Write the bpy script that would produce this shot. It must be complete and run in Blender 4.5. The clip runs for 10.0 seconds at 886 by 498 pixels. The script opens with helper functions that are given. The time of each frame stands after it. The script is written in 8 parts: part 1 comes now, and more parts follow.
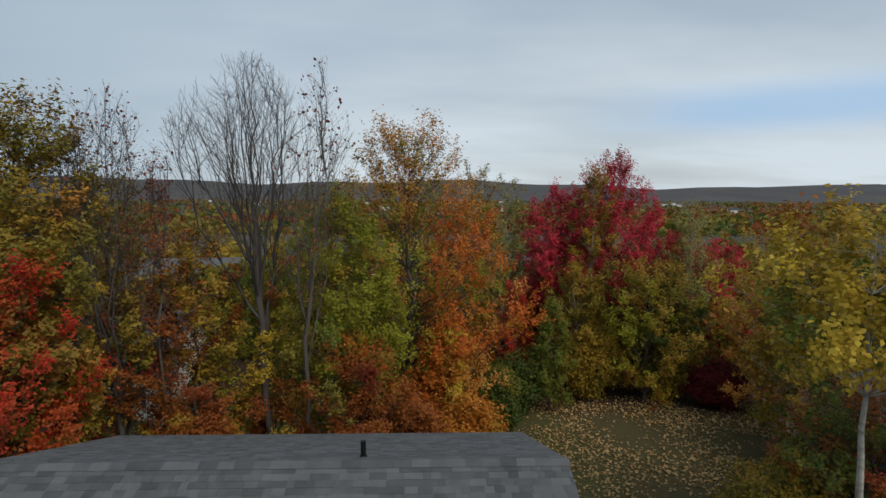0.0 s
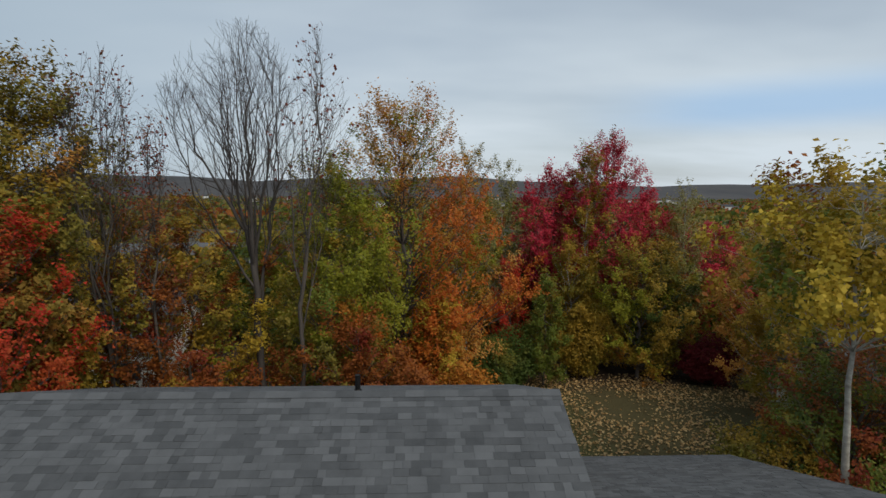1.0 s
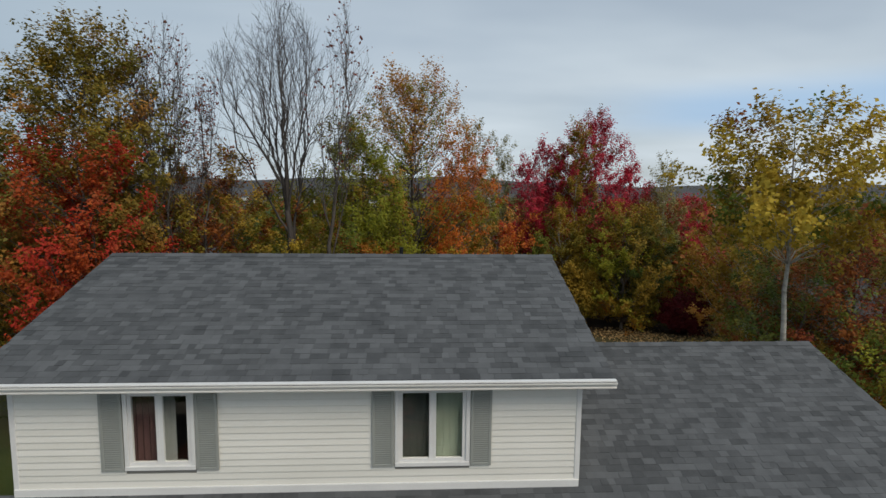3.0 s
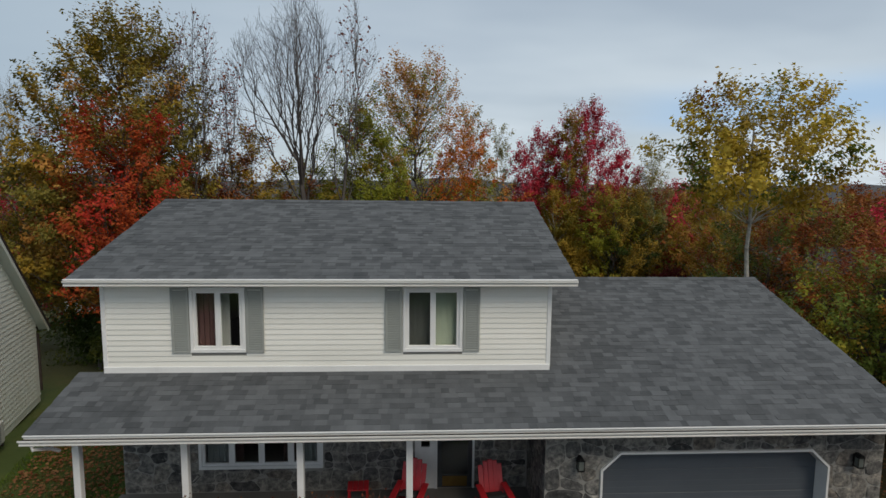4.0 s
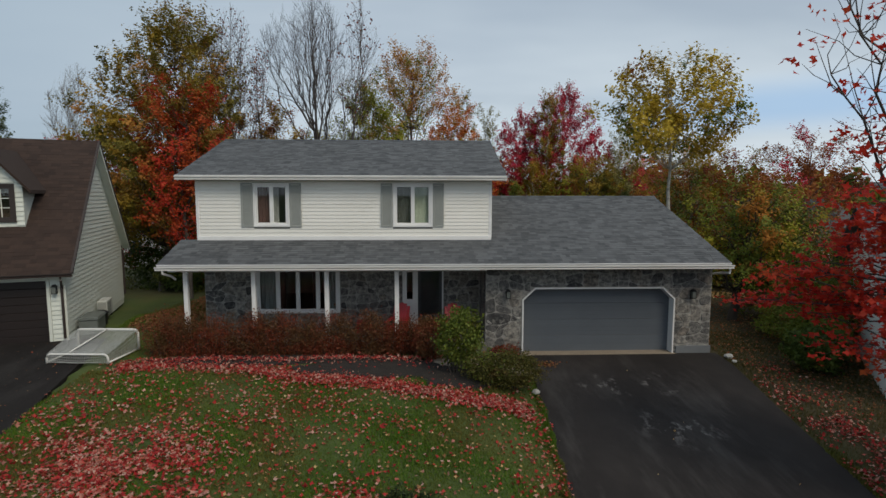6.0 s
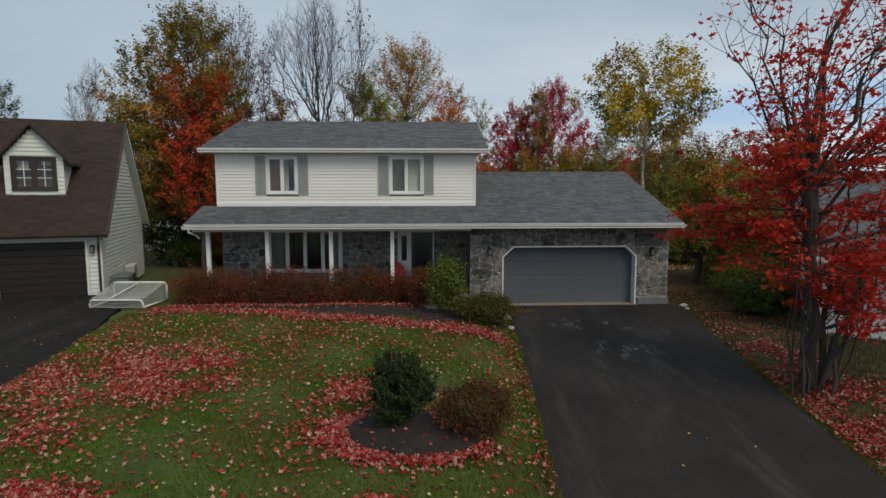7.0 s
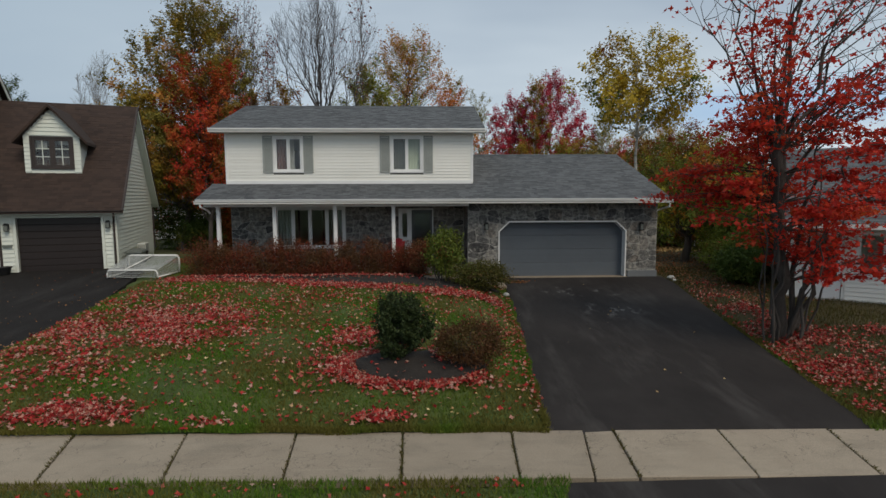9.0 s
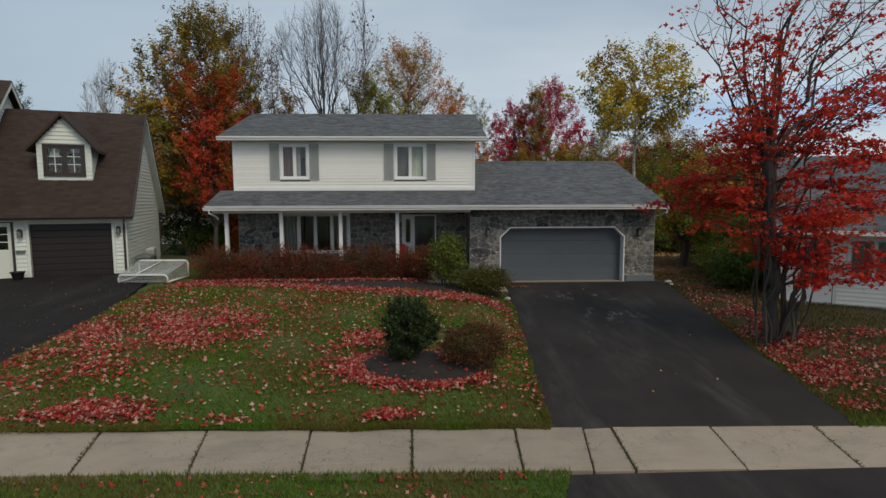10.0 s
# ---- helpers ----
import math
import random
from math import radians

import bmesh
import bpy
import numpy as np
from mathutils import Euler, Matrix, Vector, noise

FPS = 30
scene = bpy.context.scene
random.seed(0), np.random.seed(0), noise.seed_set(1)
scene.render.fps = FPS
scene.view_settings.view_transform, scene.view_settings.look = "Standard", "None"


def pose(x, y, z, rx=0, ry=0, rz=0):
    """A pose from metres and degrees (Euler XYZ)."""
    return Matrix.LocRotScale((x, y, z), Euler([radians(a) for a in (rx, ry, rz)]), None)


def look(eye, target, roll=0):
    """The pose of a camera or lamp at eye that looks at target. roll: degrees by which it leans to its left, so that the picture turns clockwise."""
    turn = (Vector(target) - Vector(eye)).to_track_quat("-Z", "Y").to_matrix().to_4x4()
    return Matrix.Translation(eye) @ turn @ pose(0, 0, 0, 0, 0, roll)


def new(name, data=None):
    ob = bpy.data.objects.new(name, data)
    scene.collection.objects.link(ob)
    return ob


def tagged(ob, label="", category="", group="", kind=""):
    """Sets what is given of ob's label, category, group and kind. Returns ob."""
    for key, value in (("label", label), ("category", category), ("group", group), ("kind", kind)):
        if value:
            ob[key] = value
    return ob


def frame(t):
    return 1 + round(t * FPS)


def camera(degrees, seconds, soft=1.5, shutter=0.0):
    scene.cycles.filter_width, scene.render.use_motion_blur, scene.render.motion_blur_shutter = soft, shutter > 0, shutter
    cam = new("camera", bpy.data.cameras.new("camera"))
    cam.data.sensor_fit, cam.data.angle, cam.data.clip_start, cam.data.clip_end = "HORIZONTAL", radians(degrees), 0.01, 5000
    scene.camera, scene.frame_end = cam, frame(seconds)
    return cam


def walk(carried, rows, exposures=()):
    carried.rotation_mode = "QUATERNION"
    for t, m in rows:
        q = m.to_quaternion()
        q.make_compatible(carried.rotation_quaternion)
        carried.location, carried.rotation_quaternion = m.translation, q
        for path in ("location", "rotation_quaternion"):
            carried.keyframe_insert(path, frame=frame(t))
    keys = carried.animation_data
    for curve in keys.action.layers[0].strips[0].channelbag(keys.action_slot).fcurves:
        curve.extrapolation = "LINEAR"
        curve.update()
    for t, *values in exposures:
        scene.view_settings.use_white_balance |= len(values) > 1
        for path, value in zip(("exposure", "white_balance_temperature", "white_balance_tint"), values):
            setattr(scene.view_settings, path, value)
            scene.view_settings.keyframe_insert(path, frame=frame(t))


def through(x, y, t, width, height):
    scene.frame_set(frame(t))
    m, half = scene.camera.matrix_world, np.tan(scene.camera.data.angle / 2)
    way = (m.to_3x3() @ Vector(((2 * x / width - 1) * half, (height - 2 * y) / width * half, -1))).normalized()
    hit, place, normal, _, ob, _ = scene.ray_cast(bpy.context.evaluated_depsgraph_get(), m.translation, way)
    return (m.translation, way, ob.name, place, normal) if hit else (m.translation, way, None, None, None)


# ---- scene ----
cam = camera(80.1, 10.0, soft=1.5)
PATH = [
    (0, (-0.383, -3.869, 11.8), (-0.321, -1.881, 11.597), 0.3),
    (0.5, (-0.327, -3.886, 11.19), (-0.257, -1.898, 10.982), 0.3),
    (1, (-0.345, -4.118, 10.695), (-0.266, -2.131, 10.481), 0.4),
    (1.5, (-0.555, -4.613, 10.254), (-0.463, -2.627, 10.037), 0.5),
    (2, (-0.825, -5.44, 9.818), (-0.725, -3.454, 9.599), 0.6),
    (2.5, (-1.149, -6.517, 9.283), (-1.04, -4.532, 9.066), 0.6),
    (4, (-1.241, -10.16, 7.387), (-1.142, -8.174, 7.18), 0.5),
    (4.5, (-1.113, -11.556, 6.789), (-1.022, -9.569, 6.578), 0.4),
    (5, (-0.956, -13.062, 6.181), (-0.869, -11.075, 5.972), 0.3),
    (5.5, (-0.762, -14.633, 5.596), (-0.682, -12.645, 5.39), 0.2),
    (7, (-0.329, -18.7, 3.92), (-0.249, -16.711, 3.722), -0.1),
    (7.5, (-0.282, -19.202, 3.399), (-0.202, -17.213, 3.203), -0.2),
    (8, (-0.276, -19.391, 3.097), (-0.197, -17.402, 2.898), -0.2),
    (8.5, (-0.293, -19.541, 3.061), (-0.214, -17.553, 2.861), -0.2),
    (9, (-0.322, -19.723, 3.095), (-0.243, -17.734, 2.895), -0.2),
    (9.5, (-0.386, -19.955, 3.131), (-0.307, -17.965, 2.947), -0.2),
    (10, (-0.46, -20.186, 3.181), (-0.379, -18.196, 2.997), -0.2),
]
walk(cam, [(t, look(eye, target, roll)) for t, eye, target, roll in PATH], exposures=[(0.0, 0.0), (10.0, 0.0)])

# ---- sky and sun: thin overcast, brighter behind the camera ----
SUN_ELEVATION, SUN_AZIMUTH = 46.0, 143.0
world = bpy.data.worlds.new("overcast_sky")
scene.world = world
world.use_nodes = True
wn = world.node_tree
wn.nodes.clear()


def wnode(kind, **props):
    n = wn.nodes.new(kind)
    for k, v in props.items():
        if k == "sky_type":
            n.sky_type = v
        elif k == "operation":
            n.operation = v
        elif k == "data_type":
            n.data_type = v
    return n


w_out, w_bg = wnode("ShaderNodeOutputWorld"), wnode("ShaderNodeBackground")
w_sky = wnode("ShaderNodeTexSky", sky_type="NISHITA")
w_sky.sun_disc = False
w_sky.sun_elevation, w_sky.sun_rotation = radians(SUN_ELEVATION), radians(SUN_AZIMUTH)
w_sky.dust_density = 2.0
w_scale = wnode("ShaderNodeVectorMath", operation="SCALE")
w_scale.inputs["Scale"].default_value = 0.085
wn.links.new(w_sky.outputs[0], w_scale.inputs[0])
w_co, w_sep = wnode("ShaderNodeTexCoord"), wnode("ShaderNodeSeparateXYZ")
wn.links.new(w_co.outputs["Generated"], w_sep.inputs[0])
w_up = wnode("ShaderNodeMath", operation="MAXIMUM")
w_up.inputs[1].default_value = 0.0
wn.links.new(w_sep.outputs[2], w_up.inputs[0])
w_add = wnode("ShaderNodeMath", operation="ADD")
w_add.inputs[1].default_value = 0.16
wn.links.new(w_up.outputs[0], w_add.inputs[0])
w_dx, w_dy = wnode("ShaderNodeMath", operation="DIVIDE"), wnode("ShaderNodeMath", operation="DIVIDE")
for k, n in ((0, w_dx), (1, w_dy)):
    wn.links.new(w_sep.outputs[k], n.inputs[0])
    wn.links.new(w_add.outputs[0], n.inputs[1])
w_comb = wnode("ShaderNodeCombineXYZ")
wn.links.new(w_dx.outputs[0], w_comb.inputs[0])
wn.links.new(w_dy.outputs[0], w_comb.inputs[1])
w_map = wnode("ShaderNodeMapping")
w_map.inputs["Scale"].default_value = (0.45, 0.8, 1.0)
w_map.inputs["Rotation"].default_value = (0, 0, 0.35)
w_map.inputs["Location"].default_value = (1.3, 0.4, 0)
wn.links.new(w_comb.outputs[0], w_map.inputs[0])
w_noise = wnode("ShaderNodeTexNoise")
w_noise.inputs["Scale"].default_value = 0.9
w_noise.inputs["Detail"].default_value = 4.0
w_noise.inputs["Roughness"].default_value = 0.5
wn.links.new(w_map.outputs[0], w_noise.inputs["Vector"])
w_ramp = wnode("ShaderNodeValToRGB")
w_ramp.color_ramp.elements[0].position, w_ramp.color_ramp.elements[0].color = 0.36, (0.62, 0.62, 0.62, 1)
w_ramp.color_ramp.elements[1].position, w_ramp.color_ramp.elements[1].color = 0.60, (1, 1, 1, 1)
wn.links.new(w_noise.outputs[0], w_ramp.inputs[0])
w_cloud = wnode("ShaderNodeValToRGB")      # cloud tone: paler low down, greyer overhead
w_cloud.color_ramp.elements[0].position, w_cloud.color_ramp.elements[0].color = 0.0, (0.67, 0.75, 0.81, 1)
w_cloud.color_ramp.elements[1].position, w_cloud.color_ramp.elements[1].color = 0.42, (0.50, 0.59, 0.67, 1)
wn.links.new(w_up.outputs[0], w_cloud.inputs[0])
w_mix = wnode("ShaderNodeMix", data_type="RGBA")
wn.links.new(w_ramp.outputs[0], w_mix.inputs[0])
wn.links.new(w_scale.outputs[0], w_mix.inputs[6])
wn.links.new(w_cloud.outputs[0], w_mix.inputs[7])


def w_range(source, lo, hi, to_lo=0.0, to_hi=1.0):
    n = wn.nodes.new("ShaderNodeMapRange")
    n.interpolation_type = "SMOOTHSTEP"
    for k, v in (("From Min", lo), ("From Max", hi), ("To Min", to_lo), ("To Max", to_hi)):
        n.inputs[k].default_value = v
    wn.links.new(source, n.inputs["Value"])
    return n.outputs[0]


def w_times(a, b):
    n = wnode("ShaderNodeMath", operation="MULTIPLY")
    wn.links.new(a, n.inputs[0])
    wn.links.new(b, n.inputs[1])
    return n.outputs[0]


# a long blue gap in the cloud, low over the horizon, and thicker cloud towards the west
gap = w_times(w_times(w_range(w_sep.outputs[2], 0.085, 0.135), w_range(w_sep.outputs[2], 0.20, 0.145)), w_range(w_sep.outputs[0], 0.22, 0.52))
gap = w_times(gap, w_range(w_noise.outputs[0], 0.28, 0.52, 0.25, 0.75))
w_gap = wnode("ShaderNodeMix", data_type="RGBA")
w_gap.inputs[7].default_value = (0.34, 0.53, 0.77, 1)
wn.links.new(gap, w_gap.inputs[0])
wn.links.new(w_mix.outputs[2], w_gap.inputs[6])
w_west = wnode("ShaderNodeMix", data_type="RGBA")
w_west.inputs[7].default_value = (0.33, 0.43, 0.53, 1)
wn.links.new(w_range(w_sep.outputs[0], -0.10, -0.72, 0.0, 0.8), w_west.inputs[0])
wn.links.new(w_gap.outputs[2], w_west.inputs[6])
wn.links.new(w_west.outputs[2], w_bg.inputs[0])

w_bg.inputs[1].default_value = 1.0
wn.links.new(w_bg.outputs[0], w_out.inputs[0])

sun = new("sun", bpy.data.lights.new("sun", "SUN"))
sun.data.energy, sun.data.angle, sun.data.color = 1.75, radians(30), (1.0, 0.875, 0.70)
_e, _a = radians(SUN_ELEVATION), radians(SUN_AZIMUTH)
sun_from = Vector((math.sin(_a) * math.cos(_e), math.cos(_a) * math.cos(_e), math.sin(_e)))
sun.matrix_world = look(sun_from * 60, (0, 0, 0))


# ---- materials ----
def material(name, rough=0.6, metal=0.0):
    m = bpy.data.materials.new(name)
    m.use_nodes = True
    p = m.node_tree.nodes["Principled BSDF"]
    p.inputs["Roughness"].default_value, p.inputs["Metallic"].default_value = rough, metal
    return m, m.node_tree, p


def ramp_node(nt, stops, interp="LINEAR"):
    r = nt.nodes.new("ShaderNodeValToRGB")
    cr = r.color_ramp
    cr.interpolation = interp
    while len(cr.elements) < len(stops):
        cr.elements.new(0.5)
    for e, (pos, c) in zip(cr.elements, stops):
        e.position, e.color = pos, (*c, 1)
    return r


def math_node(nt, op, a, b=None):
    n = nt.nodes.new("ShaderNodeMath")
    n.operation = op
    for k, v in enumerate((a, b)):
        if v is None:
            continue
        if isinstance(v, (int, float)):
            n.inputs[k].default_value = v
        else:
            nt.links.new(v, n.inputs[k])
    return n.outputs[0]


def noise_node(nt, scale, detail=4.0, rough=0.55, stretch=None):
    co = nt.nodes.new("ShaderNodeNewGeometry").outputs["Position"]
    if stretch:
        mp = nt.nodes.new("ShaderNodeMapping")
        mp.inputs["Scale"].default_value = stretch
        nt.links.new(co, mp.inputs[0])
        co = mp.outputs[0]
    n = nt.nodes.new("ShaderNodeTexNoise")
    n.inputs["Scale"].default_value, n.inputs["Detail"].default_value, n.inputs["Roughness"].default_value = scale, detail, rough
    nt.links.new(co, n.inputs["Vector"])
    return n.outputs[0]


def mix_node(nt, fac, a, b, blend="MIX"):
    n = nt.nodes.new("ShaderNodeMix")
    n.data_type, n.blend_type = "RGBA", blend
    for k, v in ((0, fac), (6, a), (7, b)):
        if isinstance(v, tuple):
            n.inputs[k].default_value = (*v, 1)
        elif isinstance(v, (int, float)):
            n.inputs[k].default_value = v
        else:
            nt.links.new(v, n.inputs[k])
    return n.outputs[2]


def bump_into(nt, p, height, strength, distance):
    b = nt.nodes.new("ShaderNodeBump")
    b.inputs["Strength"].default_value, b.inputs["Distance"].default_value = strength, distance
    nt.links.new(height, b.inputs["Height"])
    nt.links.new(b.outputs[0], p.inputs["Normal"])


def piece_random(nt):
    """A value for each piece, whether it is an object of its own or an island of a joined mesh."""
    a = nt.nodes.new("ShaderNodeObjectInfo").outputs["Random"]
    b = nt.nodes.new("ShaderNodeNewGeometry").outputs["Random Per Island"]
    return math_node(nt, "FRACT", math_node(nt, "ADD", a, b))


def surface(name, dark, light, rough=0.6, grain=40.0, blotch=1.5, bump=0.2, dist=0.01, metal=0.0, pieces=0.0, stretch=None):
    """A plain weathered surface: two scales of tone, a fine relief, and if wanted a tone of its own for each piece."""
    m, nt, p = material(name, rough, metal)
    big, fine = noise_node(nt, blotch, 3.0, 0.6, stretch), noise_node(nt, grain, 5.0, 0.65, stretch)
    f = math_node(nt, "ADD", math_node(nt, "MULTIPLY", big, 0.6), math_node(nt, "MULTIPLY", fine, 0.4))
    if pieces:
        f = math_node(nt, "ADD", math_node(nt, "MULTIPLY", f, 1 - pieces), math_node(nt, "MULTIPLY", piece_random(nt), pieces))
    r = ramp_node(nt, [(0.28, dark), (0.72, light)])
    nt.links.new(f, r.inputs[0])
    nt.links.new(r.outputs[0], p.inputs["Base Color"])
    if bump:
        bump_into(nt, p, fine, bump, dist)
    return m


def leaf_material(name, colours, second=None, patch=0.45, cut=(0.45, 0.6), through=0.3, gain=1.35, calm=0.7):
    """Leaves, each with a tone of its own; a second range of colours in patches of the crown."""
    m, nt, p = material(name, 0.6)
    p.inputs["Specular IOR Level"].default_value = 0.22
    rnd = nt.nodes.new("ShaderNodeNewGeometry").outputs["Random Per Island"]
    def toned(cs):
        mean = [sum(c[k] for c in cs) / len(cs) for k in range(3)]
        return [tuple(min(0.6, (m_ + (v - m_) * calm) * gain) for v, m_ in zip(c, mean)) for c in cs]

    colours = toned(colours)
    second = toned(second) if second else None
    n = len(colours)
    r = ramp_node(nt, [(i / max(1, n - 1), c) for i, c in enumerate(colours)])
    nt.links.new(rnd, r.inputs[0])
    col = r.outputs[0]
    if second:
        n = len(second)
        r2 = ramp_node(nt, [(i / max(1, n - 1), c) for i, c in enumerate(second)])
        nt.links.new(rnd, r2.inputs[0])
        k = ramp_node(nt, [(cut[0], (0, 0, 0)), (cut[1], (1, 1, 1))])
        nt.links.new(noise_node(nt, patch, 3.0, 0.6), k.inputs[0])
        col = mix_node(nt, k.outputs[0], col, r2.outputs[0])
    nt.links.new(col, p.inputs["Base Color"])
    tr = nt.nodes.new("ShaderNodeBsdfTranslucent")
    nt.links.new(col, tr.inputs[0])
    mx = nt.nodes.new("ShaderNodeMixShader")
    mx.inputs[0].default_value = through
    nt.links.new(p.outputs[0], mx.inputs[1])
    nt.links.new(tr.outputs[0], mx.inputs[2])
    nt.links.new(mx.outputs[0], nt.nodes["Material Output"].inputs[0])
    return m


def glass_material(name, tint=(0.8, 0.85, 0.85)):
    m, nt, p = material(name, 0.02)
    p.inputs["Base Color"].default_value = (*tint, 1)
    p.inputs["Transmission Weight"].default_value = 1.0
    p.inputs["IOR"].default_value = 1.45
    return m


SHINGLE = surface("grey_asphalt_shingle", (0.044, 0.0475, 0.0515), (0.114, 0.120, 0.128), 0.9, 90, 2.2, 0.5, 0.004, pieces=0.31)
SHINGLE_BROWN = surface("brown_asphalt_shingle", (0.019, 0.0095, 0.0064), (0.044, 0.0245, 0.017), 0.9, 90, 0.5, 0.5, 0.004, pieces=0.3)
SIDING = surface("cream_white_vinyl_siding", (0.70, 0.69, 0.64), (0.80, 0.79, 0.745), 0.45, 30, 0.8, 0.05, 0.002, pieces=0.25)
SIDING_N = surface("pale_green_white_siding", (0.58, 0.61, 0.545), (0.68, 0.71, 0.645), 0.45, 30, 0.8, 0.05, 0.002, pieces=0.25)
TRIM = surface("white_painted_trim", (0.66, 0.66, 0.66), (0.80, 0.80, 0.79), 0.4, 25, 1.5, 0.05, 0.002)
FASCIA = surface("white_aluminium_fascia_stained", (0.56, 0.54, 0.50), (0.80, 0.80, 0.78), 0.4, 8, 1.2, 0.05, 0.002, stretch=(0.3, 1, 3))
SOFFIT = surface("dull_brown_soffit_boards", (0.11, 0.095, 0.08), (0.19, 0.17, 0.145), 0.7, 20, 1.5, 0.1, 0.003, stretch=(6, 0.4, 1))
SHUTTER = surface("grey_green_shutter", (0.27, 0.285, 0.27), (0.33, 0.345, 0.325), 0.5, 40, 2, 0.1, 0.003)


def stone_material():
    """Field stones, each of its own grey or brown, mottled, with mortar smeared over the edges."""
    m, nt, p = material("grey_field_stone", 0.85)
    tone = ramp_node(nt, [(0.0, (0.045, 0.045, 0.047)), (0.16, (0.095, 0.094, 0.093)), (0.42, (0.155, 0.151, 0.145)), (0.66, (0.20, 0.193, 0.178)), (0.85, (0.145, 0.128, 0.112)), (1.0, (0.26, 0.255, 0.24))])
    nt.links.new(piece_random(nt), tone.inputs[0])
    mottle = ramp_node(nt, [(0.32, (0.25, 0.25, 0.26)), (0.50, (0.90, 0.90, 0.90)), (0.68, (2.0, 1.94, 1.82))])
    nt.links.new(noise_node(nt, 7, 5, 0.7), mottle.inputs[0])
    col = mix_node(nt, 1.0, tone.outputs[0], mottle.outputs[0], "MULTIPLY")
    smear = ramp_node(nt, [(0.56, (0, 0, 0)), (0.66, (1, 1, 1))])
    nt.links.new(noise_node(nt, 5, 6, 0.7), smear.inputs[0])
    col = mix_node(nt, math_node(nt, "MULTIPLY", smear.outputs[0], 0.65), col, (0.27, 0.26, 0.235))
    nt.links.new(col, p.inputs["Base Color"])
    bump_into(nt, p, noise_node(nt, 22, 5, 0.65), 0.6, 0.02)
    return m


STONE = stone_material()
MORTAR = surface("pale_mortar", (0.22, 0.215, 0.20), (0.34, 0.33, 0.305), 0.95, 60, 3, 0.4, 0.005)
DOOR_GREY = surface("slate_grey_garage_door_paint", (0.076, 0.089, 0.106), (0.104, 0.119, 0.138), 0.5, 60, 1.2, 0.06, 0.002, pieces=0.2)
DOOR_BROWN = surface("dark_brown_garage_door_paint", (0.009, 0.0050, 0.0044), (0.017, 0.0095, 0.0080), 0.5, 60, 1.2, 0.06, 0.002, pieces=0.2)
BROWN_TRIM = surface("dark_brown_trim", (0.022, 0.015, 0.013), (0.045, 0.031, 0.027), 0.5, 40, 2, 0.1, 0.003)
STORM = surface("dark_storm_door", (0.03, 0.036, 0.042), (0.05, 0.057, 0.065), 0.3, 40, 2, 0.05, 0.002)
BLACK = surface("black_metal", (0.012, 0.012, 0.013), (0.03, 0.03, 0.031), 0.45, 60, 3, 0.1, 0.002, metal=0.6)
FLOOR_REFLECTION = surface("dull_yellow_reflection", (0.16, 0.10, 0.03), (0.26, 0.17, 0.05), 0.4, 30, 4, 0.05, 0.002, metal=0.7)
RED_CHAIR = surface("red_resin_chair", (0.42, 0.012, 0.02), (0.55, 0.025, 0.035), 0.4, 40, 3, 0.1, 0.002)


def concrete_material():
    """Weathered slabs: a tone for each, dirty blotches, fine grit and hair cracks."""
    m, nt, p = material("weathered_concrete", 0.9)
    base = ramp_node(nt, [(0.25, (0.243, 0.198, 0.148)), (0.75, (0.338, 0.280, 0.213))])
    f = math_node(nt, "ADD", math_node(nt, "MULTIPLY", noise_node(nt, 1.4, 4, 0.6), 0.7), math_node(nt, "MULTIPLY", piece_random(nt), 0.3))
    nt.links.new(f, base.inputs[0])
    dirt = ramp_node(nt, [(0.50, (0, 0, 0)), (0.68, (1, 1, 1))])
    nt.links.new(noise_node(nt, 2.2, 6, 0.62, (0.6, 1.2, 1)), dirt.inputs[0])
    col = mix_node(nt, math_node(nt, "MULTIPLY", dirt.outputs[0], 0.30), base.outputs[0], (0.13, 0.115, 0.088))
    scuff = ramp_node(nt, [(0.60, (0, 0, 0)), (0.70, (1, 1, 1))])      # pale scuffs along the walk
    nt.links.new(noise_node(nt, 1.6, 4, 0.6, (0.5, 14, 1)), scuff.inputs[0])
    col = mix_node(nt, math_node(nt, "MULTIPLY", scuff.outputs[0], 0.22), col, (0.42, 0.37, 0.29))
    grit = ramp_node(nt, [(0.35, (0.80, 0.80, 0.80)), (0.65, (1.14, 1.14, 1.14))])
    fine = noise_node(nt, 70, 4, 0.7)
    nt.links.new(fine, grit.inputs[0])
    col = mix_node(nt, 1.0, col, grit.outputs[0], "MULTIPLY")
    line = noise_node(nt, 0.9, 5, 0.6)
    near = math_node(nt, "ABSOLUTE", math_node(nt, "SUBTRACT", line, 0.5))
    crack = ramp_node(nt, [(0.0, (1, 1, 1)), (0.0022, (0, 0, 0))])
    nt.links.new(near, crack.inputs[0])
    col = mix_node(nt, math_node(nt, "MULTIPLY", crack.outputs[0], 0.55), col, (0.05, 0.043, 0.035))
    nt.links.new(col, p.inputs["Base Color"])
    bump_into(nt, p, fine, 0.5, 0.006)
    return m


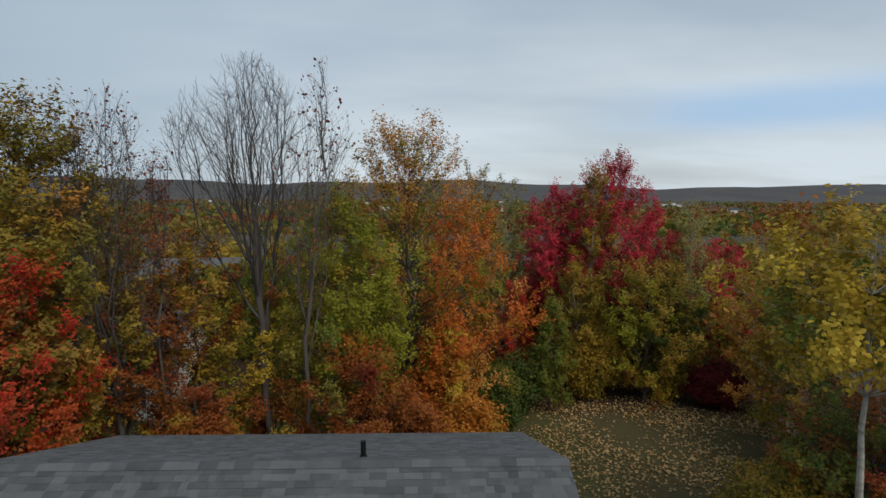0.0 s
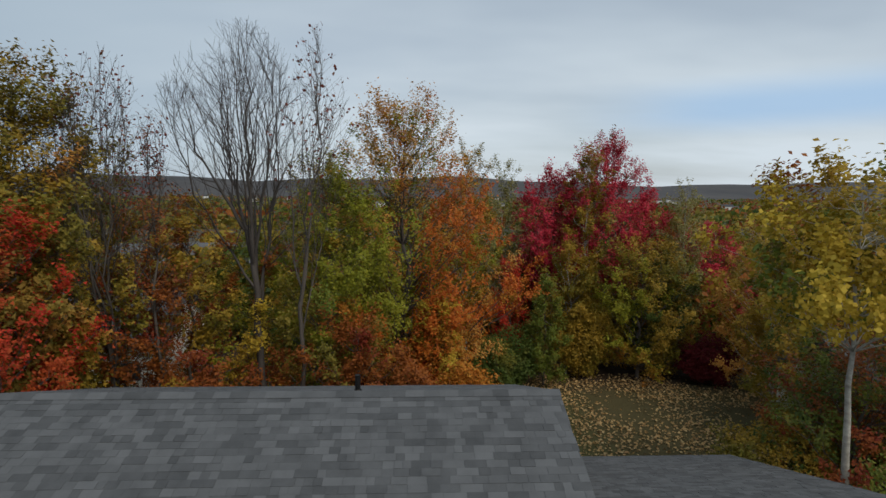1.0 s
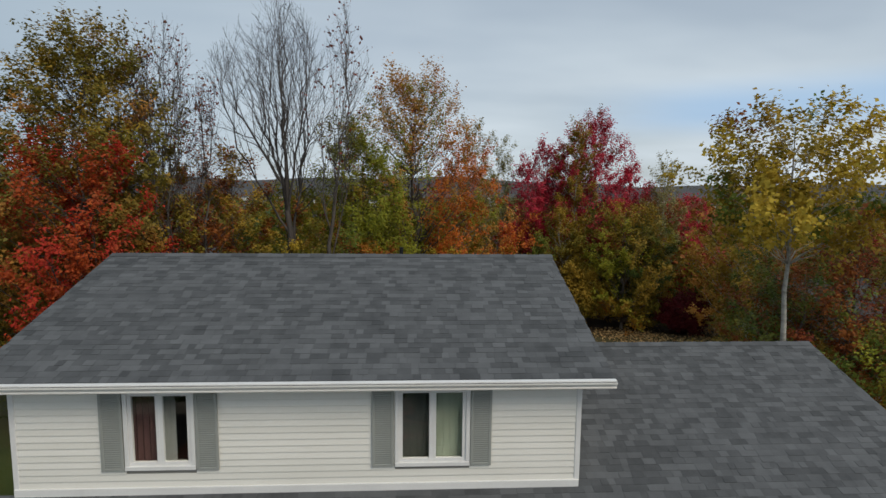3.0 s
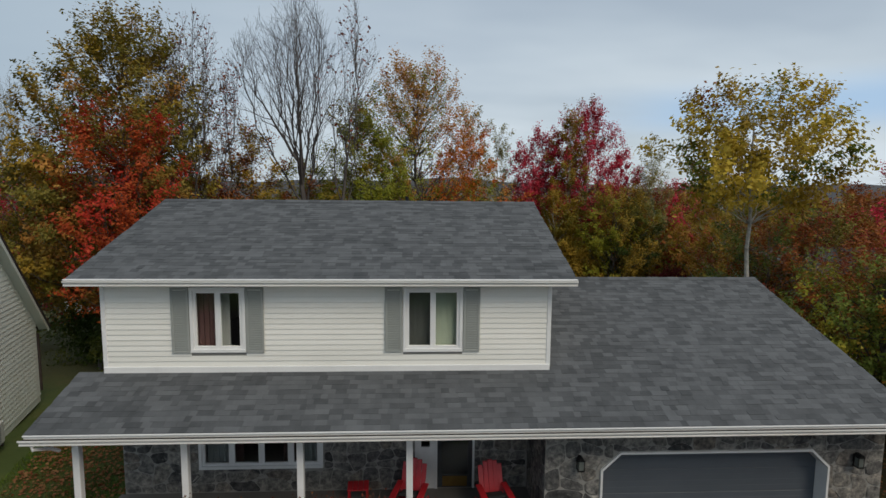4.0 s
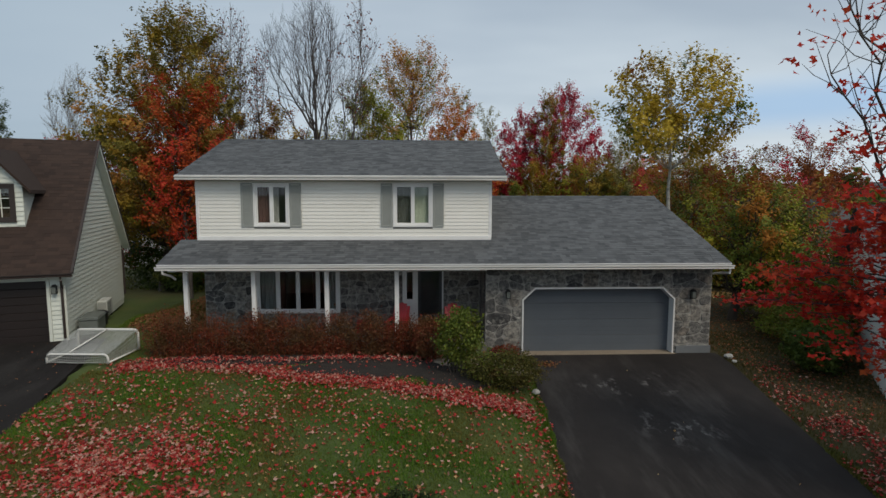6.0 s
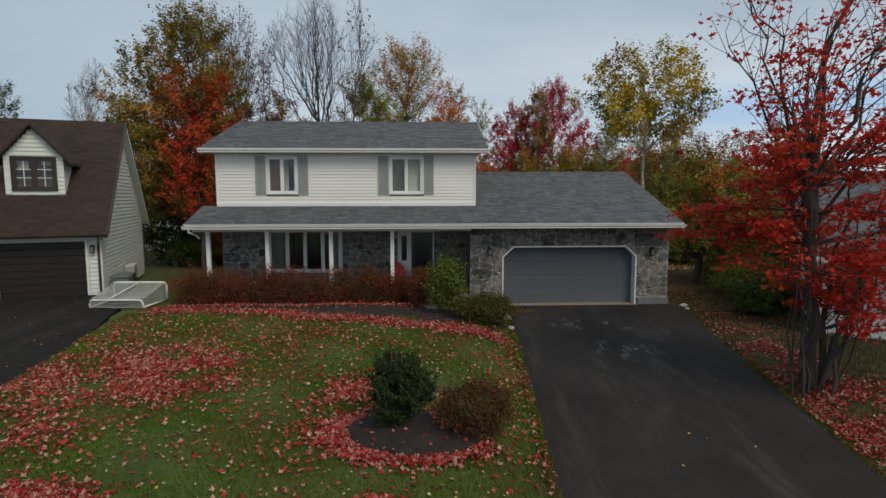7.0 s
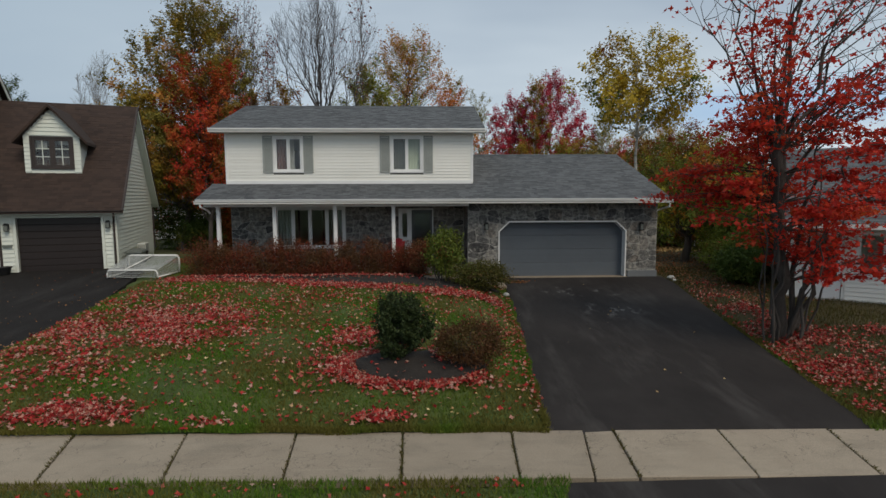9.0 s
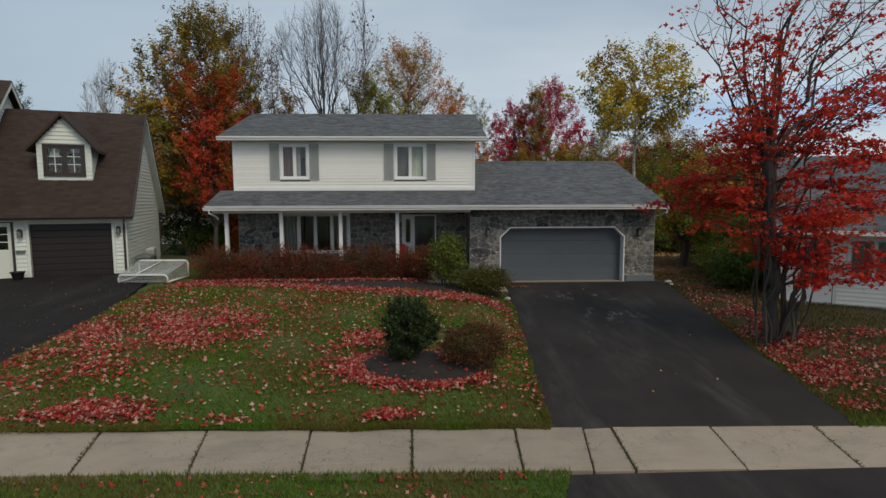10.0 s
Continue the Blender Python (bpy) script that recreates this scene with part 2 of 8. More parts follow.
CONCRETE = concrete_material()
CURTAIN = surface("pale_curtain", (0.24, 0.25, 0.25), (0.40, 0.40, 0.39), 0.8, 20, 3, 0.1, 0.004, stretch=(6, 6, 0.4))
CURTAIN_DARK = surface("maroon_curtain", (0.07, 0.03, 0.03), (0.13, 0.06, 0.055), 0.8, 20, 3, 0.1, 0.004, stretch=(6, 6, 0.4))
BLIND = surface("pale_green_blind", (0.30, 0.34, 0.27), (0.40, 0.45, 0.36), 0.7, 20, 2, 0.1, 0.004)
SCREEN = surface("grey_insect_screen", (0.05, 0.055, 0.05), (0.08, 0.085, 0.08), 0.8, 20, 2, 0.1, 0.004)
ROOM = surface("room_paint", (0.22, 0.21, 0.19), (0.30, 0.29, 0.27), 0.8, 20, 1, 0.05, 0.002)
GLASS = glass_material("window_glass")
MULCH = surface("dark_bark_mulch", (0.007, 0.0055, 0.0048), (0.034, 0.026, 0.021), 0.95, 28, 3, 0.9, 0.04)
NET = surface("white_hockey_tube", (0.62, 0.60, 0.57), (0.78, 0.77, 0.74), 0.4, 20, 3, 0.05, 0.002)
CORD = surface("grey_net_cord", (0.30, 0.31, 0.30), (0.45, 0.46, 0.44), 0.8, 30, 3, 0.0, 0.002)
BIN_GREY = surface("grey_plastic", (0.10, 0.115, 0.105), (0.15, 0.165, 0.15), 0.5, 30, 3, 0.1, 0.003)
AC_WHITE = surface("off_white_unit", (0.42, 0.43, 0.40), (0.55, 0.56, 0.52), 0.5, 30, 3, 0.1, 0.003)
BARK = surface("grey_brown_bark", (0.05, 0.043, 0.037), (0.15, 0.13, 0.115), 0.9, 18, 1.5, 0.9, 0.03, stretch=(1, 1, 0.25))
BARK_PALE = surface("pale_grey_bark", (0.13, 0.12, 0.11), (0.27, 0.255, 0.235), 0.9, 18, 1.5, 0.7, 0.02, stretch=(1, 1, 0.3))
BARK_ASH = surface("grey_ash_bark", (0.04, 0.034, 0.032), (0.10, 0.088, 0.082), 0.9, 18, 1.5, 0.7, 0.02, stretch=(1, 1, 0.3))
BARK_BIRCH = surface("chalky_poplar_bark", (0.12, 0.11, 0.095), (0.58, 0.56, 0.50), 0.8, 6, 2.2, 0.5, 0.015, stretch=(1, 1, 1.6))
BARK_DARK = surface("dark_maple_bark", (0.020, 0.017, 0.015), (0.075, 0.063, 0.055), 0.9, 18, 1.5, 0.9, 0.03, stretch=(1, 1, 0.25))
ROCK = surface("pale_garden_rock", (0.35, 0.34, 0.32), (0.55, 0.54, 0.5), 0.85, 20, 4, 0.5, 0.02)
BLACK_CLOTH = surface("black_cushion_cloth", (0.012, 0.012, 0.012), (0.03, 0.03, 0.032), 0.9, 80, 4, 0.2, 0.003)
PORCH_PAINT = surface("worn_grey_porch_paint", (0.10, 0.097, 0.092), (0.17, 0.163, 0.152), 0.6, 40, 1.5, 0.1, 0.003)
PARGE = surface("grey_parging", (0.12, 0.13, 0.14), (0.19, 0.20, 0.21), 0.9, 40, 2, 0.3, 0.005)
BRICK_BROWN = surface("brown_chimney_brick", (0.10, 0.06, 0.045), (0.19, 0.12, 0.095), 0.9, 30, 3, 0.5, 0.01, pieces=0.4)


def asphalt_material(name="driveway_asphalt", tone=1.0, worn=0.26, scrapes=()):
    m, nt, p = material(name, 0.85)
    p.inputs["Specular IOR Level"].default_value = 0.15
    fine, mid, big = noise_node(nt, 120, 4, 0.7), noise_node(nt, 2.2, 5, 0.6, (1, 0.6, 1)), noise_node(nt, 0.35, 4, 0.6, (1, 0.55, 1))
    r = ramp_node(nt, [(a, tuple(v * tone for v in c)) for a, c in ((0.3, (0.013, 0.0112, 0.0108)), (0.58, (0.030, 0.0262, 0.0250)), (0.78, (0.060, 0.053, 0.049)))])
    f = math_node(nt, "ADD", math_node(nt, "MULTIPLY", big, 0.55), math_node(nt, "ADD", math_node(nt, "MULTIPLY", mid, 0.3), math_node(nt, "MULTIPLY", fine, 0.15)))
    nt.links.new(f, r.inputs[0])
    scuff = ramp_node(nt, [(0.52, (0, 0, 0)), (0.70, (1, 1, 1))])
    nt.links.new(noise_node(nt, 0.9, 7, 0.70, (1.1, 0.22, 1)), scuff.inputs[0])
    col = mix_node(nt, math_node(nt, "MULTIPLY", scuff.outputs[0], worn), r.outputs[0], (0.13, 0.122, 0.115))
    for x, y, r in scrapes:                            # pale scraped spots
        away = nt.nodes.new("ShaderNodeVectorMath")
        away.operation = "DISTANCE"
        nt.links.new(nt.nodes.new("ShaderNodeNewGeometry").outputs["Position"], away.inputs[0])
        away.inputs[1].default_value = (x, y, -0.1)
        near_spot = nt.nodes.new("ShaderNodeMapRange")
        near_spot.inputs["From Min"].default_value, near_spot.inputs["From Max"].default_value = r, r * 0.3
        nt.links.new(away.outputs["Value"], near_spot.inputs["Value"])
        patchy = ramp_node(nt, [(0.56, (0, 0, 0)), (0.66, (1, 1, 1))])
        nt.links.new(noise_node(nt, 2.6, 6, 0.7, (1.0, 0.55, 1)), patchy.inputs[0])
        col = mix_node(nt, math_node(nt, "MULTIPLY", math_node(nt, "MULTIPLY", near_spot.outputs[0], patchy.outputs[0]), 0.7), col, (0.22, 0.205, 0.195))
    pit = ramp_node(nt, [(0.60, (0, 0, 0)), (0.70, (1, 1, 1))])
    nt.links.new(noise_node(nt, 300, 2, 0.6), pit.inputs[0])
    col = mix_node(nt, math_node(nt, "MULTIPLY", pit.outputs[0], 0.35), col, (0.10, 0.095, 0.09))
    nt.links.new(col, p.inputs["Base Color"])
    bump_into(nt, p, fine, 0.5, 0.006)
    return m


ASPHALT = asphalt_material(scrapes=((4.4, -2.6, 0.9), (6.0, -2.5, 0.9), (5.2, -5.0, 1.1)))
ASPHALT_OLD = asphalt_material("neighbour_asphalt", 0.62, 0.14)


def ground_material():
    """Lawn near the house, woodland floor behind, forest tones far off, and painted air haze on the hills."""
    m, nt, p = material("lawn_and_woodland", 0.95)
    pos = nt.nodes.new("ShaderNodeSeparateXYZ")
    nt.links.new(nt.nodes.new("ShaderNodeNewGeometry").outputs["Position"], pos.inputs[0])
    fine, mid = noise_node(nt, 25, 5, 0.7), noise_node(nt, 0.6, 4, 0.6)
    lawn = ramp_node(nt, [(0.3, (0.026, 0.040, 0.007)), (0.52, (0.052, 0.080, 0.012)), (0.74, (0.10, 0.095, 0.028))])
    nt.links.new(math_node(nt, "ADD", math_node(nt, "MULTIPLY", fine, 0.5), math_node(nt, "MULTIPLY", mid, 0.5)), lawn.inputs[0])
    litter = ramp_node(nt, [(0.3, (0.02, 0.014, 0.008)), (0.6, (0.065, 0.035, 0.018)), (0.8, (0.11, 0.075, 0.04))])
    nt.links.new(noise_node(nt, 9, 5, 0.7), litter.inputs[0])
    far = ramp_node(nt, [(0.3, (0.016, 0.017, 0.010)), (0.5, (0.045, 0.038, 0.018)), (0.7, (0.08, 0.05, 0.025))])
    nt.links.new(noise_node(nt, 0.012, 8, 0.75), far.inputs[0])
    # greyish distance haze, put into the base colour of the hills
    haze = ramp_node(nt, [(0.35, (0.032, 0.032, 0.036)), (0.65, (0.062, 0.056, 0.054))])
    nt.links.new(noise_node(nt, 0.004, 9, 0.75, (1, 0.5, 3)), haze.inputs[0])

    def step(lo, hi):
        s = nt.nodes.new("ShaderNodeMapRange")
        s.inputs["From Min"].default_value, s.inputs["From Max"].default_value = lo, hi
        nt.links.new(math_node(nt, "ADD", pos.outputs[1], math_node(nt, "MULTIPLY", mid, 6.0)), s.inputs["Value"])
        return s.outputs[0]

    side = nt.nodes.new("ShaderNodeMapRange")
    side.inputs["From Min"].default_value, side.inputs["From Max"].default_value = 7.5, 9.5
    nt.links.new(math_node(nt, "ADD", pos.outputs[0], math_node(nt, "MULTIPLY", mid, 2.0)), side.inputs["Value"])
    tan = ramp_node(nt, [(0.3, (0.045, 0.038, 0.011)), (0.6, (0.095, 0.078, 0.024)), (0.8, (0.14, 0.105, 0.038))])
    nt.links.new(noise_node(nt, 14, 5, 0.7), tan.inputs[0])
    col = mix_node(nt, math_node(nt, "MULTIPLY", side.outputs[0], 0.75), lawn.outputs[0], litter.outputs[0])
    col = mix_node(nt, math_node(nt, "MULTIPLY", step(12.0, 15.0), 0.7), col, tan.outputs[0])
    col = mix_node(nt, step(26.5, 29.5), col, litter.outputs[0])
    col = mix_node(nt, step(60, 120), col, far.outputs[0])
    # blends the painted haze in with distance
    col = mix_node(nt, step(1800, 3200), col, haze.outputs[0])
    nt.links.new(col, p.inputs["Base Color"])
    bump_into(nt, p, fine, 0.6, 0.03)
    return m


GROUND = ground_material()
GRASS = leaf_material("grass_blades", [(0.024, 0.064, 0.004), (0.046, 0.124, 0.006), (0.080, 0.152, 0.010), (0.12, 0.128, 0.032)], [(0.075, 0.074, 0.013), (0.125, 0.108, 0.026)], 0.35, (0.43, 0.55))
GRASS_DRY = leaf_material("rough_dry_grass", [(0.034, 0.038, 0.008), (0.060, 0.060, 0.013), (0.090, 0.072, 0.022), (0.06, 0.042, 0.016)], None)
BARK_MAPLE = surface("dark_grey_maple_bark", (0.026, 0.022, 0.019), (0.095, 0.080, 0.068), 0.9, 22, 3.0, 0.9, 0.03, stretch=(1, 1, 0.3))
FALLEN_RED = leaf_material("fallen_maple_leaves", [(0.15, 0.009, 0.010), (0.30, 0.016, 0.018), (0.36, 0.030, 0.026), (0.44, 0.25, 0.19), (0.36, 0.040, 0.032), (0.26, 0.014, 0.018), (0.17, 0.018, 0.014), (0.46, 0.30, 0.24), (0.28, 0.07, 0.04), (0.34, 0.022, 0.022)], None, through=0.15, gain=1.15, calm=1.0)
FALLEN_TAN = leaf_material("fallen_tan_leaves", [(0.30, 0.19, 0.07), (0.40, 0.27, 0.12), (0.22, 0.12, 0.05), (0.45, 0.35, 0.18)], None, through=0.15)
FALLEN_BROWN = leaf_material("fallen_brown_leaves", [(0.10, 0.045, 0.018), (0.16, 0.08, 0.03), (0.22, 0.12, 0.05), (0.20, 0.03, 0.02)], None, through=0.15)
L_RED = leaf_material("scarlet_maple_leaves", [(0.20, 0.010, 0.009), (0.32, 0.020, 0.013), (0.40, 0.042, 0.018), (0.30, 0.014, 0.012)], [(0.36, 0.055, 0.016), (0.42, 0.080, 0.020)], 0.6, (0.54, 0.66), through=0.42, gain=1.7)
L_CRIMSON = leaf_material("crimson_maple_leaves", [(0.20, 0.010, 0.020), (0.34, 0.020, 0.04), (0.42, 0.040, 0.065), (0.26, 0.014, 0.026)], [(0.10, 0.07, 0.02), (0.17, 0.10, 0.03)], 0.5, (0.60, 0.66), gain=1.6)
L_ORANGE_RED = leaf_material("orange_red_maple_leaves", [(0.20, 0.026, 0.009), (0.34, 0.055, 0.013), (0.38, 0.085, 0.018)], [(0.10, 0.07, 0.014), (0.17, 0.080, 0.016)], 0.45, (0.52, 0.64), gain=1.3)
L_ORANGE = leaf_material("orange_maple_leaves", [(0.29, 0.105, 0.016), (0.42, 0.15, 0.022), (0.38, 0.21, 0.03)], [(0.13, 0.12, 0.014), (0.22, 0.18, 0.02)], 0.33, (0.56, 0.68))
L_LIME = leaf_material("lime_and_gold_leaves", [(0.11, 0.125, 0.012), (0.21, 0.22, 0.02), (0.29, 0.25, 0.024)], [(0.26, 0.11, 0.015), (0.34, 0.13, 0.02)], 0.3, (0.52, 0.62))
L_YELLOW = leaf_material("yellow_leaves", [(0.25, 0.178, 0.018), (0.35, 0.250, 0.026), (0.39, 0.275, 0.038)], [(0.18, 0.15, 0.016), (0.24, 0.19, 0.02)], 0.4, (0.50, 0.64), gain=1.5)
L_OLIVE = leaf_material("olive_leaves", [(0.08, 0.074, 0.013), (0.135, 0.117, 0.019), (0.185, 0.14, 0.024)], [(0.15, 0.09, 0.017), (0.20, 0.12, 0.02)], 0.35, (0.52, 0.64), gain=1.5)
L_GOLD_OLIVE = leaf_material("dull_gold_leaves", [(0.175, 0.118, 0.015), (0.265, 0.182, 0.022), (0.32, 0.19, 0.026)], [(0.115, 0.108, 0.015), (0.18, 0.148, 0.021)], 0.4, (0.50, 0.62))
L_RUSSET = leaf_material("russet_brown_leaves", [(0.13, 0.038, 0.011), (0.22, 0.068, 0.015), (0.28, 0.100, 0.020)], [(0.12, 0.018, 0.010), (0.17, 0.03, 0.012)], 0.4, (0.5, 0.62))
L_WINE = leaf_material("wine_red_shrub_leaves", [(0.06, 0.006, 0.010), (0.11, 0.010, 0.014), (0.15, 0.018, 0.02)], None)
L_GREEN = leaf_material("dark_green_leaves", [(0.026, 0.042, 0.010), (0.05, 0.08, 0.014), (0.08, 0.11, 0.018)], [(0.11, 0.12, 0.02), (0.16, 0.14, 0.022)], 0.4, (0.52, 0.64))
L_FRESH = leaf_material("yellow_green_leaves", [(0.06, 0.09, 0.014), (0.11, 0.15, 0.02), (0.17, 0.17, 0.028)], [(0.10, 0.05, 0.014), (0.16, 0.08, 0.02)], 1.6, (0.56, 0.66))
L_HYDRANGEA = leaf_material("olive_hydrangea_leaves", [(0.040, 0.062, 0.010), (0.080, 0.110, 0.016), (0.125, 0.14, 0.022)], [(0.08, 0.04, 0.014), (0.10, 0.065, 0.018)], 2.4, (0.57, 0.68))
L_OLIVEBUSH = leaf_material("dark_olive_bush_leaves", [(0.032, 0.034, 0.009), (0.06, 0.058, 0.014), (0.105, 0.09, 0.02)], [(0.06, 0.036, 0.014), (0.10, 0.07, 0.02)], 2.0, (0.56, 0.66))
L_SPRUCE = leaf_material("spruce_needles", [(0.010, 0.018, 0.007), (0.022, 0.037, 0.012), (0.045, 0.062, 0.018)], None, through=0.1)
L_HEDGE = leaf_material("barberry_hedge_leaves", [(0.085, 0.036, 0.016), (0.105, 0.045, 0.020), (0.080, 0.058, 0.020)], [(0.19, 0.024, 0.015), (0.15, 0.030, 0.016), (0.085, 0.060, 0.019)], 1.3, (0.42, 0.56), calm=0.6)
L_BROWNBUSH = leaf_material("brown_spirea_leaves", [(0.04, 0.018, 0.009), (0.075, 0.032, 0.014), (0.10, 0.050, 0.018)], [(0.05, 0.036, 0.012), (0.08, 0.052, 0.016)], 1.5, (0.54, 0.66))
L_LIMEGREEN = leaf_material("lime_green_leaves", [(0.12, 0.145, 0.014), (0.19, 0.20, 0.018), (0.24, 0.215, 0.022)], None)
L_TAN_ORANGE = leaf_material("tan_orange_leaves", [(0.24, 0.115, 0.026), (0.33, 0.150, 0.030), (0.30, 0.165, 0.040)], [(0.22, 0.145, 0.03), (0.28, 0.165, 0.035)], 0.5, (0.5, 0.62), gain=1.8)
L_FIRE = leaf_material("fire_orange_leaves", [(0.34, 0.070, 0.012), (0.42, 0.105, 0.016), (0.40, 0.15, 0.022)], [(0.30, 0.17, 0.022), (0.36, 0.19, 0.025)], 0.5, (0.55, 0.66))
L_BLOOD = leaf_material("blood_red_leaves", [(0.28, 0.016, 0.012), (0.38, 0.028, 0.016), (0.40, 0.060, 0.018)], [(0.22, 0.045, 0.014), (0.28, 0.065, 0.016)], 0.45, (0.55, 0.66))
L_PALE = leaf_material("pale_birch_leaves", [(0.17, 0.165, 0.06), (0.24, 0.22, 0.085), (0.22, 0.20, 0.06)], None)
L_DARKRED = leaf_material("dark_red_sparse_leaves", [(0.10, 0.022, 0.018), (0.17, 0.035, 0.025), (0.16, 0.08, 0.03)], None)


# ---- building blocks ----
def bm_box(bm, x0, x1, y0, y1, z0, z1, m=None):
    vs = [bm.verts.new((x, y, z)) for z in (z0, z1) for y in (y0, y1) for x in (x0, x1)]
    for f in ((0, 2, 3, 1), (4, 5, 7, 6), (0, 1, 5, 4), (2, 6, 7, 3), (0, 4, 6, 2), (1, 3, 7, 5)):
        bm.faces.new([vs[i] for i in f])
    if m is not None:
        for v in vs:
            v.co = m @ v.co
    return vs


def bm_prism(bm, poly, d0, d1, place):
    """A flat polygon of (a, b) pairs drawn out from d0 to d1; place(a, b, d) gives the point."""
    n = len(poly)
    lo = [bm.verts.new(place(a, b, d0)) for a, b in poly]
    hi = [bm.verts.new(place(a, b, d1)) for a, b in poly]
    bm.faces.new(lo[::-1])
    bm.faces.new(hi)
    for i in range(n):
        j = (i + 1) % n
        bm.faces.new((lo[i], lo[j], hi[j], hi[i]))


def bm_tube(bm, pts, radii, sides=6, cap=True):
    rings = []
    for i, p in enumerate(pts):
        p = Vector(p)
        a, b = Vector(pts[max(0, i - 1)]), Vector(pts[min(len(pts) - 1, i + 1)])
        d = (b - a).normalized()
        u = d.cross(Vector((0, 0, 1)) if abs(d.z) < 0.9 else Vector((1, 0, 0))).normalized()
        v = d.cross(u)
        r = radii[i] if isinstance(radii, (list, tuple)) else radii
        rings.append([bm.verts.new(p + (u * math.cos(t) + v * math.sin(t)) * r) for t in (2 * math.pi * k / sides for k in range(sides))])
    for a, b in zip(rings, rings[1:]):
        for k in range(sides):
            bm.faces.new((a[k], a[(k + 1) % sides], b[(k + 1) % sides], b[k]))
    if cap:
        bm.faces.new(rings[0][::-1])
        bm.faces.new(rings[-1])


def mesh_of(name, bm, mat, bevel=0.0, smooth=False):
    if bevel:
        bmesh.ops.bevel(bm, geom=bm.edges[:], offset=bevel, segments=1, affect="EDGES", clamp_overlap=True)
    bmesh.ops.recalc_face_normals(bm, faces=bm.faces[:])
    me = bpy.data.meshes.new(name)
    bm.to_mesh(me)
    bm.free()
    if mat is not None:
        me.materials.append(mat)
    if smooth:
        me.shade_smooth()
    return me


def part(name, bm, mat, parent=None, label="", bevel=0.0, smooth=False):
    ob = new(name, mesh_of(name, bm, mat, bevel, smooth))
    ob.parent = parent
    return tagged(ob, label)


def raw_mesh(name, verts, faces, mat, smooth=False):
    me = bpy.data.meshes.new(name)
    me.from_pydata(verts, [], faces)
    me.materials.append(mat)
    if smooth:
        me.shade_smooth()
    me.update()
    return me


def thing(name, label, category, m=None, group="", kind=""):
    ob = new(name)
    ob.empty_display_size = 0.2
    if m is not None:
        ob.matrix_world = m
    return tagged(ob, label, category, group, kind)


def box_part(name, b, mat, parent, label="", bevel=0.006, m=None):
    bm = bmesh.new()
    bm_box(bm, *b, m)
    return part(name, bm, mat, parent, label, bevel)


def smooth01(v):
    v = np.clip(v, 0.0, 1.0)
    return v * v * (3 - 2 * v)


# ---- the ground ----
def drive_left(y):
    return np.interp(y, [-11.7, -0.5], [1.63, 2.70])


def drive_right(y):
    return np.interp(y, [-12.2, -9.2, -4.1, -1.2, -0.5], [6.62, 7.2, 8.15, 8.75, 8.8])


def neighbour_drive_edge(y):
    return np.interp(y, [-11.7, -8.5, -5.0, -0.5, 2.0], [-9.0, -9.1, -9.4, -10.4, -11.2])


def ground_z(x, y):
    x, y = np.asarray(x, float), np.asarray(y, float)
    drive = -0.041 * np.clip(-y, 0, 12.0)
    lawn = np.interp(y, [-12.0, -11.6, -10.9, -10.1, -9.0, -2.5, 0.0], [-0.47, -0.40, -0.20, -0.07, 0.0, 0.24, 0.26])
    right = np.interp(y, [-12.0, -10.7, -8.0, 0.0], [-0.47, -0.28, -0.05, 0.0])
    left = np.interp(y, [-12.0, -0.5, 6.0], [-0.47, 0.40, 0.42])
    z = drive + smooth01((drive_left(y) - 0.08 - x) / 1.3) * (lawn - drive)
    z = z + smooth01((x - drive_right(y) - 0.08) / 1.2) * (right - drive)
    z = z + smooth01((-8.3 - x) / 1.6) * (left - z)
    back = np.interp(y, [2.0, 12, 24, 34, 60, 150, 400, 4800], [0.0, -0.1, -0.3, -0.8, -3.0, -9, -15, -15])
    z = z + smooth01((y - 2.0) / 6.0) * (back - z)
    z = np.where(y < -12.0, -0.5, z)
    z = np.where(y < -14.9, -0.62, z)
    hill = 156 * smooth01((y - 3000) / 1250) * (0.80 + 0.13 * np.sin(x / 520 + 1.0) + 0.07 * np.sin(x / 170.0) + 0.10 * np.clip(-x / 2000, -1, 1))
    return z + hill


def gz(x, y):
    return float(ground_z(x, y))


def spread(lo, hi, step, far, grow):
    mid = list(np.arange(lo, hi + step / 2, step))
    up, s = [], step
    v = hi
    while v < far:
        s *= grow
        v += s
        up.append(v)
    dn, s = [], step
    v = lo
    while v > -far:
        s *= grow
        v -= s
        dn.append(v)
    return np.array(dn[::-1] + mid + up)


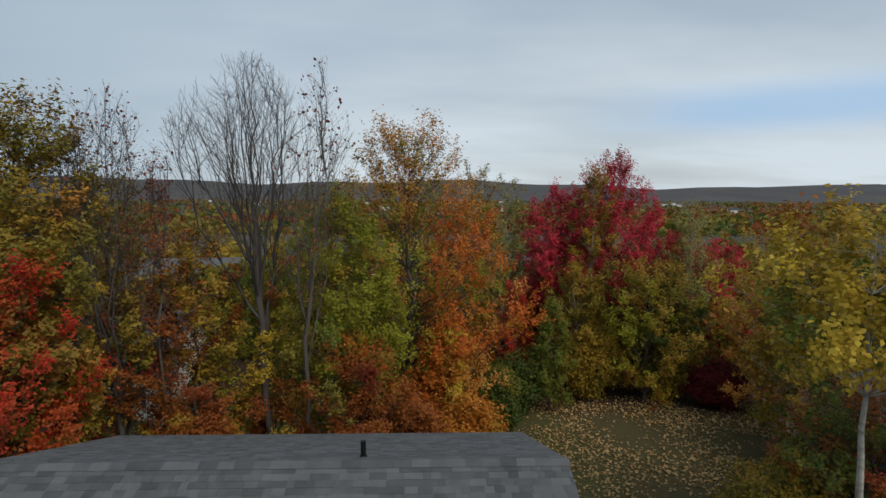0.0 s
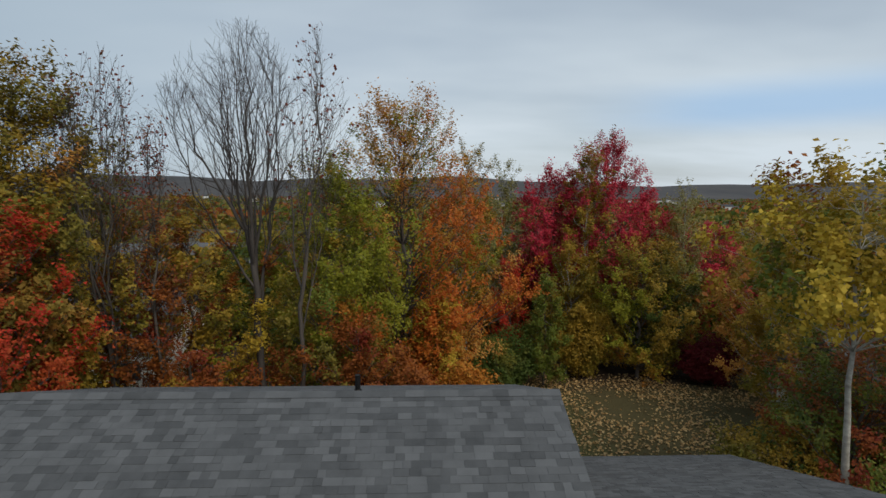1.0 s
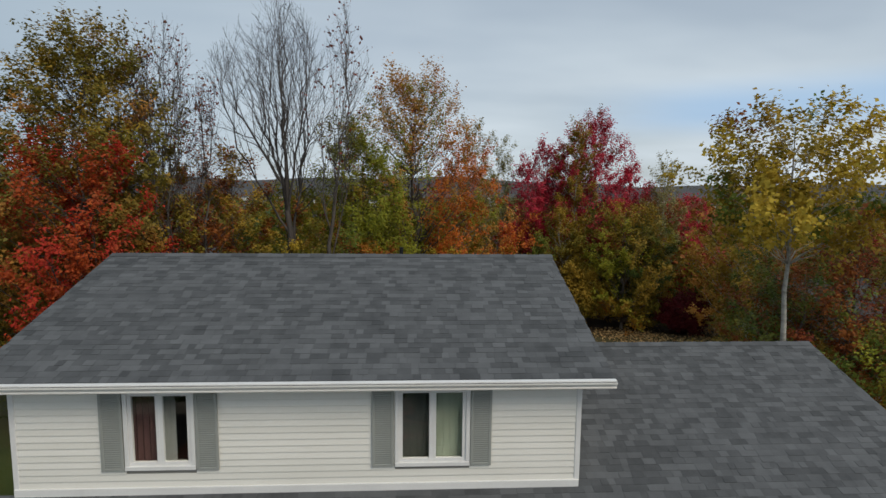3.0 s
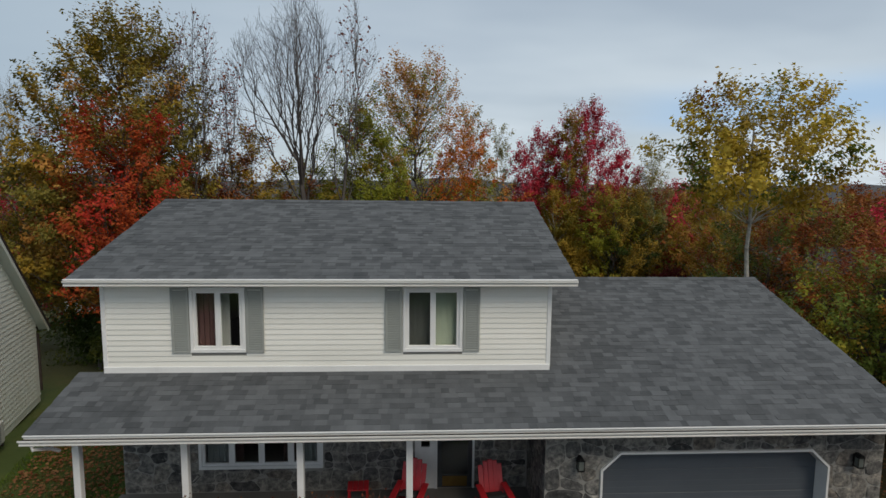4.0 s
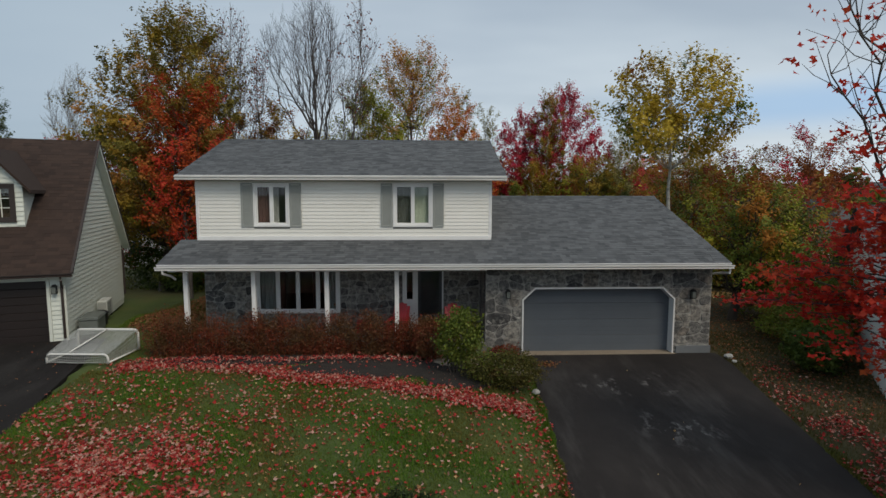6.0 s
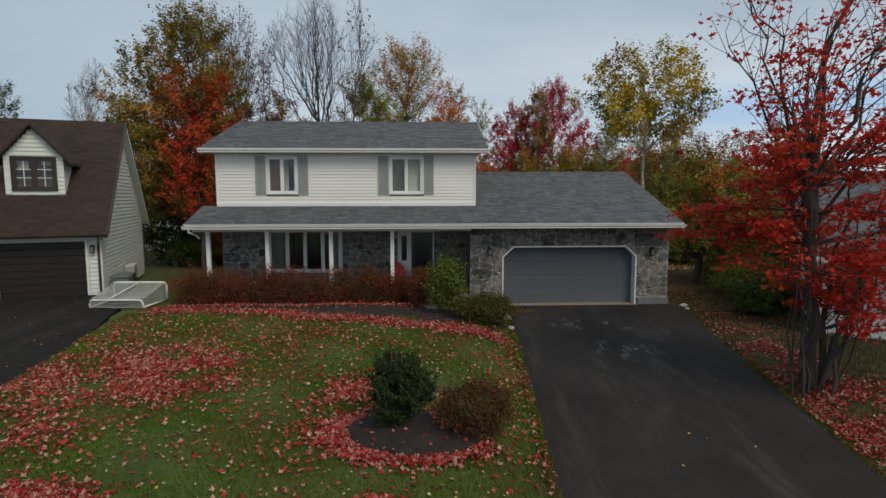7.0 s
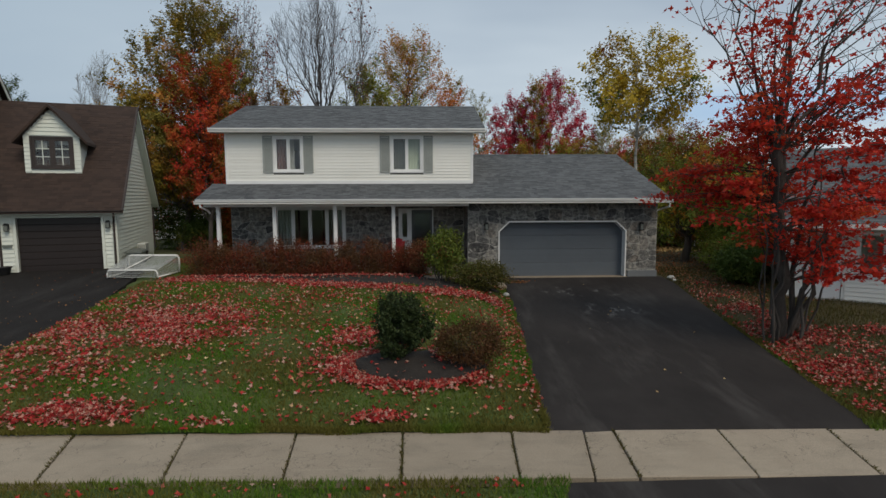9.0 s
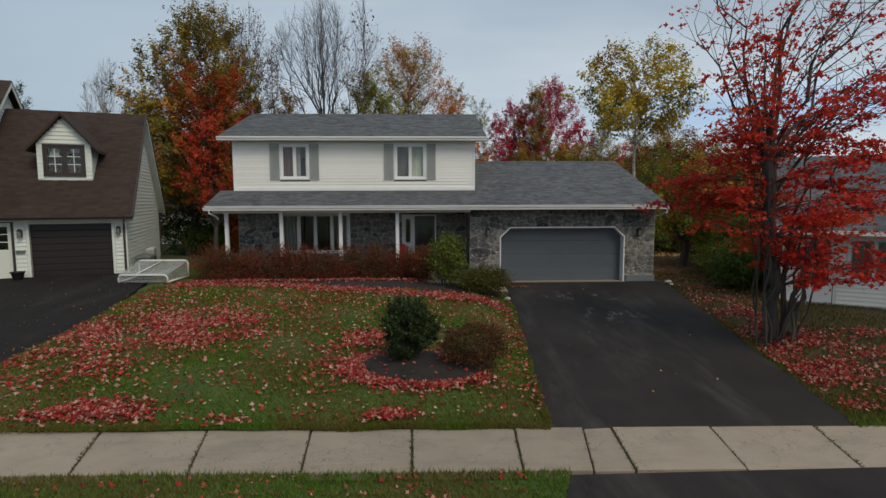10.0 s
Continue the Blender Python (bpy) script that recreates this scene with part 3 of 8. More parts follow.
def build_ground():
    xs, ys = spread(-13, 13, 0.22, 4600, 1.14), spread(-16, 27, 0.22, 4300, 1.14)
    X, Y = np.meshgrid(xs, ys)
    Z = ground_z(X, Y)
    near = (np.abs(X) < 40) & (Y > -15) & (Y < 60)
    Z = Z + np.where(near, 0.03 * np.sin(X * 1.7 + 0.6 * Y) * np.sin(Y * 1.3), 0) * ((Y > -11) & (Y < 40))
    inside = (X > drive_left(Y) - 0.1) & (X < drive_right(Y) + 0.1) & (Y < -0.2) & (Y > -15.5)
    n_in = (X < neighbour_drive_edge(Y) + 0.1) & (X > -22) & (Y < 2.5) & (Y > -15.5)
    walkway = (Y < -11.75) & (Y > -13.42 - 0.03 * np.clip(X, -12, 12))
    Z = Z - np.where(inside | n_in | walkway, 0.12, 0)
    house = (X > -7.6) & (X < 8.3) & (Y > 0.6) & (Y < 8.3)
    Z = Z - np.where(house, 0.3, 0)
    Z = Z - np.where(Y < -14.9, 0.12, 0)
    n, w = len(ys), len(xs)
    verts = np.stack([X, Y, Z], -1).reshape(-1, 3).tolist()
    i = (np.arange(n - 1)[:, None] * w + np.arange(w - 1)[None]).reshape(-1)
    faces = np.stack([i, i + 1, i + w + 1, i + w], -1).tolist()
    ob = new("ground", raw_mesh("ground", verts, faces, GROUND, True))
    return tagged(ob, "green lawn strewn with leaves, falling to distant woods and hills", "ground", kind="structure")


def draped(name, left, right, y0, y1, mat, label, category, lift=0.02, nx=24, ny=60, z_of=None, skirt=0.15):
    """A paved strip between two edges that lies on the ground, with a thin edge all round."""
    verts, faces = [], []
    for j in range(ny + 1):
        y = y0 + (y1 - y0) * j / ny
        a, b = float(left(y)), float(right(y))
        for i in range(nx + 1):
            x = a + (b - a) * i / nx
            z = (z_of or gz)(x, y) + lift
            if i in (0, nx) or j in (0, ny):
                z -= 0.012
            verts.append((x, y, z))
    w = nx + 1
    faces = [(j * w + i, j * w + i + 1, (j + 1) * w + i + 1, (j + 1) * w + i) for j in range(ny) for i in range(nx)]
    rim = [i for i in range(w)] + [j * w + nx for j in range(1, ny + 1)] + [ny * w + i for i in range(nx - 1, -1, -1)] + [j * w for j in range(ny - 1, 0, -1)]
    base = len(verts)
    verts += [(verts[k][0], verts[k][1], verts[k][2] - skirt) for k in rim]
    n = len(rim)
    faces += [(rim[k], base + k, base + (k + 1) % n, rim[(k + 1) % n]) for k in range(n)]
    ob = new(name, raw_mesh(name, verts, faces, mat))
    return tagged(ob, label, category, kind="structure")


build_ground()
draped("driveway", drive_left, drive_right, -12.3, -0.06, ASPHALT, "black asphalt driveway with pale scuffs before the garage", "driveway", z_of=lambda x, y: -0.041 * min(11.85, max(0, -y)) - 0.16 * max(0, -11.85 - y))
draped("driveway_apron", lambda y: np.interp(y, [-14.9, -13.3], [0.98, 1.58]), lambda y: np.interp(y, [-14.9, -13.3], [6.9, 6.3]), -14.95, -13.50, ASPHALT, "asphalt apron between pavement and street", "driveway", z_of=lambda x, y: max(-0.527, gz(x, y)))
draped("neighbour_driveway", lambda y: -21.0, neighbour_drive_edge, -11.7, 0.9, ASPHALT_OLD, "worn dark asphalt driveway of the house next door", "driveway", z_of=lambda x, y: float(np.interp(y, [-11.7, -0.5, 6.0], [-0.47, 0.40, 0.42])))
draped("road", lambda y: -300, lambda y: 300, -24.0, -15.0, ASPHALT, "dark asphalt street", "road", z_of=lambda x, y: -0.64, nx=40, ny=8)
bm = bmesh.new()
bm_box(bm, -300, 300, -15.0, -14.85, -0.75, -0.49)
tagged(part("kerb", bm, CONCRETE, None, bevel=0.02), "grey concrete kerb along the street", "kerb", kind="structure")


# concrete pavement of single slabs
def build_pavement():
    root = thing("pavement", "weathered concrete pavement slabs with grassy joints", "pavement", kind="structure")
    back = [-3.93, -2.26, -0.64, 1.02, 2.13, 2.59, 4.20]
    front = [-3.66, -2.13, -0.61, 0.91, 1.87, 2.45, 3.98]
    for k in range(12):
        back.insert(0, back[0] - 1.7), front.insert(0, front[0] - 1.6)
        back.append(back[-1] + 1.7), front.append(front[-1] + 1.6)
    rnd = random.Random(4)
    for a0, a1, b0, b1 in zip(back, back[1:], front, front[1:]):
        g = 0.012
        yb = [-11.97 - 0.03 * max(-12, min(12, x)) for x in (a0, a1)]
        yf = [-13.33 - 0.03 * max(-12, min(12, x)) for x in (b0, b1)]
        dz = rnd.uniform(-0.008, 0.008)
        bm = bmesh.new()
        lo = [bm.verts.new((x, y, -0.62)) for x, y in ((b0 + g, yf[0]), (b1 - g, yf[1]), (a1 - g, yb[1]), (a0 + g, yb[0]))]
        hi = [bm.verts.new((v.co.x, v.co.y, -0.495 + dz + rnd.uniform(-0.004, 0.004))) for v in lo]
        bm.faces.new(lo[::-1])
        bm.faces.new(hi)
        for i in range(4):
            bm.faces.new((lo[i], lo[(i + 1) % 4], hi[(i + 1) % 4], hi[i]))
        part("slab", bm, CONCRETE, root, bevel=0.012)
    return root


build_pavement()


# flagged path from the driveway to the porch step
def build_path():
    root = thing("garden_path", "pale concrete slabs from driveway to porch step", "path", kind="structure")
    rnd = random.Random(8)
    for x0, x1 in ((1.88, 2.58), (1.16, 1.84), (0.44, 1.12), (-0.28, 0.40)):
        w = [rnd.uniform(-0.03, 0.03) for _ in range(4)]
        bm = bmesh.new()
        q = [(x0, -1.98 + w[0]), (x1, -1.96 + w[1]), (x1, -1.32 + w[2]), (x0, -1.34 + w[3])]
        hi = [bm.verts.new((x, y, gz(x, y) + 0.075)) for x, y in q]
        lo = [bm.verts.new((x, y, gz(x, y) - 0.08)) for x, y in q]
        bm.faces.new(hi), bm.faces.new(lo[::-1])
        for i in range(4):
            bm.faces.new((lo[i], lo[(i + 1) % 4], hi[(i + 1) % 4], hi[i]))
        part("slab", bm, CONCRETE, root, bevel=0.012)
    return root


build_path()


# ---- house parts ----
def wall_frame(x, y, z, turn):
    """A wall's own axes: u along it, outward is -v, z up."""
    return pose(x, y, z, 0, 0, turn)


def rects_around(u0, u1, z0, z1, holes):
    us = sorted({u0, u1, *[h[0] for h in holes], *[h[1] for h in holes]})
    zs = sorted({z0, z1, *[h[2] for h in holes], *[h[3] for h in holes]})
    out = []
    for a, b in zip(us, us[1:]):
        run = None
        for c, d in zip(zs, zs[1:]):
            hole = any(h[0] <= (a + b) / 2 <= h[1] and h[2] <= (c + d) / 2 <= h[3] for h in holes)
            if hole:
                if run:
                    out.append((a, b, *run))
                run = None
            else:
                run = (run[0], d) if run else (c, d)
        if run:
            out.append((a, b, *run))
    return out


def wall_part(name, parent, m, u0, u1, z0, z1, holes, mat, thick=0.2, label=""):
    bm = bmesh.new()
    for a, b, c, d in rects_around(u0, u1, z0, z1, holes):
        bm_box(bm, a, b, 0, thick, c, d, m)
    return part(name, bm, mat, parent, label)


def siding(parent, m, z0, z1, span, holes, mat, step=0.115, butt=0.020):
    """Lapped boards; span(z) gives the ends of the course, holes are left out."""
    z, shared = z0, {}
    while z < z1 - 0.02:
        top = min(z + step, z1)
        a, b = span(z + step / 2)
        runs = [(a, b)]
        for h in holes:
            if h[2] < top - 0.01 and h[3] > z + 0.01:
                runs = [r for q in runs for r in ((q[0], min(q[1], h[0])), (max(q[0], h[1]), q[1])) if r[1] - r[0] > 0.03]
        for a1, b1 in runs:
            key = (round(b1 - a1, 3), round(top - z, 3))
            if key not in shared:
                bm = bmesh.new()
                bm_prism(bm, [(0.0, 0), (-butt, 0), (-butt, 0.010), (-0.004, top - z), (0.0, top - z)], 0, b1 - a1, lambda p, q, d: (d, p, q))
                shared[key] = mesh_of("board", bm, mat)
            ob = new("board", shared[key])
            ob.parent = parent
            ob.matrix_world = m @ Matrix.Translation((a1, 0, z))
        z += step


def shingle_roof(parent, name, m, width, length, mat, seed, skip=None, pieces=None, label="", tab=0.29, course=0.145, thick=0.05, gable=None):
    """A roof slope in its own axes (u along the eave, v up the slope, w out of it): deck and shingle tabs with thick butts.
    gable: (u0, u1) of the slope at height v, for slopes that are not plain rectangles."""
    rnd = random.Random(seed)
    bm = bmesh.new()
    if gable is None:
        bm_box(bm, 0, width, 0, length, -thick, 0, m)
    else:
        for poly in gable:
            bm_prism(bm, poly, -thick, 0, lambda a, b, d: m @ Vector((a, b, d)))
    deck = part(name, bm, mat, parent, label)
    verts, faces, count = [], [], 0
    shared = {}
    rows = int(math.ceil(length / course))
    for r in range(rows):
        v0 = r * course - 0.012
        v1 = min(length, v0 + course + 0.02)
        u = -rnd.random() * tab
        while u < width:
            w = tab * rnd.choice((0.45, 0.6, 0.8, 1.0, 1.15))
            a, b = max(u + 0.0025, -0.01), min(u + w - 0.0025, width + 0.01)
            u += w
            if b - a < 0.05 or (skip and skip((a + b) / 2, (v0 + v1) / 2)):
                continue
            t = rnd.choice((0.004, 0.006, 0.010))
            if pieces and pieces[0] < (a + b) / 2 < pieces[1] and pieces[2] < v0 < pieces[3] and count < 300:
                key = (round(b - a, 3), round(v1 - v0, 3), t)
                if key not in shared:
                    b2 = bmesh.new()
                    bm_prism(b2, [(0, 0.0), (0, t), (v1 - v0, 0.003), (v1 - v0, 0.0)], 0, b - a, lambda p, q, d: (d, p, q))
                    shared[key] = mesh_of("shingle", b2, mat)
                ob = new("shingle", shared[key])
                ob.parent = deck
                ob.matrix_world = m @ Matrix.Translation((a, v0, 0.001))
                count += 1
                continue
            k = len(verts)
            for p in ((a, v0, 0.001), (b, v0, 0.001), (b, v0, t), (a, v0, t), (b, v1, 0.003), (a, v1, 0.003)):
                verts.append(tuple(m @ Vector(p)))
            faces += [(k, k + 1, k + 2, k + 3), (k + 3, k + 2, k + 4, k + 5), (k, k + 3, k + 5), (k + 1, k + 4, k + 2)]
    if verts:
        ob = new("shingle_field", raw_mesh("shingle_field", verts, faces, mat))
        ob.parent = deck
        tagged(ob, kind="stuff")
    return deck


def slope_frame(x, y0, z0, y1, z1):
    """Axes of a slope that rises from (y0, z0) to (y1, z1), with its eave along x."""
    v = Vector((0, y1 - y0, z1 - z0))
    n = v.length
    v.normalize()
    u = Vector((1, 0, 0))
    w = u.cross(v)
    m = Matrix((u, v, w)).transposed().to_4x4()
    m.translation = (x, y0, z0)
    return m, n


def window_part(parent, m, u0, u1, z0, z1, lights, frame_mat, behind, name="window", bar=0.06, muntins=None, casing=0.07):
    """A window in its opening: casing, one sash and pane for each light, sill, and what hangs behind it."""
    bm = bmesh.new()
    c = casing
    for b in ((u0 - c, u1 + c, -0.045, 0.06, z1, z1 + c), (u0 - c, u1 + c, -0.06, 0.06, z0 - c, z0), (u0 - c, u0, -0.045, 0.06, z0, z1), (u1, u1 + c, -0.045, 0.06, z0, z1)):
        bm_box(bm, *b, m)
    w = part(name, bm, frame_mat, parent, bevel=0.005)
    step = (u1 - u0) / lights
    for k in range(lights):
        a, b = u0 + k * step, u0 + (k + 1) * step
        bm = bmesh.new()
        for q in ((a, b, -0.02, 0.045, z0, z0 + bar), (a, b, -0.02, 0.045, z1 - bar, z1), (a, a + bar, -0.02, 0.045, z0 + bar, z1 - bar), (b - bar, b, -0.02, 0.045, z0 + bar, z1 - bar)):
            bm_box(bm, *q, m)
        part("sash", bm, frame_mat, w, bevel=0.004)
        bm = bmesh.new()
        bm_box(bm, a + bar, b - bar, 0.012, 0.018, z0 + bar, z1 - bar, m)
        part("pane", bm, GLASS, w).visible_shadow = False
        if muntins:
            cols, rows, mm = muntins
            for i in range(1, cols):
                x = a + bar + (b - a - 2 * bar) * i / cols
                box_part("muntin", (x - 0.012, x + 0.012, -0.006, 0.010, z0 + bar, z1 - bar), mm, w, bevel=0, m=m)
            for i in range(1, rows):
                z = z0 + bar + (z1 - z0 - 2 * bar) * i / rows
                box_part("muntin", (a + bar, b - bar, -0.008, 0.008, z - 0.012, z + 0.012), mm, w, bevel=0, m=m)
        for mat_c, f0, f1, g0 in behind[k]:
            bm = bmesh.new()
            n = 14
            ua, ub = a + (b - a) * f0, a + (b - a) * f1
            za = z0 + (z1 - z0) * g0
            rows_ = []
            for i in range(n + 1):
                x = ua + (ub - ua) * i / n
                y = 0.14 + (0.002 if mat_c in (BLIND, SCREEN) else 0.022) * math.sin(i * 2.1)
                rows_.append((bm.verts.new(m @ Vector((x, y, za))), bm.verts.new(m @ Vector((x, y, z1 + 0.02)))))
            for p, q in zip(rows_, rows_[1:]):
                bm.faces.new((p[0], q[0], q[1], p[1]))
            part("curtain", bm, mat_c, w)
    return w


def area_of(poly):
    return 0.5 * sum(a[0] * b[1] - b[0] * a[1] for a, b in zip(poly, poly[1:] + poly[:1]))


def cut_by(poly, a, b):
    """What of a polygon lies to the right of the line from a to b."""
    side = lambda p: (b[0] - a[0]) * (p[1] - a[1]) - (b[1] - a[1]) * (p[0] - a[0])
    out = []
    for p, q in zip(poly, poly[1:] + poly[:1]):
        sp, sq = side(p), side(q)
        if sp <= 0:
            out.append(p)
        if sp * sq < 0:
            k = sp / (sp - sq)
            out.append((p[0] + (q[0] - p[0]) * k, p[1] + (q[1] - p[1]) * k))
    return out


def clip_out(poly, hole):
    """Trims a stone along the edge of an opening (anticlockwise outline) that leaves most of it."""
    if len(hole) == 4 and not isinstance(hole[0], tuple):
        a, b, c, d = hole
        hole = [(a, c), (b, c), (b, d), (a, d)]
    best, size = [], 0.0
    for a, b in zip(hole, hole[1:] + hole[:1]):
        q = cut_by(poly, a, b)
        if len(q) > 2 and area_of(q) > size:
            best, size = q, area_of(q)
    return best


def stone_veneer(parent, m, u0, u1, z0, z1, holes, seed, sx=0.33, sz=0.22):
    """Irregular field stones on a mortar bed, each cut from a shaken grid, rounded and left proud of the joints."""
    rnd = random.Random(seed)
    nu, nz = max(2, round((u1 - u0) / sx)), max(2, round((z1 - z0) / sz))
    grid = {}
    for j in range(nz + 1):
        shift = rnd.uniform(-0.3, 0.3) * sx
        for i in range(nu + 1):
            u = u0 + (u1 - u0) * i / nu + (0 if i in (0, nu) else shift + rnd.uniform(-0.34, 0.34) * sx)
            z = z0 + (z1 - z0) * j / nz + (0 if j in (0, nz) else rnd.uniform(-0.38, 0.38) * sz)
            grid[i, j] = (min(max(u, u0), u1), z)
    done = set()
    for j in range(nz):
        for i in range(nu):
            if (i, j) in done:
                continue
            poly = [grid[i, j], grid[i + 1, j], grid[i + 1, j + 1], grid[i, j + 1]]
            if rnd.random() < 0.24 and i + 1 < nu and (i + 1, j) not in done:
                poly = [grid[i, j], grid[i + 1, j], grid[i + 2, j], grid[i + 2, j + 1], grid[i + 1, j + 1], grid[i, j + 1]]
                done.add((i + 1, j))
            elif rnd.random() < 0.22 and j + 1 < nz and (i, j + 1) not in done:
                poly = [grid[i, j], grid[i + 1, j], grid[i + 1, j + 1], grid[i + 1, j + 2], grid[i, j + 2], grid[i, j + 1]]
                done.add((i, j + 1))
            done.add((i, j))
            for h in holes:
                if poly:
                    poly = clip_out(poly, h)
            if len(poly) < 3 or area_of(poly) < 0.004:
                continue
            cu, cz = sum(p[0] for p in poly) / len(poly), sum(p[1] for p in poly) / len(poly)
            size = max(max(abs(p[0] - cu), abs(p[1] - cz)) for p in poly)
            soft = []
            for p, q in zip(poly, poly[1:] + poly[:1]):
                for f in (0.2, 0.8):
                    soft.append((p[0] + (q[0] - p[0]) * f, p[1] + (q[1] - p[1]) * f))
            k = 1 - 0.015 / size
            inset = [(cu + (p[0] - cu) * k, cz + (p[1] - cz) * k) for p in soft]
            top = [(cu + (p[0] - cu) * k * 0.86, cz + (p[1] - cz) * k * 0.82) for p in soft]
            d = rnd.uniform(0.008, 0.020)
            tilt_u, tilt_z = rnd.uniform(-0.05, 0.05), rnd.uniform(-0.06, 0.06)
            bm = bmesh.new()
            lo = [bm.verts.new(m @ Vector((a, -0.001, b))) for a, b in inset]
            mi = [bm.verts.new(m @ Vector((a, -d * 0.6, b))) for a, b in inset]
            hi = [bm.verts.new(m @ Vector((a, -d + tilt_u * (a - cu) + tilt_z * (b - cz), b))) for a, b in top]
            n = len(lo)
            for p, q in ((lo, mi), (mi, hi)):
                for t in range(n):
                    bm.faces.new((p[t], p[(t + 1) % n], q[(t + 1) % n], q[t]))
            bm.faces.new(hi)
            part("stone", bm, STONE, parent)


def gutter(parent, x0, x1, y, z, mat, m=None):
    bm = bmesh.new()
    prof = [(0.0, 0.0), (-0.088, 0.0), (-0.092, 0.018), (-0.082, 0.03), (-0.098, 0.078), (-0.124, 0.084), (-0.124, 0.11), (-0.108, 0.11), (-0.108, 0.094), (-0.07, 0.04), (-0.07, 0.015), (0.0, 0.015)]
    bm_prism(bm, prof, x0, x1, (lambda p, q, d: (d, y + p, z + q)) if m is None else (lambda p, q, d: m @ Vector((d, y + p, z + q))))
    g = part("gutter", bm, mat, parent)
    bm = bmesh.new()
    bm_prism(bm, [(-0.001, 0.05), (-0.075, 0.05), (-0.104, 0.092), (-0.001, 0.088)], x0 + 0.01, x1 - 0.01, (lambda p, q, d: (d, y + p, z + q)) if m is None else (lambda p, q, d: m @ Vector((d, y + p, z + q))))
    part("leaf_sludge", bm, MULCH, g, "dark wet leaves in the gutter")
    return g


# ---- the house ----
house = thing("house", "two-storey cream house with grey shingle roofs, stone porch and garage", "house")
X0, X1, YF, YB = -7.80, 1.67, 0.97, 8.75            # upper storey
PX0, PY, GX, GX1 = -7.95, 1.73, 1.40, 8.62           # porch wall, garage corners
ident = Matrix.Identity(4)
W1, W2 = (-5.93, -4.92, 4.08, 5.34), (-1.46, -0.32, 4.07, 5.35)

# upper storey walls
mf = wall_frame(0, YF, 0, 0)
upper = wall_part("upper_wall", house, mf, X0, X1, 2.9, 5.5, [W1, W2], ROOM, 0.18, "cream lapped vinyl siding")
siding(upper, mf, 3.70, 5.48, lambda z: (X0, X1), [(w[0] - 0.07, w[1] + 0.07, w[2] - 0.07, w[3] + 0.07) for w in (W1, W2)], SIDING)
for nm, xx, tn in (("side_wall", X0, -90), ("side_wall", X1, 90)):
    ms = wall_frame(xx, YB if tn < 0 else YF, 0, tn)
    bm = bmesh.new()
    L = YB - YF
    bm_prism(bm, [(0.0, 2.9), (L, 2.9), (L, 5.5), (L / 2, 7.0), (0.0, 5.5)], 0.0, 0.18, lambda a, b, d: ms @ Vector((a, d, b)))
    sw = part(nm, bm, SIDING, house)
    siding(sw, ms, 3.66, 6.9, lambda z: (max(0, (z - 5.5) / 1.5 * L / 2), L - max(0, (z - 5.5) / 1.5 * L / 2)), [], SIDING)
mb = wall_frame(X1, YB, 0, 180)
wall_part("back_wall", house, mb, 0, X1 - X0, -0.2, 5.5, [], SIDING, 0.18)
for xx in (X0 - 0.012, X1 - 0.078):
    box_part("corner_board", (xx, xx + 0.09, YF - 0.028, YF + 0.02, 3.68, 5.48), TRIM, house)
box_part("upper_floor", (X0 + 0.18, X1 - 0.18, YF + 0.18, YB - 0.18, 2.85, 2.98), ROOM, house)
box_part("ceiling_board", (X0 + 0.18, X1 - 0.18, YF + 0.18, YB - 0.18, 5.46, 5.5), ROOM, house)

# upper roof
EX0, EX1 = -8.25, 2.11
ry, rz, ey, ez = 4.95, 7.165, 0.62, 5.645
m, L = slope_frame(EX0, ey, ez, ry, rz)
shingle_roof(house, "roof", m, EX1 - EX0, L, SHINGLE, 1, pieces=(6.2, 10.4, 1.4, 4.5), label="grey asphalt shingle roof")
m = Matrix.Translation((EX1, 2 * ry - ey, ez)) @ pose(0, 0, 0, 0, 0, 180) @ slope_frame(0, 0, 0, ry - ey, rz - ez)[0]
shingle_roof(house, "roof", m, EX1 - EX0, L, SHINGLE, 2)
bm = bmesh.new()
n = 34
for k in range(n):                                    # ridge caps
    x = EX0 + (EX1 - EX0) * k / n
    w = (EX1 - EX0) / n + 0.02
    bm_prism(bm, [(-0.15, -0.050), (0.0, 0.012 + 0.006 * (k % 2)), (0.15, -0.050), (0.0, -0.02)], x, x + w, lambda a, b, d: (d, ry + a, rz + b + 0.012))
tagged(part("ridge_cap", bm, SHINGLE, house), kind="stuff")
box_part("fascia", (EX0, EX1, ey - 0.02, ey + 0.012, ez - 0.15, ez - 0.025), FASCIA, house, "white stained fascia")
box_part("soffit", (EX0, EX1, ey + 0.012, YF - 0.03, ez - 0.15, ez - 0.13), TRIM, house)
gutter(house, EX0, EX1, ey - 0.02, ez - 0.145, FASCIA)
box_part("drip_edge", (EX0, EX1, ey - 0.118, ey - 0.021, ez - 0.03, ez - 0.004), TRIM, house, bevel=0.003)
for x in (EX0, EX1 - 0.03):
    m, L = slope_frame(x, ey, ez, ry, rz)
    box_part("rake_board", (0, 0.03, 0, L, -0.19, -0.05), FASCIA, house, m=m)

# windows with shutters on the upper storey
window_part(house, mf, *W1, 2, TRIM, [[(CURTAIN_DARK, 0.0, 1.0, 0.0)], [(CURTAIN, 0.0, 0.42, 0.0)]])
window_part(house, mf, *W2, 2, TRIM, [[(SCREEN, 0.02, 0.98, 0.0)], [(BLIND, 0.02, 0.98, 0.0)]])


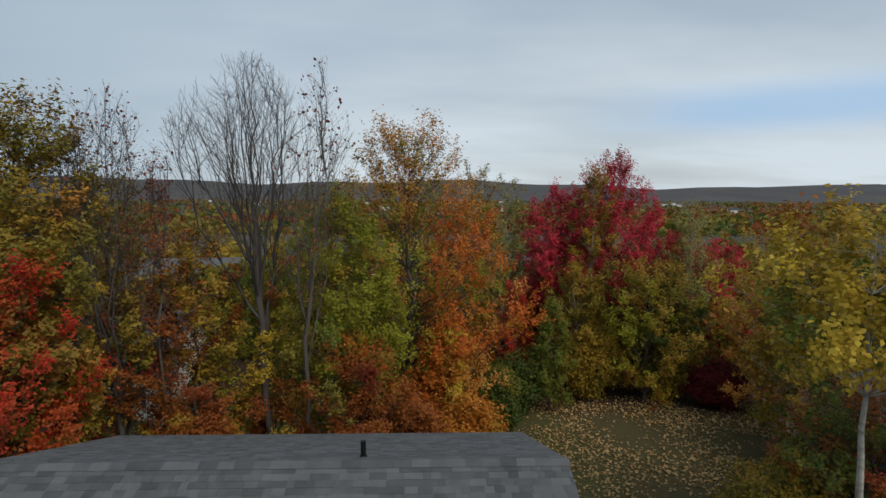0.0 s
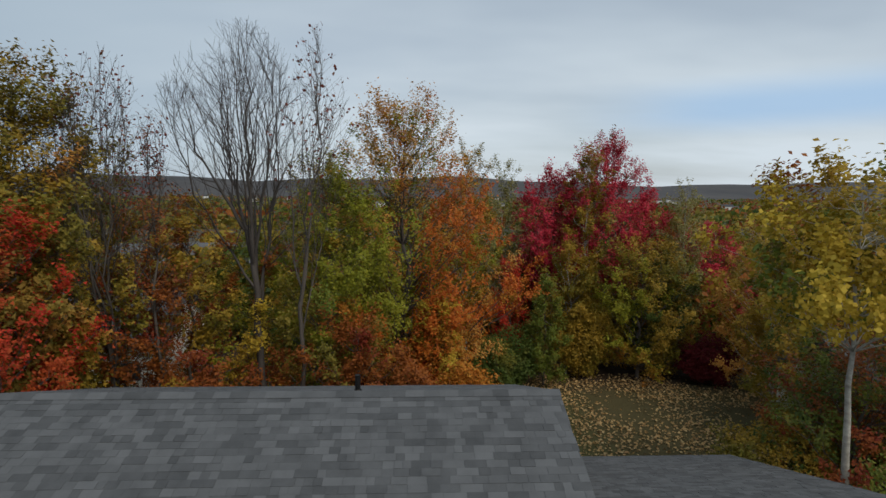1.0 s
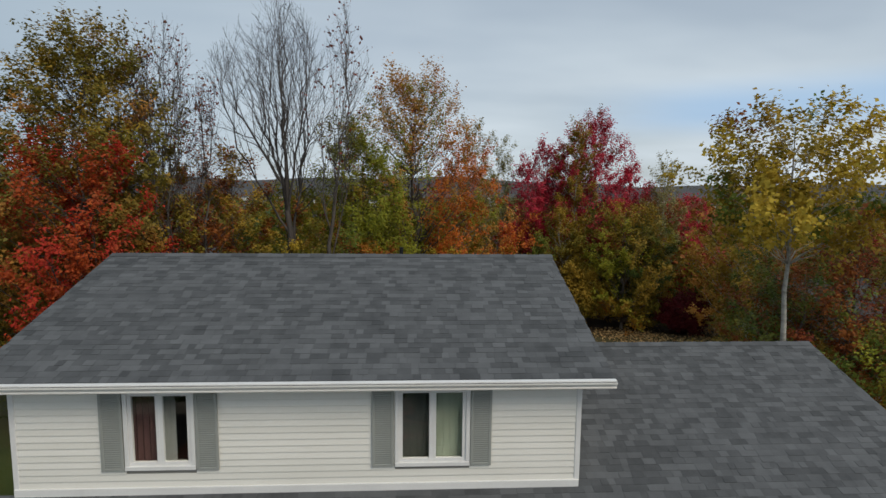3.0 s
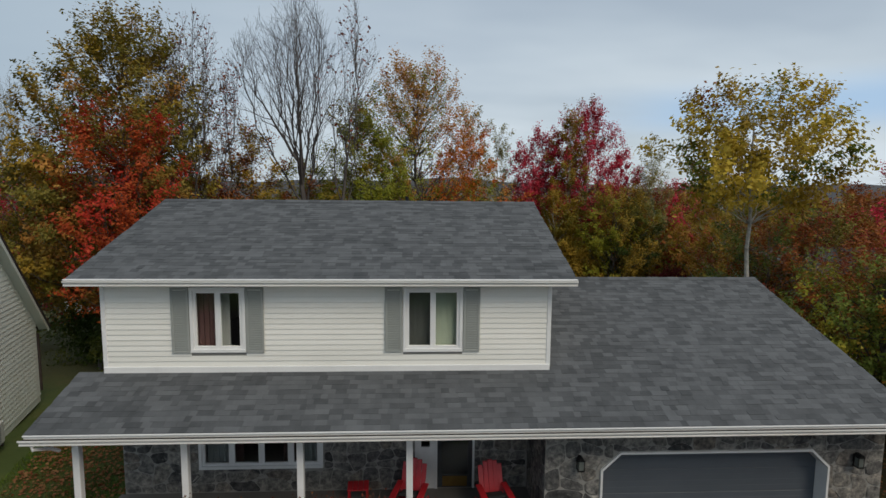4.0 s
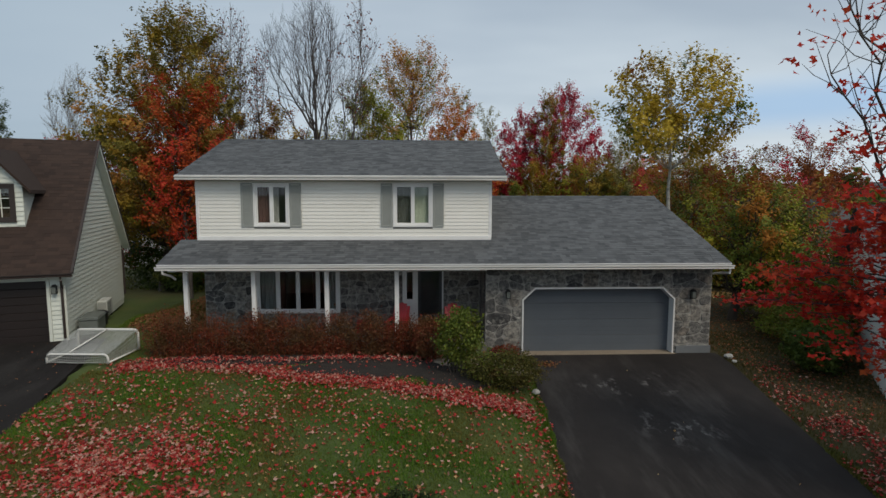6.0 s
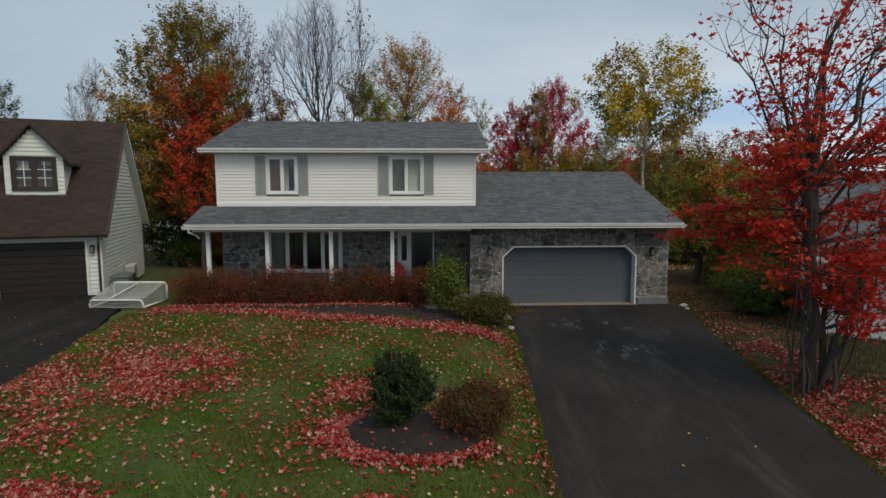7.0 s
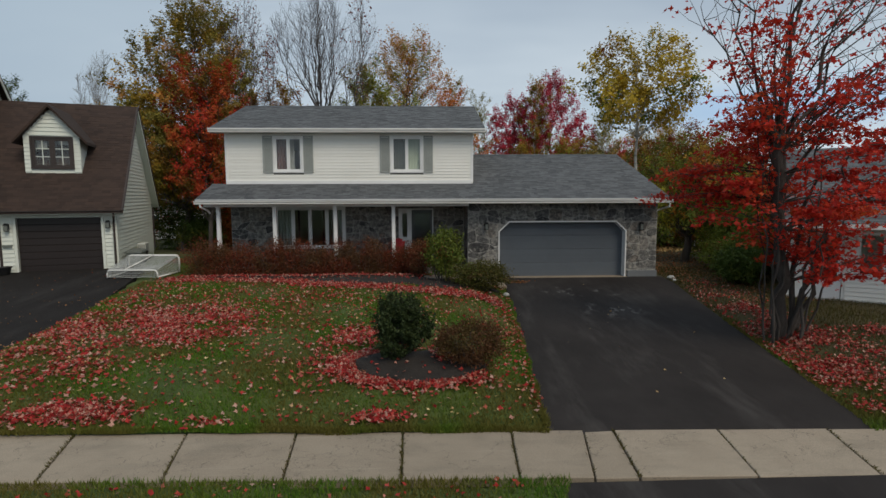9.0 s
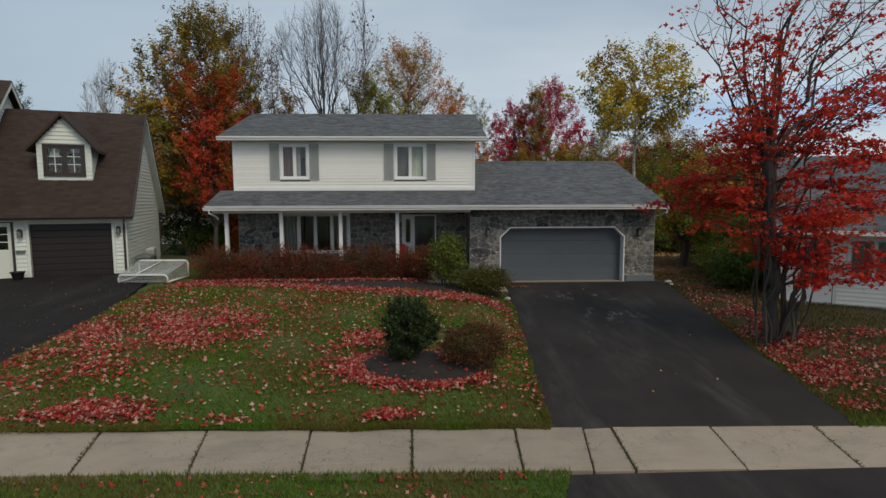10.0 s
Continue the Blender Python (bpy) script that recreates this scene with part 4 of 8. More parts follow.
def shutter(u0, u1, z0, z1):
    bm = bmesh.new()
    for b in ((u0, u0 + 0.05), (u1 - 0.05, u1)):
        bm_box(bm, b[0], b[1], -0.055, -0.022, z0, z1, mf)
    for z in (z0, z1 - 0.05):
        bm_box(bm, u0 + 0.05, u1 - 0.05, -0.053, -0.022, z, z + 0.05, mf)
    s = part("shutter", bm, SHUTTER, house, "grey-green louvred shutter", bevel=0.004)
    z = z0 + 0.068
    while z < z1 - 0.06:
        bm = bmesh.new()
        bm_box(bm, u0 + 0.05, u1 - 0.05, -0.004, 0.004, -0.020, 0.020, mf @ Matrix.Translation((0, -0.043, z)) @ pose(0, 0, 0, 12, 0, 0))
        part("slat", bm, SHUTTER, s)
        z += 0.038
    return s


for a, b in ((-6.38, -6.01), (-4.84, -4.47), (-1.92, -1.55), (-0.24, 0.12)):
    shutter(a, b, 4.00, 5.41)

# lower roof: over the porch and on over the garage
LX0, LX1, ly, lz = -8.32, 8.80, -0.69, 3.0
gy, gzr = 4.88, 4.985
m, L = slope_frame(LX0, ly, lz, gy, gzr)
UPV = (YF - ly) / (gy - ly) * L
UX = X1 - LX0
shingle_roof(house, "roof", m, LX1 - LX0, L, SHINGLE, 3, skip=lambda u, v: u < UX and v > UPV, label="grey asphalt shingle roof over porch and garage",
             gable=[[(0, 0), (LX1 - LX0, 0), (LX1 - LX0, UPV), (0, UPV)], [(UX, UPV), (LX1 - LX0, UPV), (LX1 - LX0, L), (UX, L)]])
m = Matrix.Translation((LX1, 2 * gy - ly, lz)) @ pose(0, 0, 0, 0, 0, 180) @ slope_frame(0, 0, 0, gy - ly, gzr - lz)[0]
shingle_roof(house, "roof", m, LX1 - X1, L, SHINGLE, 5)
bm = bmesh.new()
for k in range(24):
    x = X1 + (LX1 - X1) * k / 24
    bm_prism(bm, [(-0.15, -0.050), (0.0, 0.012 + 0.006 * (k % 2)), (0.15, -0.050), (0.0, -0.02)], x, x + 0.32 if k < 23 else LX1, lambda a, b, d: (d, gy + a, gzr + b + 0.012))
tagged(part("ridge_cap", bm, SHINGLE, house), kind="stuff")
box_part("flashing", (X0, X1, YF - 0.05, YF - 0.005, 3.56, 3.705), TRIM, house)
box_part("fascia", (LX0, LX1, ly - 0.02, ly + 0.012, lz - 0.172, lz - 0.025), FASCIA, house, "white stained fascia")
gutter(house, LX0 - 0.02, LX1 + 0.04, ly - 0.02, lz - 0.168, FASCIA)
box_part("drip_edge", (LX0, LX1, ly - 0.045, ly - 0.021, lz - 0.03, lz - 0.004), TRIM, house, bevel=0.003)
box_part("porch_ceiling", (LX0 + 0.02, LX1 - 0.02, ly + 0.012, PY + 0.02, lz - 0.175, lz - 0.155), SOFFIT, house)
for x in (LX0, LX1 - 0.03):
    m, L2 = slope_frame(x, ly, lz, gy, gzr)
    box_part("rake_board", (0, 0.03, 0, UPV if x < 0 else L2, -0.2, -0.05), FASCIA, house, m=m)

# porch wall with picture window and entrance
mp = wall_frame(0, PY, 0, 0)
LW = (-6.18, -3.48, 1.07, 2.62)
DR = (-1.27, 0.14, 0.42, 2.60)
porch_wall = wall_part("porch_wall", house, mp, PX0, GX, -0.1, 2.86, [LW, DR], MORTAR, 0.2, "grey field-stone wall with pale mortar")
box_part("side_wall", (PX0, PX0 + 0.2, PY + 0.2, YB, -0.2, 2.9), SIDING, house)
window_part(house, mp, *LW, 4, TRIM, [[(CURTAIN, 0.0, 0.9, 0.0)], [(CURTAIN_DARK, 0.0, 0.35, 0.0)], [(CURTAIN_DARK, 0.7, 1.0, 0.0)], [(CURTAIN, 0.25, 1.0, 0.0)]], bar=0.07)
bm = bmesh.new()
for b in ((DR[0], DR[0] + 0.05, -0.03, 0.1, DR[2], DR[3]), (-0.80, -0.74, -0.03, 0.1, DR[2], DR[3]), (DR[1] - 0.05, DR[1], -0.03, 0.1, DR[2], DR[3]), (DR[0] + 0.05, -0.80, -0.03, 0.1, DR[3] - 0.06, DR[3]), (-0.74, DR[1] - 0.05, -0.03, 0.1, DR[3] - 0.06, DR[3])):
    bm_box(bm, *b, mp)
door_frame = part("door_frame", bm, TRIM, house, "white entrance frame", bevel=0.004)
bm = bmesh.new()
for a, b, c, d in rects_around(DR[0] + 0.05, -0.80, DR[2], DR[3] - 0.06, [(-1.12, -0.92, 1.45, 2.40)]):
    bm_box(bm, a, b, 0.0, 0.05, c, d, mp)
side_panel = part("sidelight_panel", bm, TRIM, house, "white side panel with narrow pane")
box_part("pane", (-1.12, -0.92, PY + 0.02, PY + 0.028, 1.45, 2.40), GLASS, side_panel, bevel=0).visible_shadow = False
bm = bmesh.new()
for a, b, c, d in rects_around(-0.74, DR[1] - 0.05, DR[2] + 0.02, DR[3] - 0.06, [(-0.64, DR[1] - 0.15, 0.75, 2.42)]):
    bm_box(bm, a, b, 0.0, 0.04, c, d, mp)
front_door = part("front_door", bm, STORM, house, "dark storm door with full glass", bevel=0.004)
box_part("pane", (-0.64, DR[1] - 0.15, PY + 0.015, PY + 0.023, 0.75, 2.42), GLASS, front_door, bevel=0).visible_shadow = False
box_part("inner_panel", (-0.72, DR[1] - 0.07, PY + 0.09, PY + 0.13, DR[2] + 0.02, DR[3] - 0.08), STORM, front_door)
bm = bmesh.new()
bm_tube(bm, [(-0.68, PY - 0.005, 1.38), (-0.68, PY - 0.055, 1.40), (-0.68, PY - 0.055, 1.52), (-0.68, PY - 0.005, 1.54)], 0.01)
part("door_handle", bm, BLACK, front_door)
# added yellowish plate: the lit floor's reflection low in the door, as colour
box_part("floor_reflection", (-0.62, DR[1] - 0.17, PY - 0.006, PY - 0.001, 0.47, 0.72), FLOOR_REFLECTION, front_door, "dull yellow plate added as the lit floor's reflection", bevel=0.001)
box_part("porch_floor", (PX0 - 0.1, GX - 0.002, -0.42, PY, -0.2, 0.42), PORCH_PAINT, house, "worn grey painted porch floor", bevel=0.015)
box_part("porch_step", (-1.2, 0.5, -0.80, -0.42, -0.1, 0.24), CONCRETE, house, bevel=0.015)
box_part("ground_floor", (PX0 + 0.2, X1, PY + 0.2, YB - 0.18, 0.2, 0.42), ROOM, house)

# porch posts
for k, x in enumerate((-7.72, -5.70, -3.50, -1.37)):
    bm = bmesh.new()
    bm_box(bm, x - 0.065, x + 0.065, -0.265, -0.135, 0.42, 2.80)
    p = part("porch_post", bm, TRIM, house, "white square porch post", bevel=0.008)
    box_part("base_collar", (x - 0.085, x + 0.085, -0.285, -0.115, 0.42, 0.55), TRIM, p)
    box_part("top_collar", (x - 0.085, x + 0.085, -0.285, -0.115, 2.70, 2.80), TRIM, p)
box_part("porch_beam", (LX0 + 0.1, GX, -0.28, -0.12, 2.60 + 0.12, 2.823), TRIM, house)
bm = bmesh.new()
bm_tube(bm, [(-8.14, -0.76, 2.84), (-8.14, -0.74, 2.74), (-8.02, -0.45, 2.62), (-7.98, -0.30, 2.5)], 0.035, 8)
part("downspout", bm, TRIM, house, "white downspout elbow")

# garage
mg = wall_frame(0, 0, 0, 0)
GD = (2.578, 7.422, -0.02, 2.122)
garage_wall = wall_part("garage_wall", house, mg, GX, GX1, -0.25, 2.83, [GD], MORTAR, 0.2, "grey field-stone garage front with pale mortar")
ms = wall_frame(GX, PY, 0, -90)
inner_wall = wall_part("porch_end_wall", house, ms, 0.0, PY - 0.2, -0.1, 2.85, [], MORTAR, 0.2)
bm = bmesh.new()
bm_prism(bm, [(0.2, -0.25), (9.0, -0.25), (9.0, 3.2), (gy, 4.86), (0.2, 3.1)], 0, 0.2, lambda a, b, d: (GX1 - d, a, b))
part("garage_side_wall", bm, SIDING, house)
box_part("garage_back_wall", (X1, GX1 - 0.2, 8.8, 9.0, -0.25, 2.95), SIDING, house)
box_part("garage_floor", (GX + 0.2, GX1 - 0.2, 0.02, 8.8, -0.3, -0.02), CONCRETE, house)
# chamfered opening with a thin white casing and a deep white reveal
outer = [(2.555, -0.04), (2.555, 1.77), (2.955, 2.145), (7.045, 2.145), (7.445, 1.77), (7.445, -0.04)]
inner = [(2.60, -0.04), (2.60, 1.75), (2.97, 2.10), (7.03, 2.10), (7.40, 1.75), (7.40, -0.04)]
bm = bmesh.new()
for k in range(5):
    bm_prism(bm, [outer[k], outer[k + 1], inner[k + 1], inner[k]], -0.038, 0.30, lambda a, b, d: (a, d, b))
surround = part("door_surround", bm, TRIM, house, "white chamfered garage door surround with deep reveal")
for tri in (((2.574, 1.775), (2.574, 2.128), (2.955, 2.128)), ((7.426, 1.775), (7.045, 2.128), (7.426, 2.128))):
    bm = bmesh.new()
    bm_prism(bm, list(tri), 0.0, 0.2, lambda a, b, d: (a, d, b))
    part("corner_block", bm, MORTAR, surround)
bm = bmesh.new()
bm_box(bm, 2.55, 7.45, 0.345, 0.375, -0.02, 2.15)
garage_door = part("garage_door", bm, DOOR_GREY, house, "slate-grey sectional garage door, closed")
for k in range(4):
    z = 0.0 + 0.53 * k
    bm = bmesh.new()
    bm_box(bm, 2.56, 7.44, 0.302, 0.343, z, z + 0.525)
    part("door_panel", bm, DOOR_GREY, garage_door, bevel=0.006)
    for i in range(1, 4):
        box_part("panel_rib", (2.61, 7.39, 0.2975, 0.3016, z + 0.13 * i - 0.012, z + 0.13 * i + 0.012), DOOR_GREY, garage_door, bevel=0.002)
box_part("door_sill", (2.5, 7.5, -0.14, 0.34, -0.10, 0.012), CONCRETE, house, bevel=0.01)
stone_veneer(garage_wall, mg, GX, GX1, -0.2, 2.80, [[(2.55, -0.3), (7.45, -0.3), (7.45, 1.79), (7.05, 2.155), (2.95, 2.155), (2.55, 1.79)]], 11, 0.35, 0.26)
stone_veneer(porch_wall, mp, PX0, GX - 0.03, 0.43, 2.80, [(LW[0] - 0.09, LW[1] + 0.09, LW[2] - 0.09, LW[3] + 0.09), (DR[0], DR[1], 0.3, DR[3])], 12, 0.34, 0.23)
stone_veneer(inner_wall, ms, 0.05, PY - 0.03, 0.43, 2.80, [], 13, 0.36, 0.24)
bm = bmesh.new()
bm_tube(bm, [(-1.54, 5.45, 6.75), (-1.54, 5.45, 7.30)], 0.05, 10)
bm_tube(bm, [(-1.54, 5.45, 6.93), (-1.54, 5.45, 7.03)], [0.11, 0.06], 10)
part("vent_pipe", bm, BLACK, house, "black plumbing vent pipe")


def wall_lamp(x, y, z, m=ident, label="small black metal wall lantern on the stone"):
    root = thing("wall_lamp", label, "wall lamp", m @ pose(x, y, z), "wall lanterns")
    bm = bmesh.new()
    bm_box(bm, -0.045, 0.045, -0.02, 0.0, -0.08, 0.10)
    part("back_plate", bm, BLACK, root, bevel=0.006)
    bm = bmesh.new()
    bm_tube(bm, [(0, -0.01, 0.06), (0, -0.06, 0.10), (0, -0.11, 0.08)], 0.01)
    part("arm", bm, BLACK, root)
    bm = bmesh.new()
    bm_prism(bm, [(-0.075, 0.07), (0.075, 0.07), (0.03, 0.14), (-0.03, 0.14)], -0.185, -0.035, lambda a, b, d: (a, d, b))
    part("cap", bm, BLACK, root)
    bm = bmesh.new()
    for a in (-0.06, 0.06):
        for b in (-0.17, -0.05):
            bm_box(bm, a - 0.006, a + 0.006, b - 0.006, b + 0.006, -0.13, 0.07)
    bm_box(bm, -0.066, 0.066, -0.176, -0.044, -0.15, -0.13)
    part("cage", bm, BLACK, root)
    bm = bmesh.new()
    bm_box(bm, -0.05, 0.05, -0.16, -0.06, -0.128, 0.068)
    part("glass", bm, BIN_GREY, root)
    return root


bm = bmesh.new()
bm_tube(bm, [(8.74, -0.76, 2.82), (8.74, -0.74, 2.70), (8.74, 0.10, 2.56), (8.68, 0.55, 2.40), (8.68, 0.60, 0.1)], 0.035, 8)
part("downspout", bm, TRIM, house, "white downspout at the garage corner")
box_part("parging", (7.53, 8.66, -0.045, 0.0, -0.3, 0.24), PARGE, house, "grey parged footing")
wall_lamp(2.09, -0.03, 1.98)
wall_lamp(7.97, -0.03, 1.95)


def adirondack_chair(m, label):
    root = thing("adirondack_chair", label, "chair", m, "red porch chairs")
    for x in (-0.29, 0.29):
        bm = bmesh.new()
        bm_box(bm, x - 0.02, x + 0.02, -0.42, -0.33, 0.0, 0.52)
        part("front_leg", bm, RED_CHAIR, root, bevel=0.006)
        bm = bmesh.new()
        bm_prism(bm, [(-0.40, 0.28), (-0.40, 0.38), (0.50, 0.10), (0.52, 0.0), (0.42, 0.0)], x - 0.018, x + 0.018, lambda a, b, d: (d, a, b))
        part("side_rail", bm, RED_CHAIR, root, bevel=0.004)
        bm = bmesh.new()
        bm_box(bm, x - 0.07, x + 0.07, -0.48, 0.25, 0.52, 0.545)
        part("armrest", bm, RED_CHAIR, root, bevel=0.008)
    for k in range(5):
        y = -0.38 + 0.11 * k
        z = 0.375 - 0.031 * k
        bm = bmesh.new()
        bm_box(bm, -0.27, 0.27, y - 0.045, y + 0.045, z, z + 0.022)
        part("seat_slat", bm, RED_CHAIR, root, bevel=0.005)
    for k in range(5):
        x = -0.22 + 0.11 * k
        top = 1.02 - 0.35 * (x * 1.3) ** 2 * 4
        bm = bmesh.new()
        bm_prism(bm, [(0.10, 0.22), (0.13, 0.22), (0.42, top), (0.39, top)], x - 0.0535, x + 0.0535, lambda a, b, d: (d, a, b))
        part("back_slat", bm, RED_CHAIR, root, bevel=0.004)
    bm = bmesh.new()
    bm_box(bm, -0.2, 0.2, -0.36, -0.02, 0.36, 0.42, pose(0, 0, 0.03, -14, 0, 0))
    part("cushion", bm, BLACK_CLOTH, root, "black seat cushion", bevel=0.02)
    return root


def side_table(m):
    root = thing("side_table", "low red resin side table against the stone wall", "table", m)
    for k in range(4):
        bm = bmesh.new()
        bm_box(bm, -0.24 + 0.12 * k + 0.004, -0.12 + 0.12 * k - 0.004, -0.2, 0.2, 0.36, 0.385)
        part("top_slat", bm, RED_CHAIR, root, bevel=0.005)
    for x in (-0.2, 0.2):
        for y in (-0.16, 0.16):
            box_part("leg", (x - 0.025, x + 0.025, y - 0.02, y + 0.02, 0.0, 0.359), RED_CHAIR, root)
    return root


side_table(pose(-2.55, 1.25, 0.42, 0, 0, 4))
adirondack_chair(pose(0.47, 0.72, 0.42, 0, 0, 8), "red resin adirondack chair beside the front door")
adirondack_chair(pose(-1.36, 0.85, 0.42, 0, 0, -14), "red resin adirondack chair on the porch under the wall")


# ---- the house next door: brown roof, white siding, turned towards the street's bend ----
NB = pose(-11.85, 0.62, 0, 0, 0, 18.0)               # front right corner; u runs along the front, -u away from us
neighbour = thing("neighbour_house", "white-sided house with steep brown shingle roof and dormer", "house")
NW, ND, NE, NR = 4.9, 8.0, 2.98, 7.05                 # garage wing: width, depth, eave and ridge heights
G_HOLE, D_HOLE = (-3.10, -0.48, 0.36, 2.36), (-4.52, -3.61, 0.42, 2.45)
mn = NB
front = wall_part("front_wall", neighbour, mn, -NW, 0, 0.1, NE - 0.02, [G_HOLE, D_HOLE], SIDING_N, 0.2)
siding(front, mn, 0.36, NE - 0.15, lambda z: (-NW, 0), [(G_HOLE[0] - 0.1, G_HOLE[1] + 0.1, 0.0, G_HOLE[3] + 0.12), (D_HOLE[0] - 0.06, D_HOLE[1] + 0.06, 0, D_HOLE[3] + 0.08)], SIDING_N, 0.15, 0.028)
mside = NB @ pose(0, 0, 0, 0, 0, 90)
bm = bmesh.new()
bm_prism(bm, [(0.2, 0.1), (ND, 0.1), (ND, NE), (ND / 2, NR - 0.15), (0.2, NE + 0.18)], 0, 0.2, lambda a, b, d: mside @ Vector((a, d, b)))
gable = part("gable_wall", bm, SIDING_N, neighbour)


def n_span(z):
    k = max(0.0, (z + 0.12 - NE) / (NR - 0.1 - NE)) * ND / 2
    return (k, ND - k)


siding(gable, mside, 0.34, NR - 0.25, n_span, [], SIDING_N, 0.15, 0.028)
box_part("corner_board", (-0.1, 0.03, -0.03, 0.06, 0.3, NE - 0.1), SIDING_N, neighbour, m=NB)
wall_part("back_wall", neighbour, NB @ pose(0, ND, 0, 0, 0, 180), 0, 12.5, 0.1, NE, [], SIDING_N, 0.2)
ov = 0.36
slope_n = math.hypot(ND / 2, NR - NE)
for sgn, seed in ((1, 21), (-1, 22)):
    if sgn > 0:
        base = NB @ slope_frame(-NW - 0.2, -ov, NE - ov * (NR - NE) / (ND / 2), ND / 2, NR)[0]
    else:
        base = NB @ Matrix.Translation((ov - 0.05, ND + ov, NE - ov * (NR - NE) / (ND / 2))) @ pose(0, 0, 0, 0, 0, 180) @ slope_frame(0, 0, 0, ND / 2 + ov, NR - NE + ov * (NR - NE) / (ND / 2))[0]
    LL = slope_n * (1 + ov / (ND / 2))
    shingle_roof(neighbour, "roof", base, NW + 0.2 + ov - 0.05, LL, SHINGLE_BROWN, seed, label="brown asphalt shingle roof", course=0.15, tab=0.30)
    box_part("rake_board", (NW + 0.2 + ov - 0.08 if sgn > 0 else 0.0, NW + 0.2 + ov - 0.05 if sgn > 0 else 0.03, 0, LL, -0.17, -0.05), SIDING_N, neighbour, m=base)
    box_part("rake_soffit", ((NW + 0.2, NW + 0.2 + ov - 0.085) if sgn > 0 else (0.035, ov - 0.05)) + (0, LL, -0.078, -0.052), SIDING_N, neighbour, m=base)
    box_part("rake_cap", (NW + 0.2 + ov - 0.09 if sgn > 0 else -0.03, NW + 0.2 + ov - 0.02 if sgn > 0 else 0.04, 0, LL, -0.05, 0.02), BROWN_TRIM, neighbour, m=base)
EZ = NE - ov * (NR - NE) / (ND / 2)
box_part("fascia", (-NW - 0.2, ov - 0.05, -ov - 0.02, -ov + 0.01, EZ - 0.14, EZ - 0.01), SIDING_N, neighbour, m=NB)
box_part("soffit", (-NW - 0.2, ov - 0.06, -ov + 0.01, 0, EZ - 0.14, EZ - 0.12), SIDING_N, neighbour, m=NB)
gutter(neighbour, -NW - 0.2, ov - 0.02, -ov - 0.02, EZ - 0.10, BROWN_TRIM, NB)
bm = bmesh.new()
bm_tube(bm, [NB @ Vector(p) for p in ((0.02, -ov - 0.06, EZ - 0.1), (0.02, -ov - 0.05, EZ - 0.2), (-0.06, -0.07, EZ - 0.45), (-0.06, -0.07, 0.5))], 0.04, 8)
part("downspout", bm, BROWN_TRIM, neighbour, "dark brown downspout")
bm = bmesh.new()
bm_tube(bm, [NB @ Vector(p) for p in ((0.07, ND - 0.05, EZ - 0.1), (0.07, ND - 0.05, 0.5))], 0.04, 8)
part("downspout", bm, BROWN_TRIM, neighbour)
# its garage door
bm = bmesh.new()
bm_box(bm, G_HOLE[0], G_HOLE[1], 0.15, 0.18, G_HOLE[2], G_HOLE[3], NB)
ngd = part("garage_door", bm, DOOR_BROWN, neighbour, "dark brown sectional garage door, closed")
for k in range(4):
    z = G_HOLE[2] + 0.5 * k
    for i in range(2):
        box_part("door_panel", (G_HOLE[0] + 0.01, G_HOLE[1] - 0.01, 0.105, 0.148, z + 0.25 * i + 0.005, z + 0.25 * i + 0.247), DOOR_BROWN, ngd, bevel=0.01, m=NB)
bm = bmesh.new()
for b in ((G_HOLE[0] - 0.09, G_HOLE[0], -0.035, 0.12, 0.34, G_HOLE[3] + 0.1), (G_HOLE[1], G_HOLE[1] + 0.09, -0.035, 0.12, 0.34, G_HOLE[3] + 0.1), (G_HOLE[0], G_HOLE[1], -0.035, 0.12, G_HOLE[3], G_HOLE[3] + 0.1)):
    bm_box(bm, *b, NB)
part("door_surround", bm, SIDING_N, neighbour)
box_part("door_sill", (G_HOLE[0] - 0.05, G_HOLE[1] + 0.05, -0.12, 0.15, 0.3, 0.39), CONCRETE, neighbour, m=NB)
# its side entrance: pale door with six panes
bm = bmesh.new()
for a, b, c, d in rects_around(D_HOLE[0] + 0.03, D_HOLE[1] - 0.03, D_HOLE[2], D_HOLE[3] - 0.03, [(D_HOLE[0] + 0.15, D_HOLE[1] - 0.15, 1.45, 2.28)]):
    bm_box(bm, a, b, 0.02, 0.07, c, d, NB)
ndoor = part("entry_door", bm, SIDING_N, neighbour, "pale door with six small panes", bevel=0.004)
box_part("pane", (D_HOLE[0] + 0.15, D_HOLE[1] - 0.15, 0.04, 0.046, 1.45, 2.28), GLASS, ndoor, bevel=0, m=NB).visible_shadow = False
for i in (1, 2):
    box_part("muntin", (D_HOLE[0] + 0.15, D_HOLE[1] - 0.15, 0.018, 0.038, 1.45 + 0.277 * i - 0.015, 1.45 + 0.277 * i + 0.015), SIDING_N, ndoor, bevel=0, m=NB)
uc = (D_HOLE[0] + D_HOLE[1]) / 2
box_part("muntin", (uc - 0.015, uc + 0.015, 0.016, 0.036, 1.45, 2.28), SIDING_N, ndoor, bevel=0, m=NB)
bm = bmesh.new()
for b in ((D_HOLE[0] - 0.05, D_HOLE[0] + 0.03, -0.03, 0.1, 0.42, D_HOLE[3] + 0.05), (D_HOLE[1] - 0.03, D_HOLE[1] + 0.05, -0.03, 0.1, 0.42, D_HOLE[3] + 0.05), (D_HOLE[0] + 0.03, D_HOLE[1] - 0.03, -0.03, 0.1, D_HOLE[3] - 0.03, D_HOLE[3] + 0.05)):
    bm_box(bm, *b, NB)
part("door_frame", bm, BROWN_TRIM, neighbour, bevel=0.004)
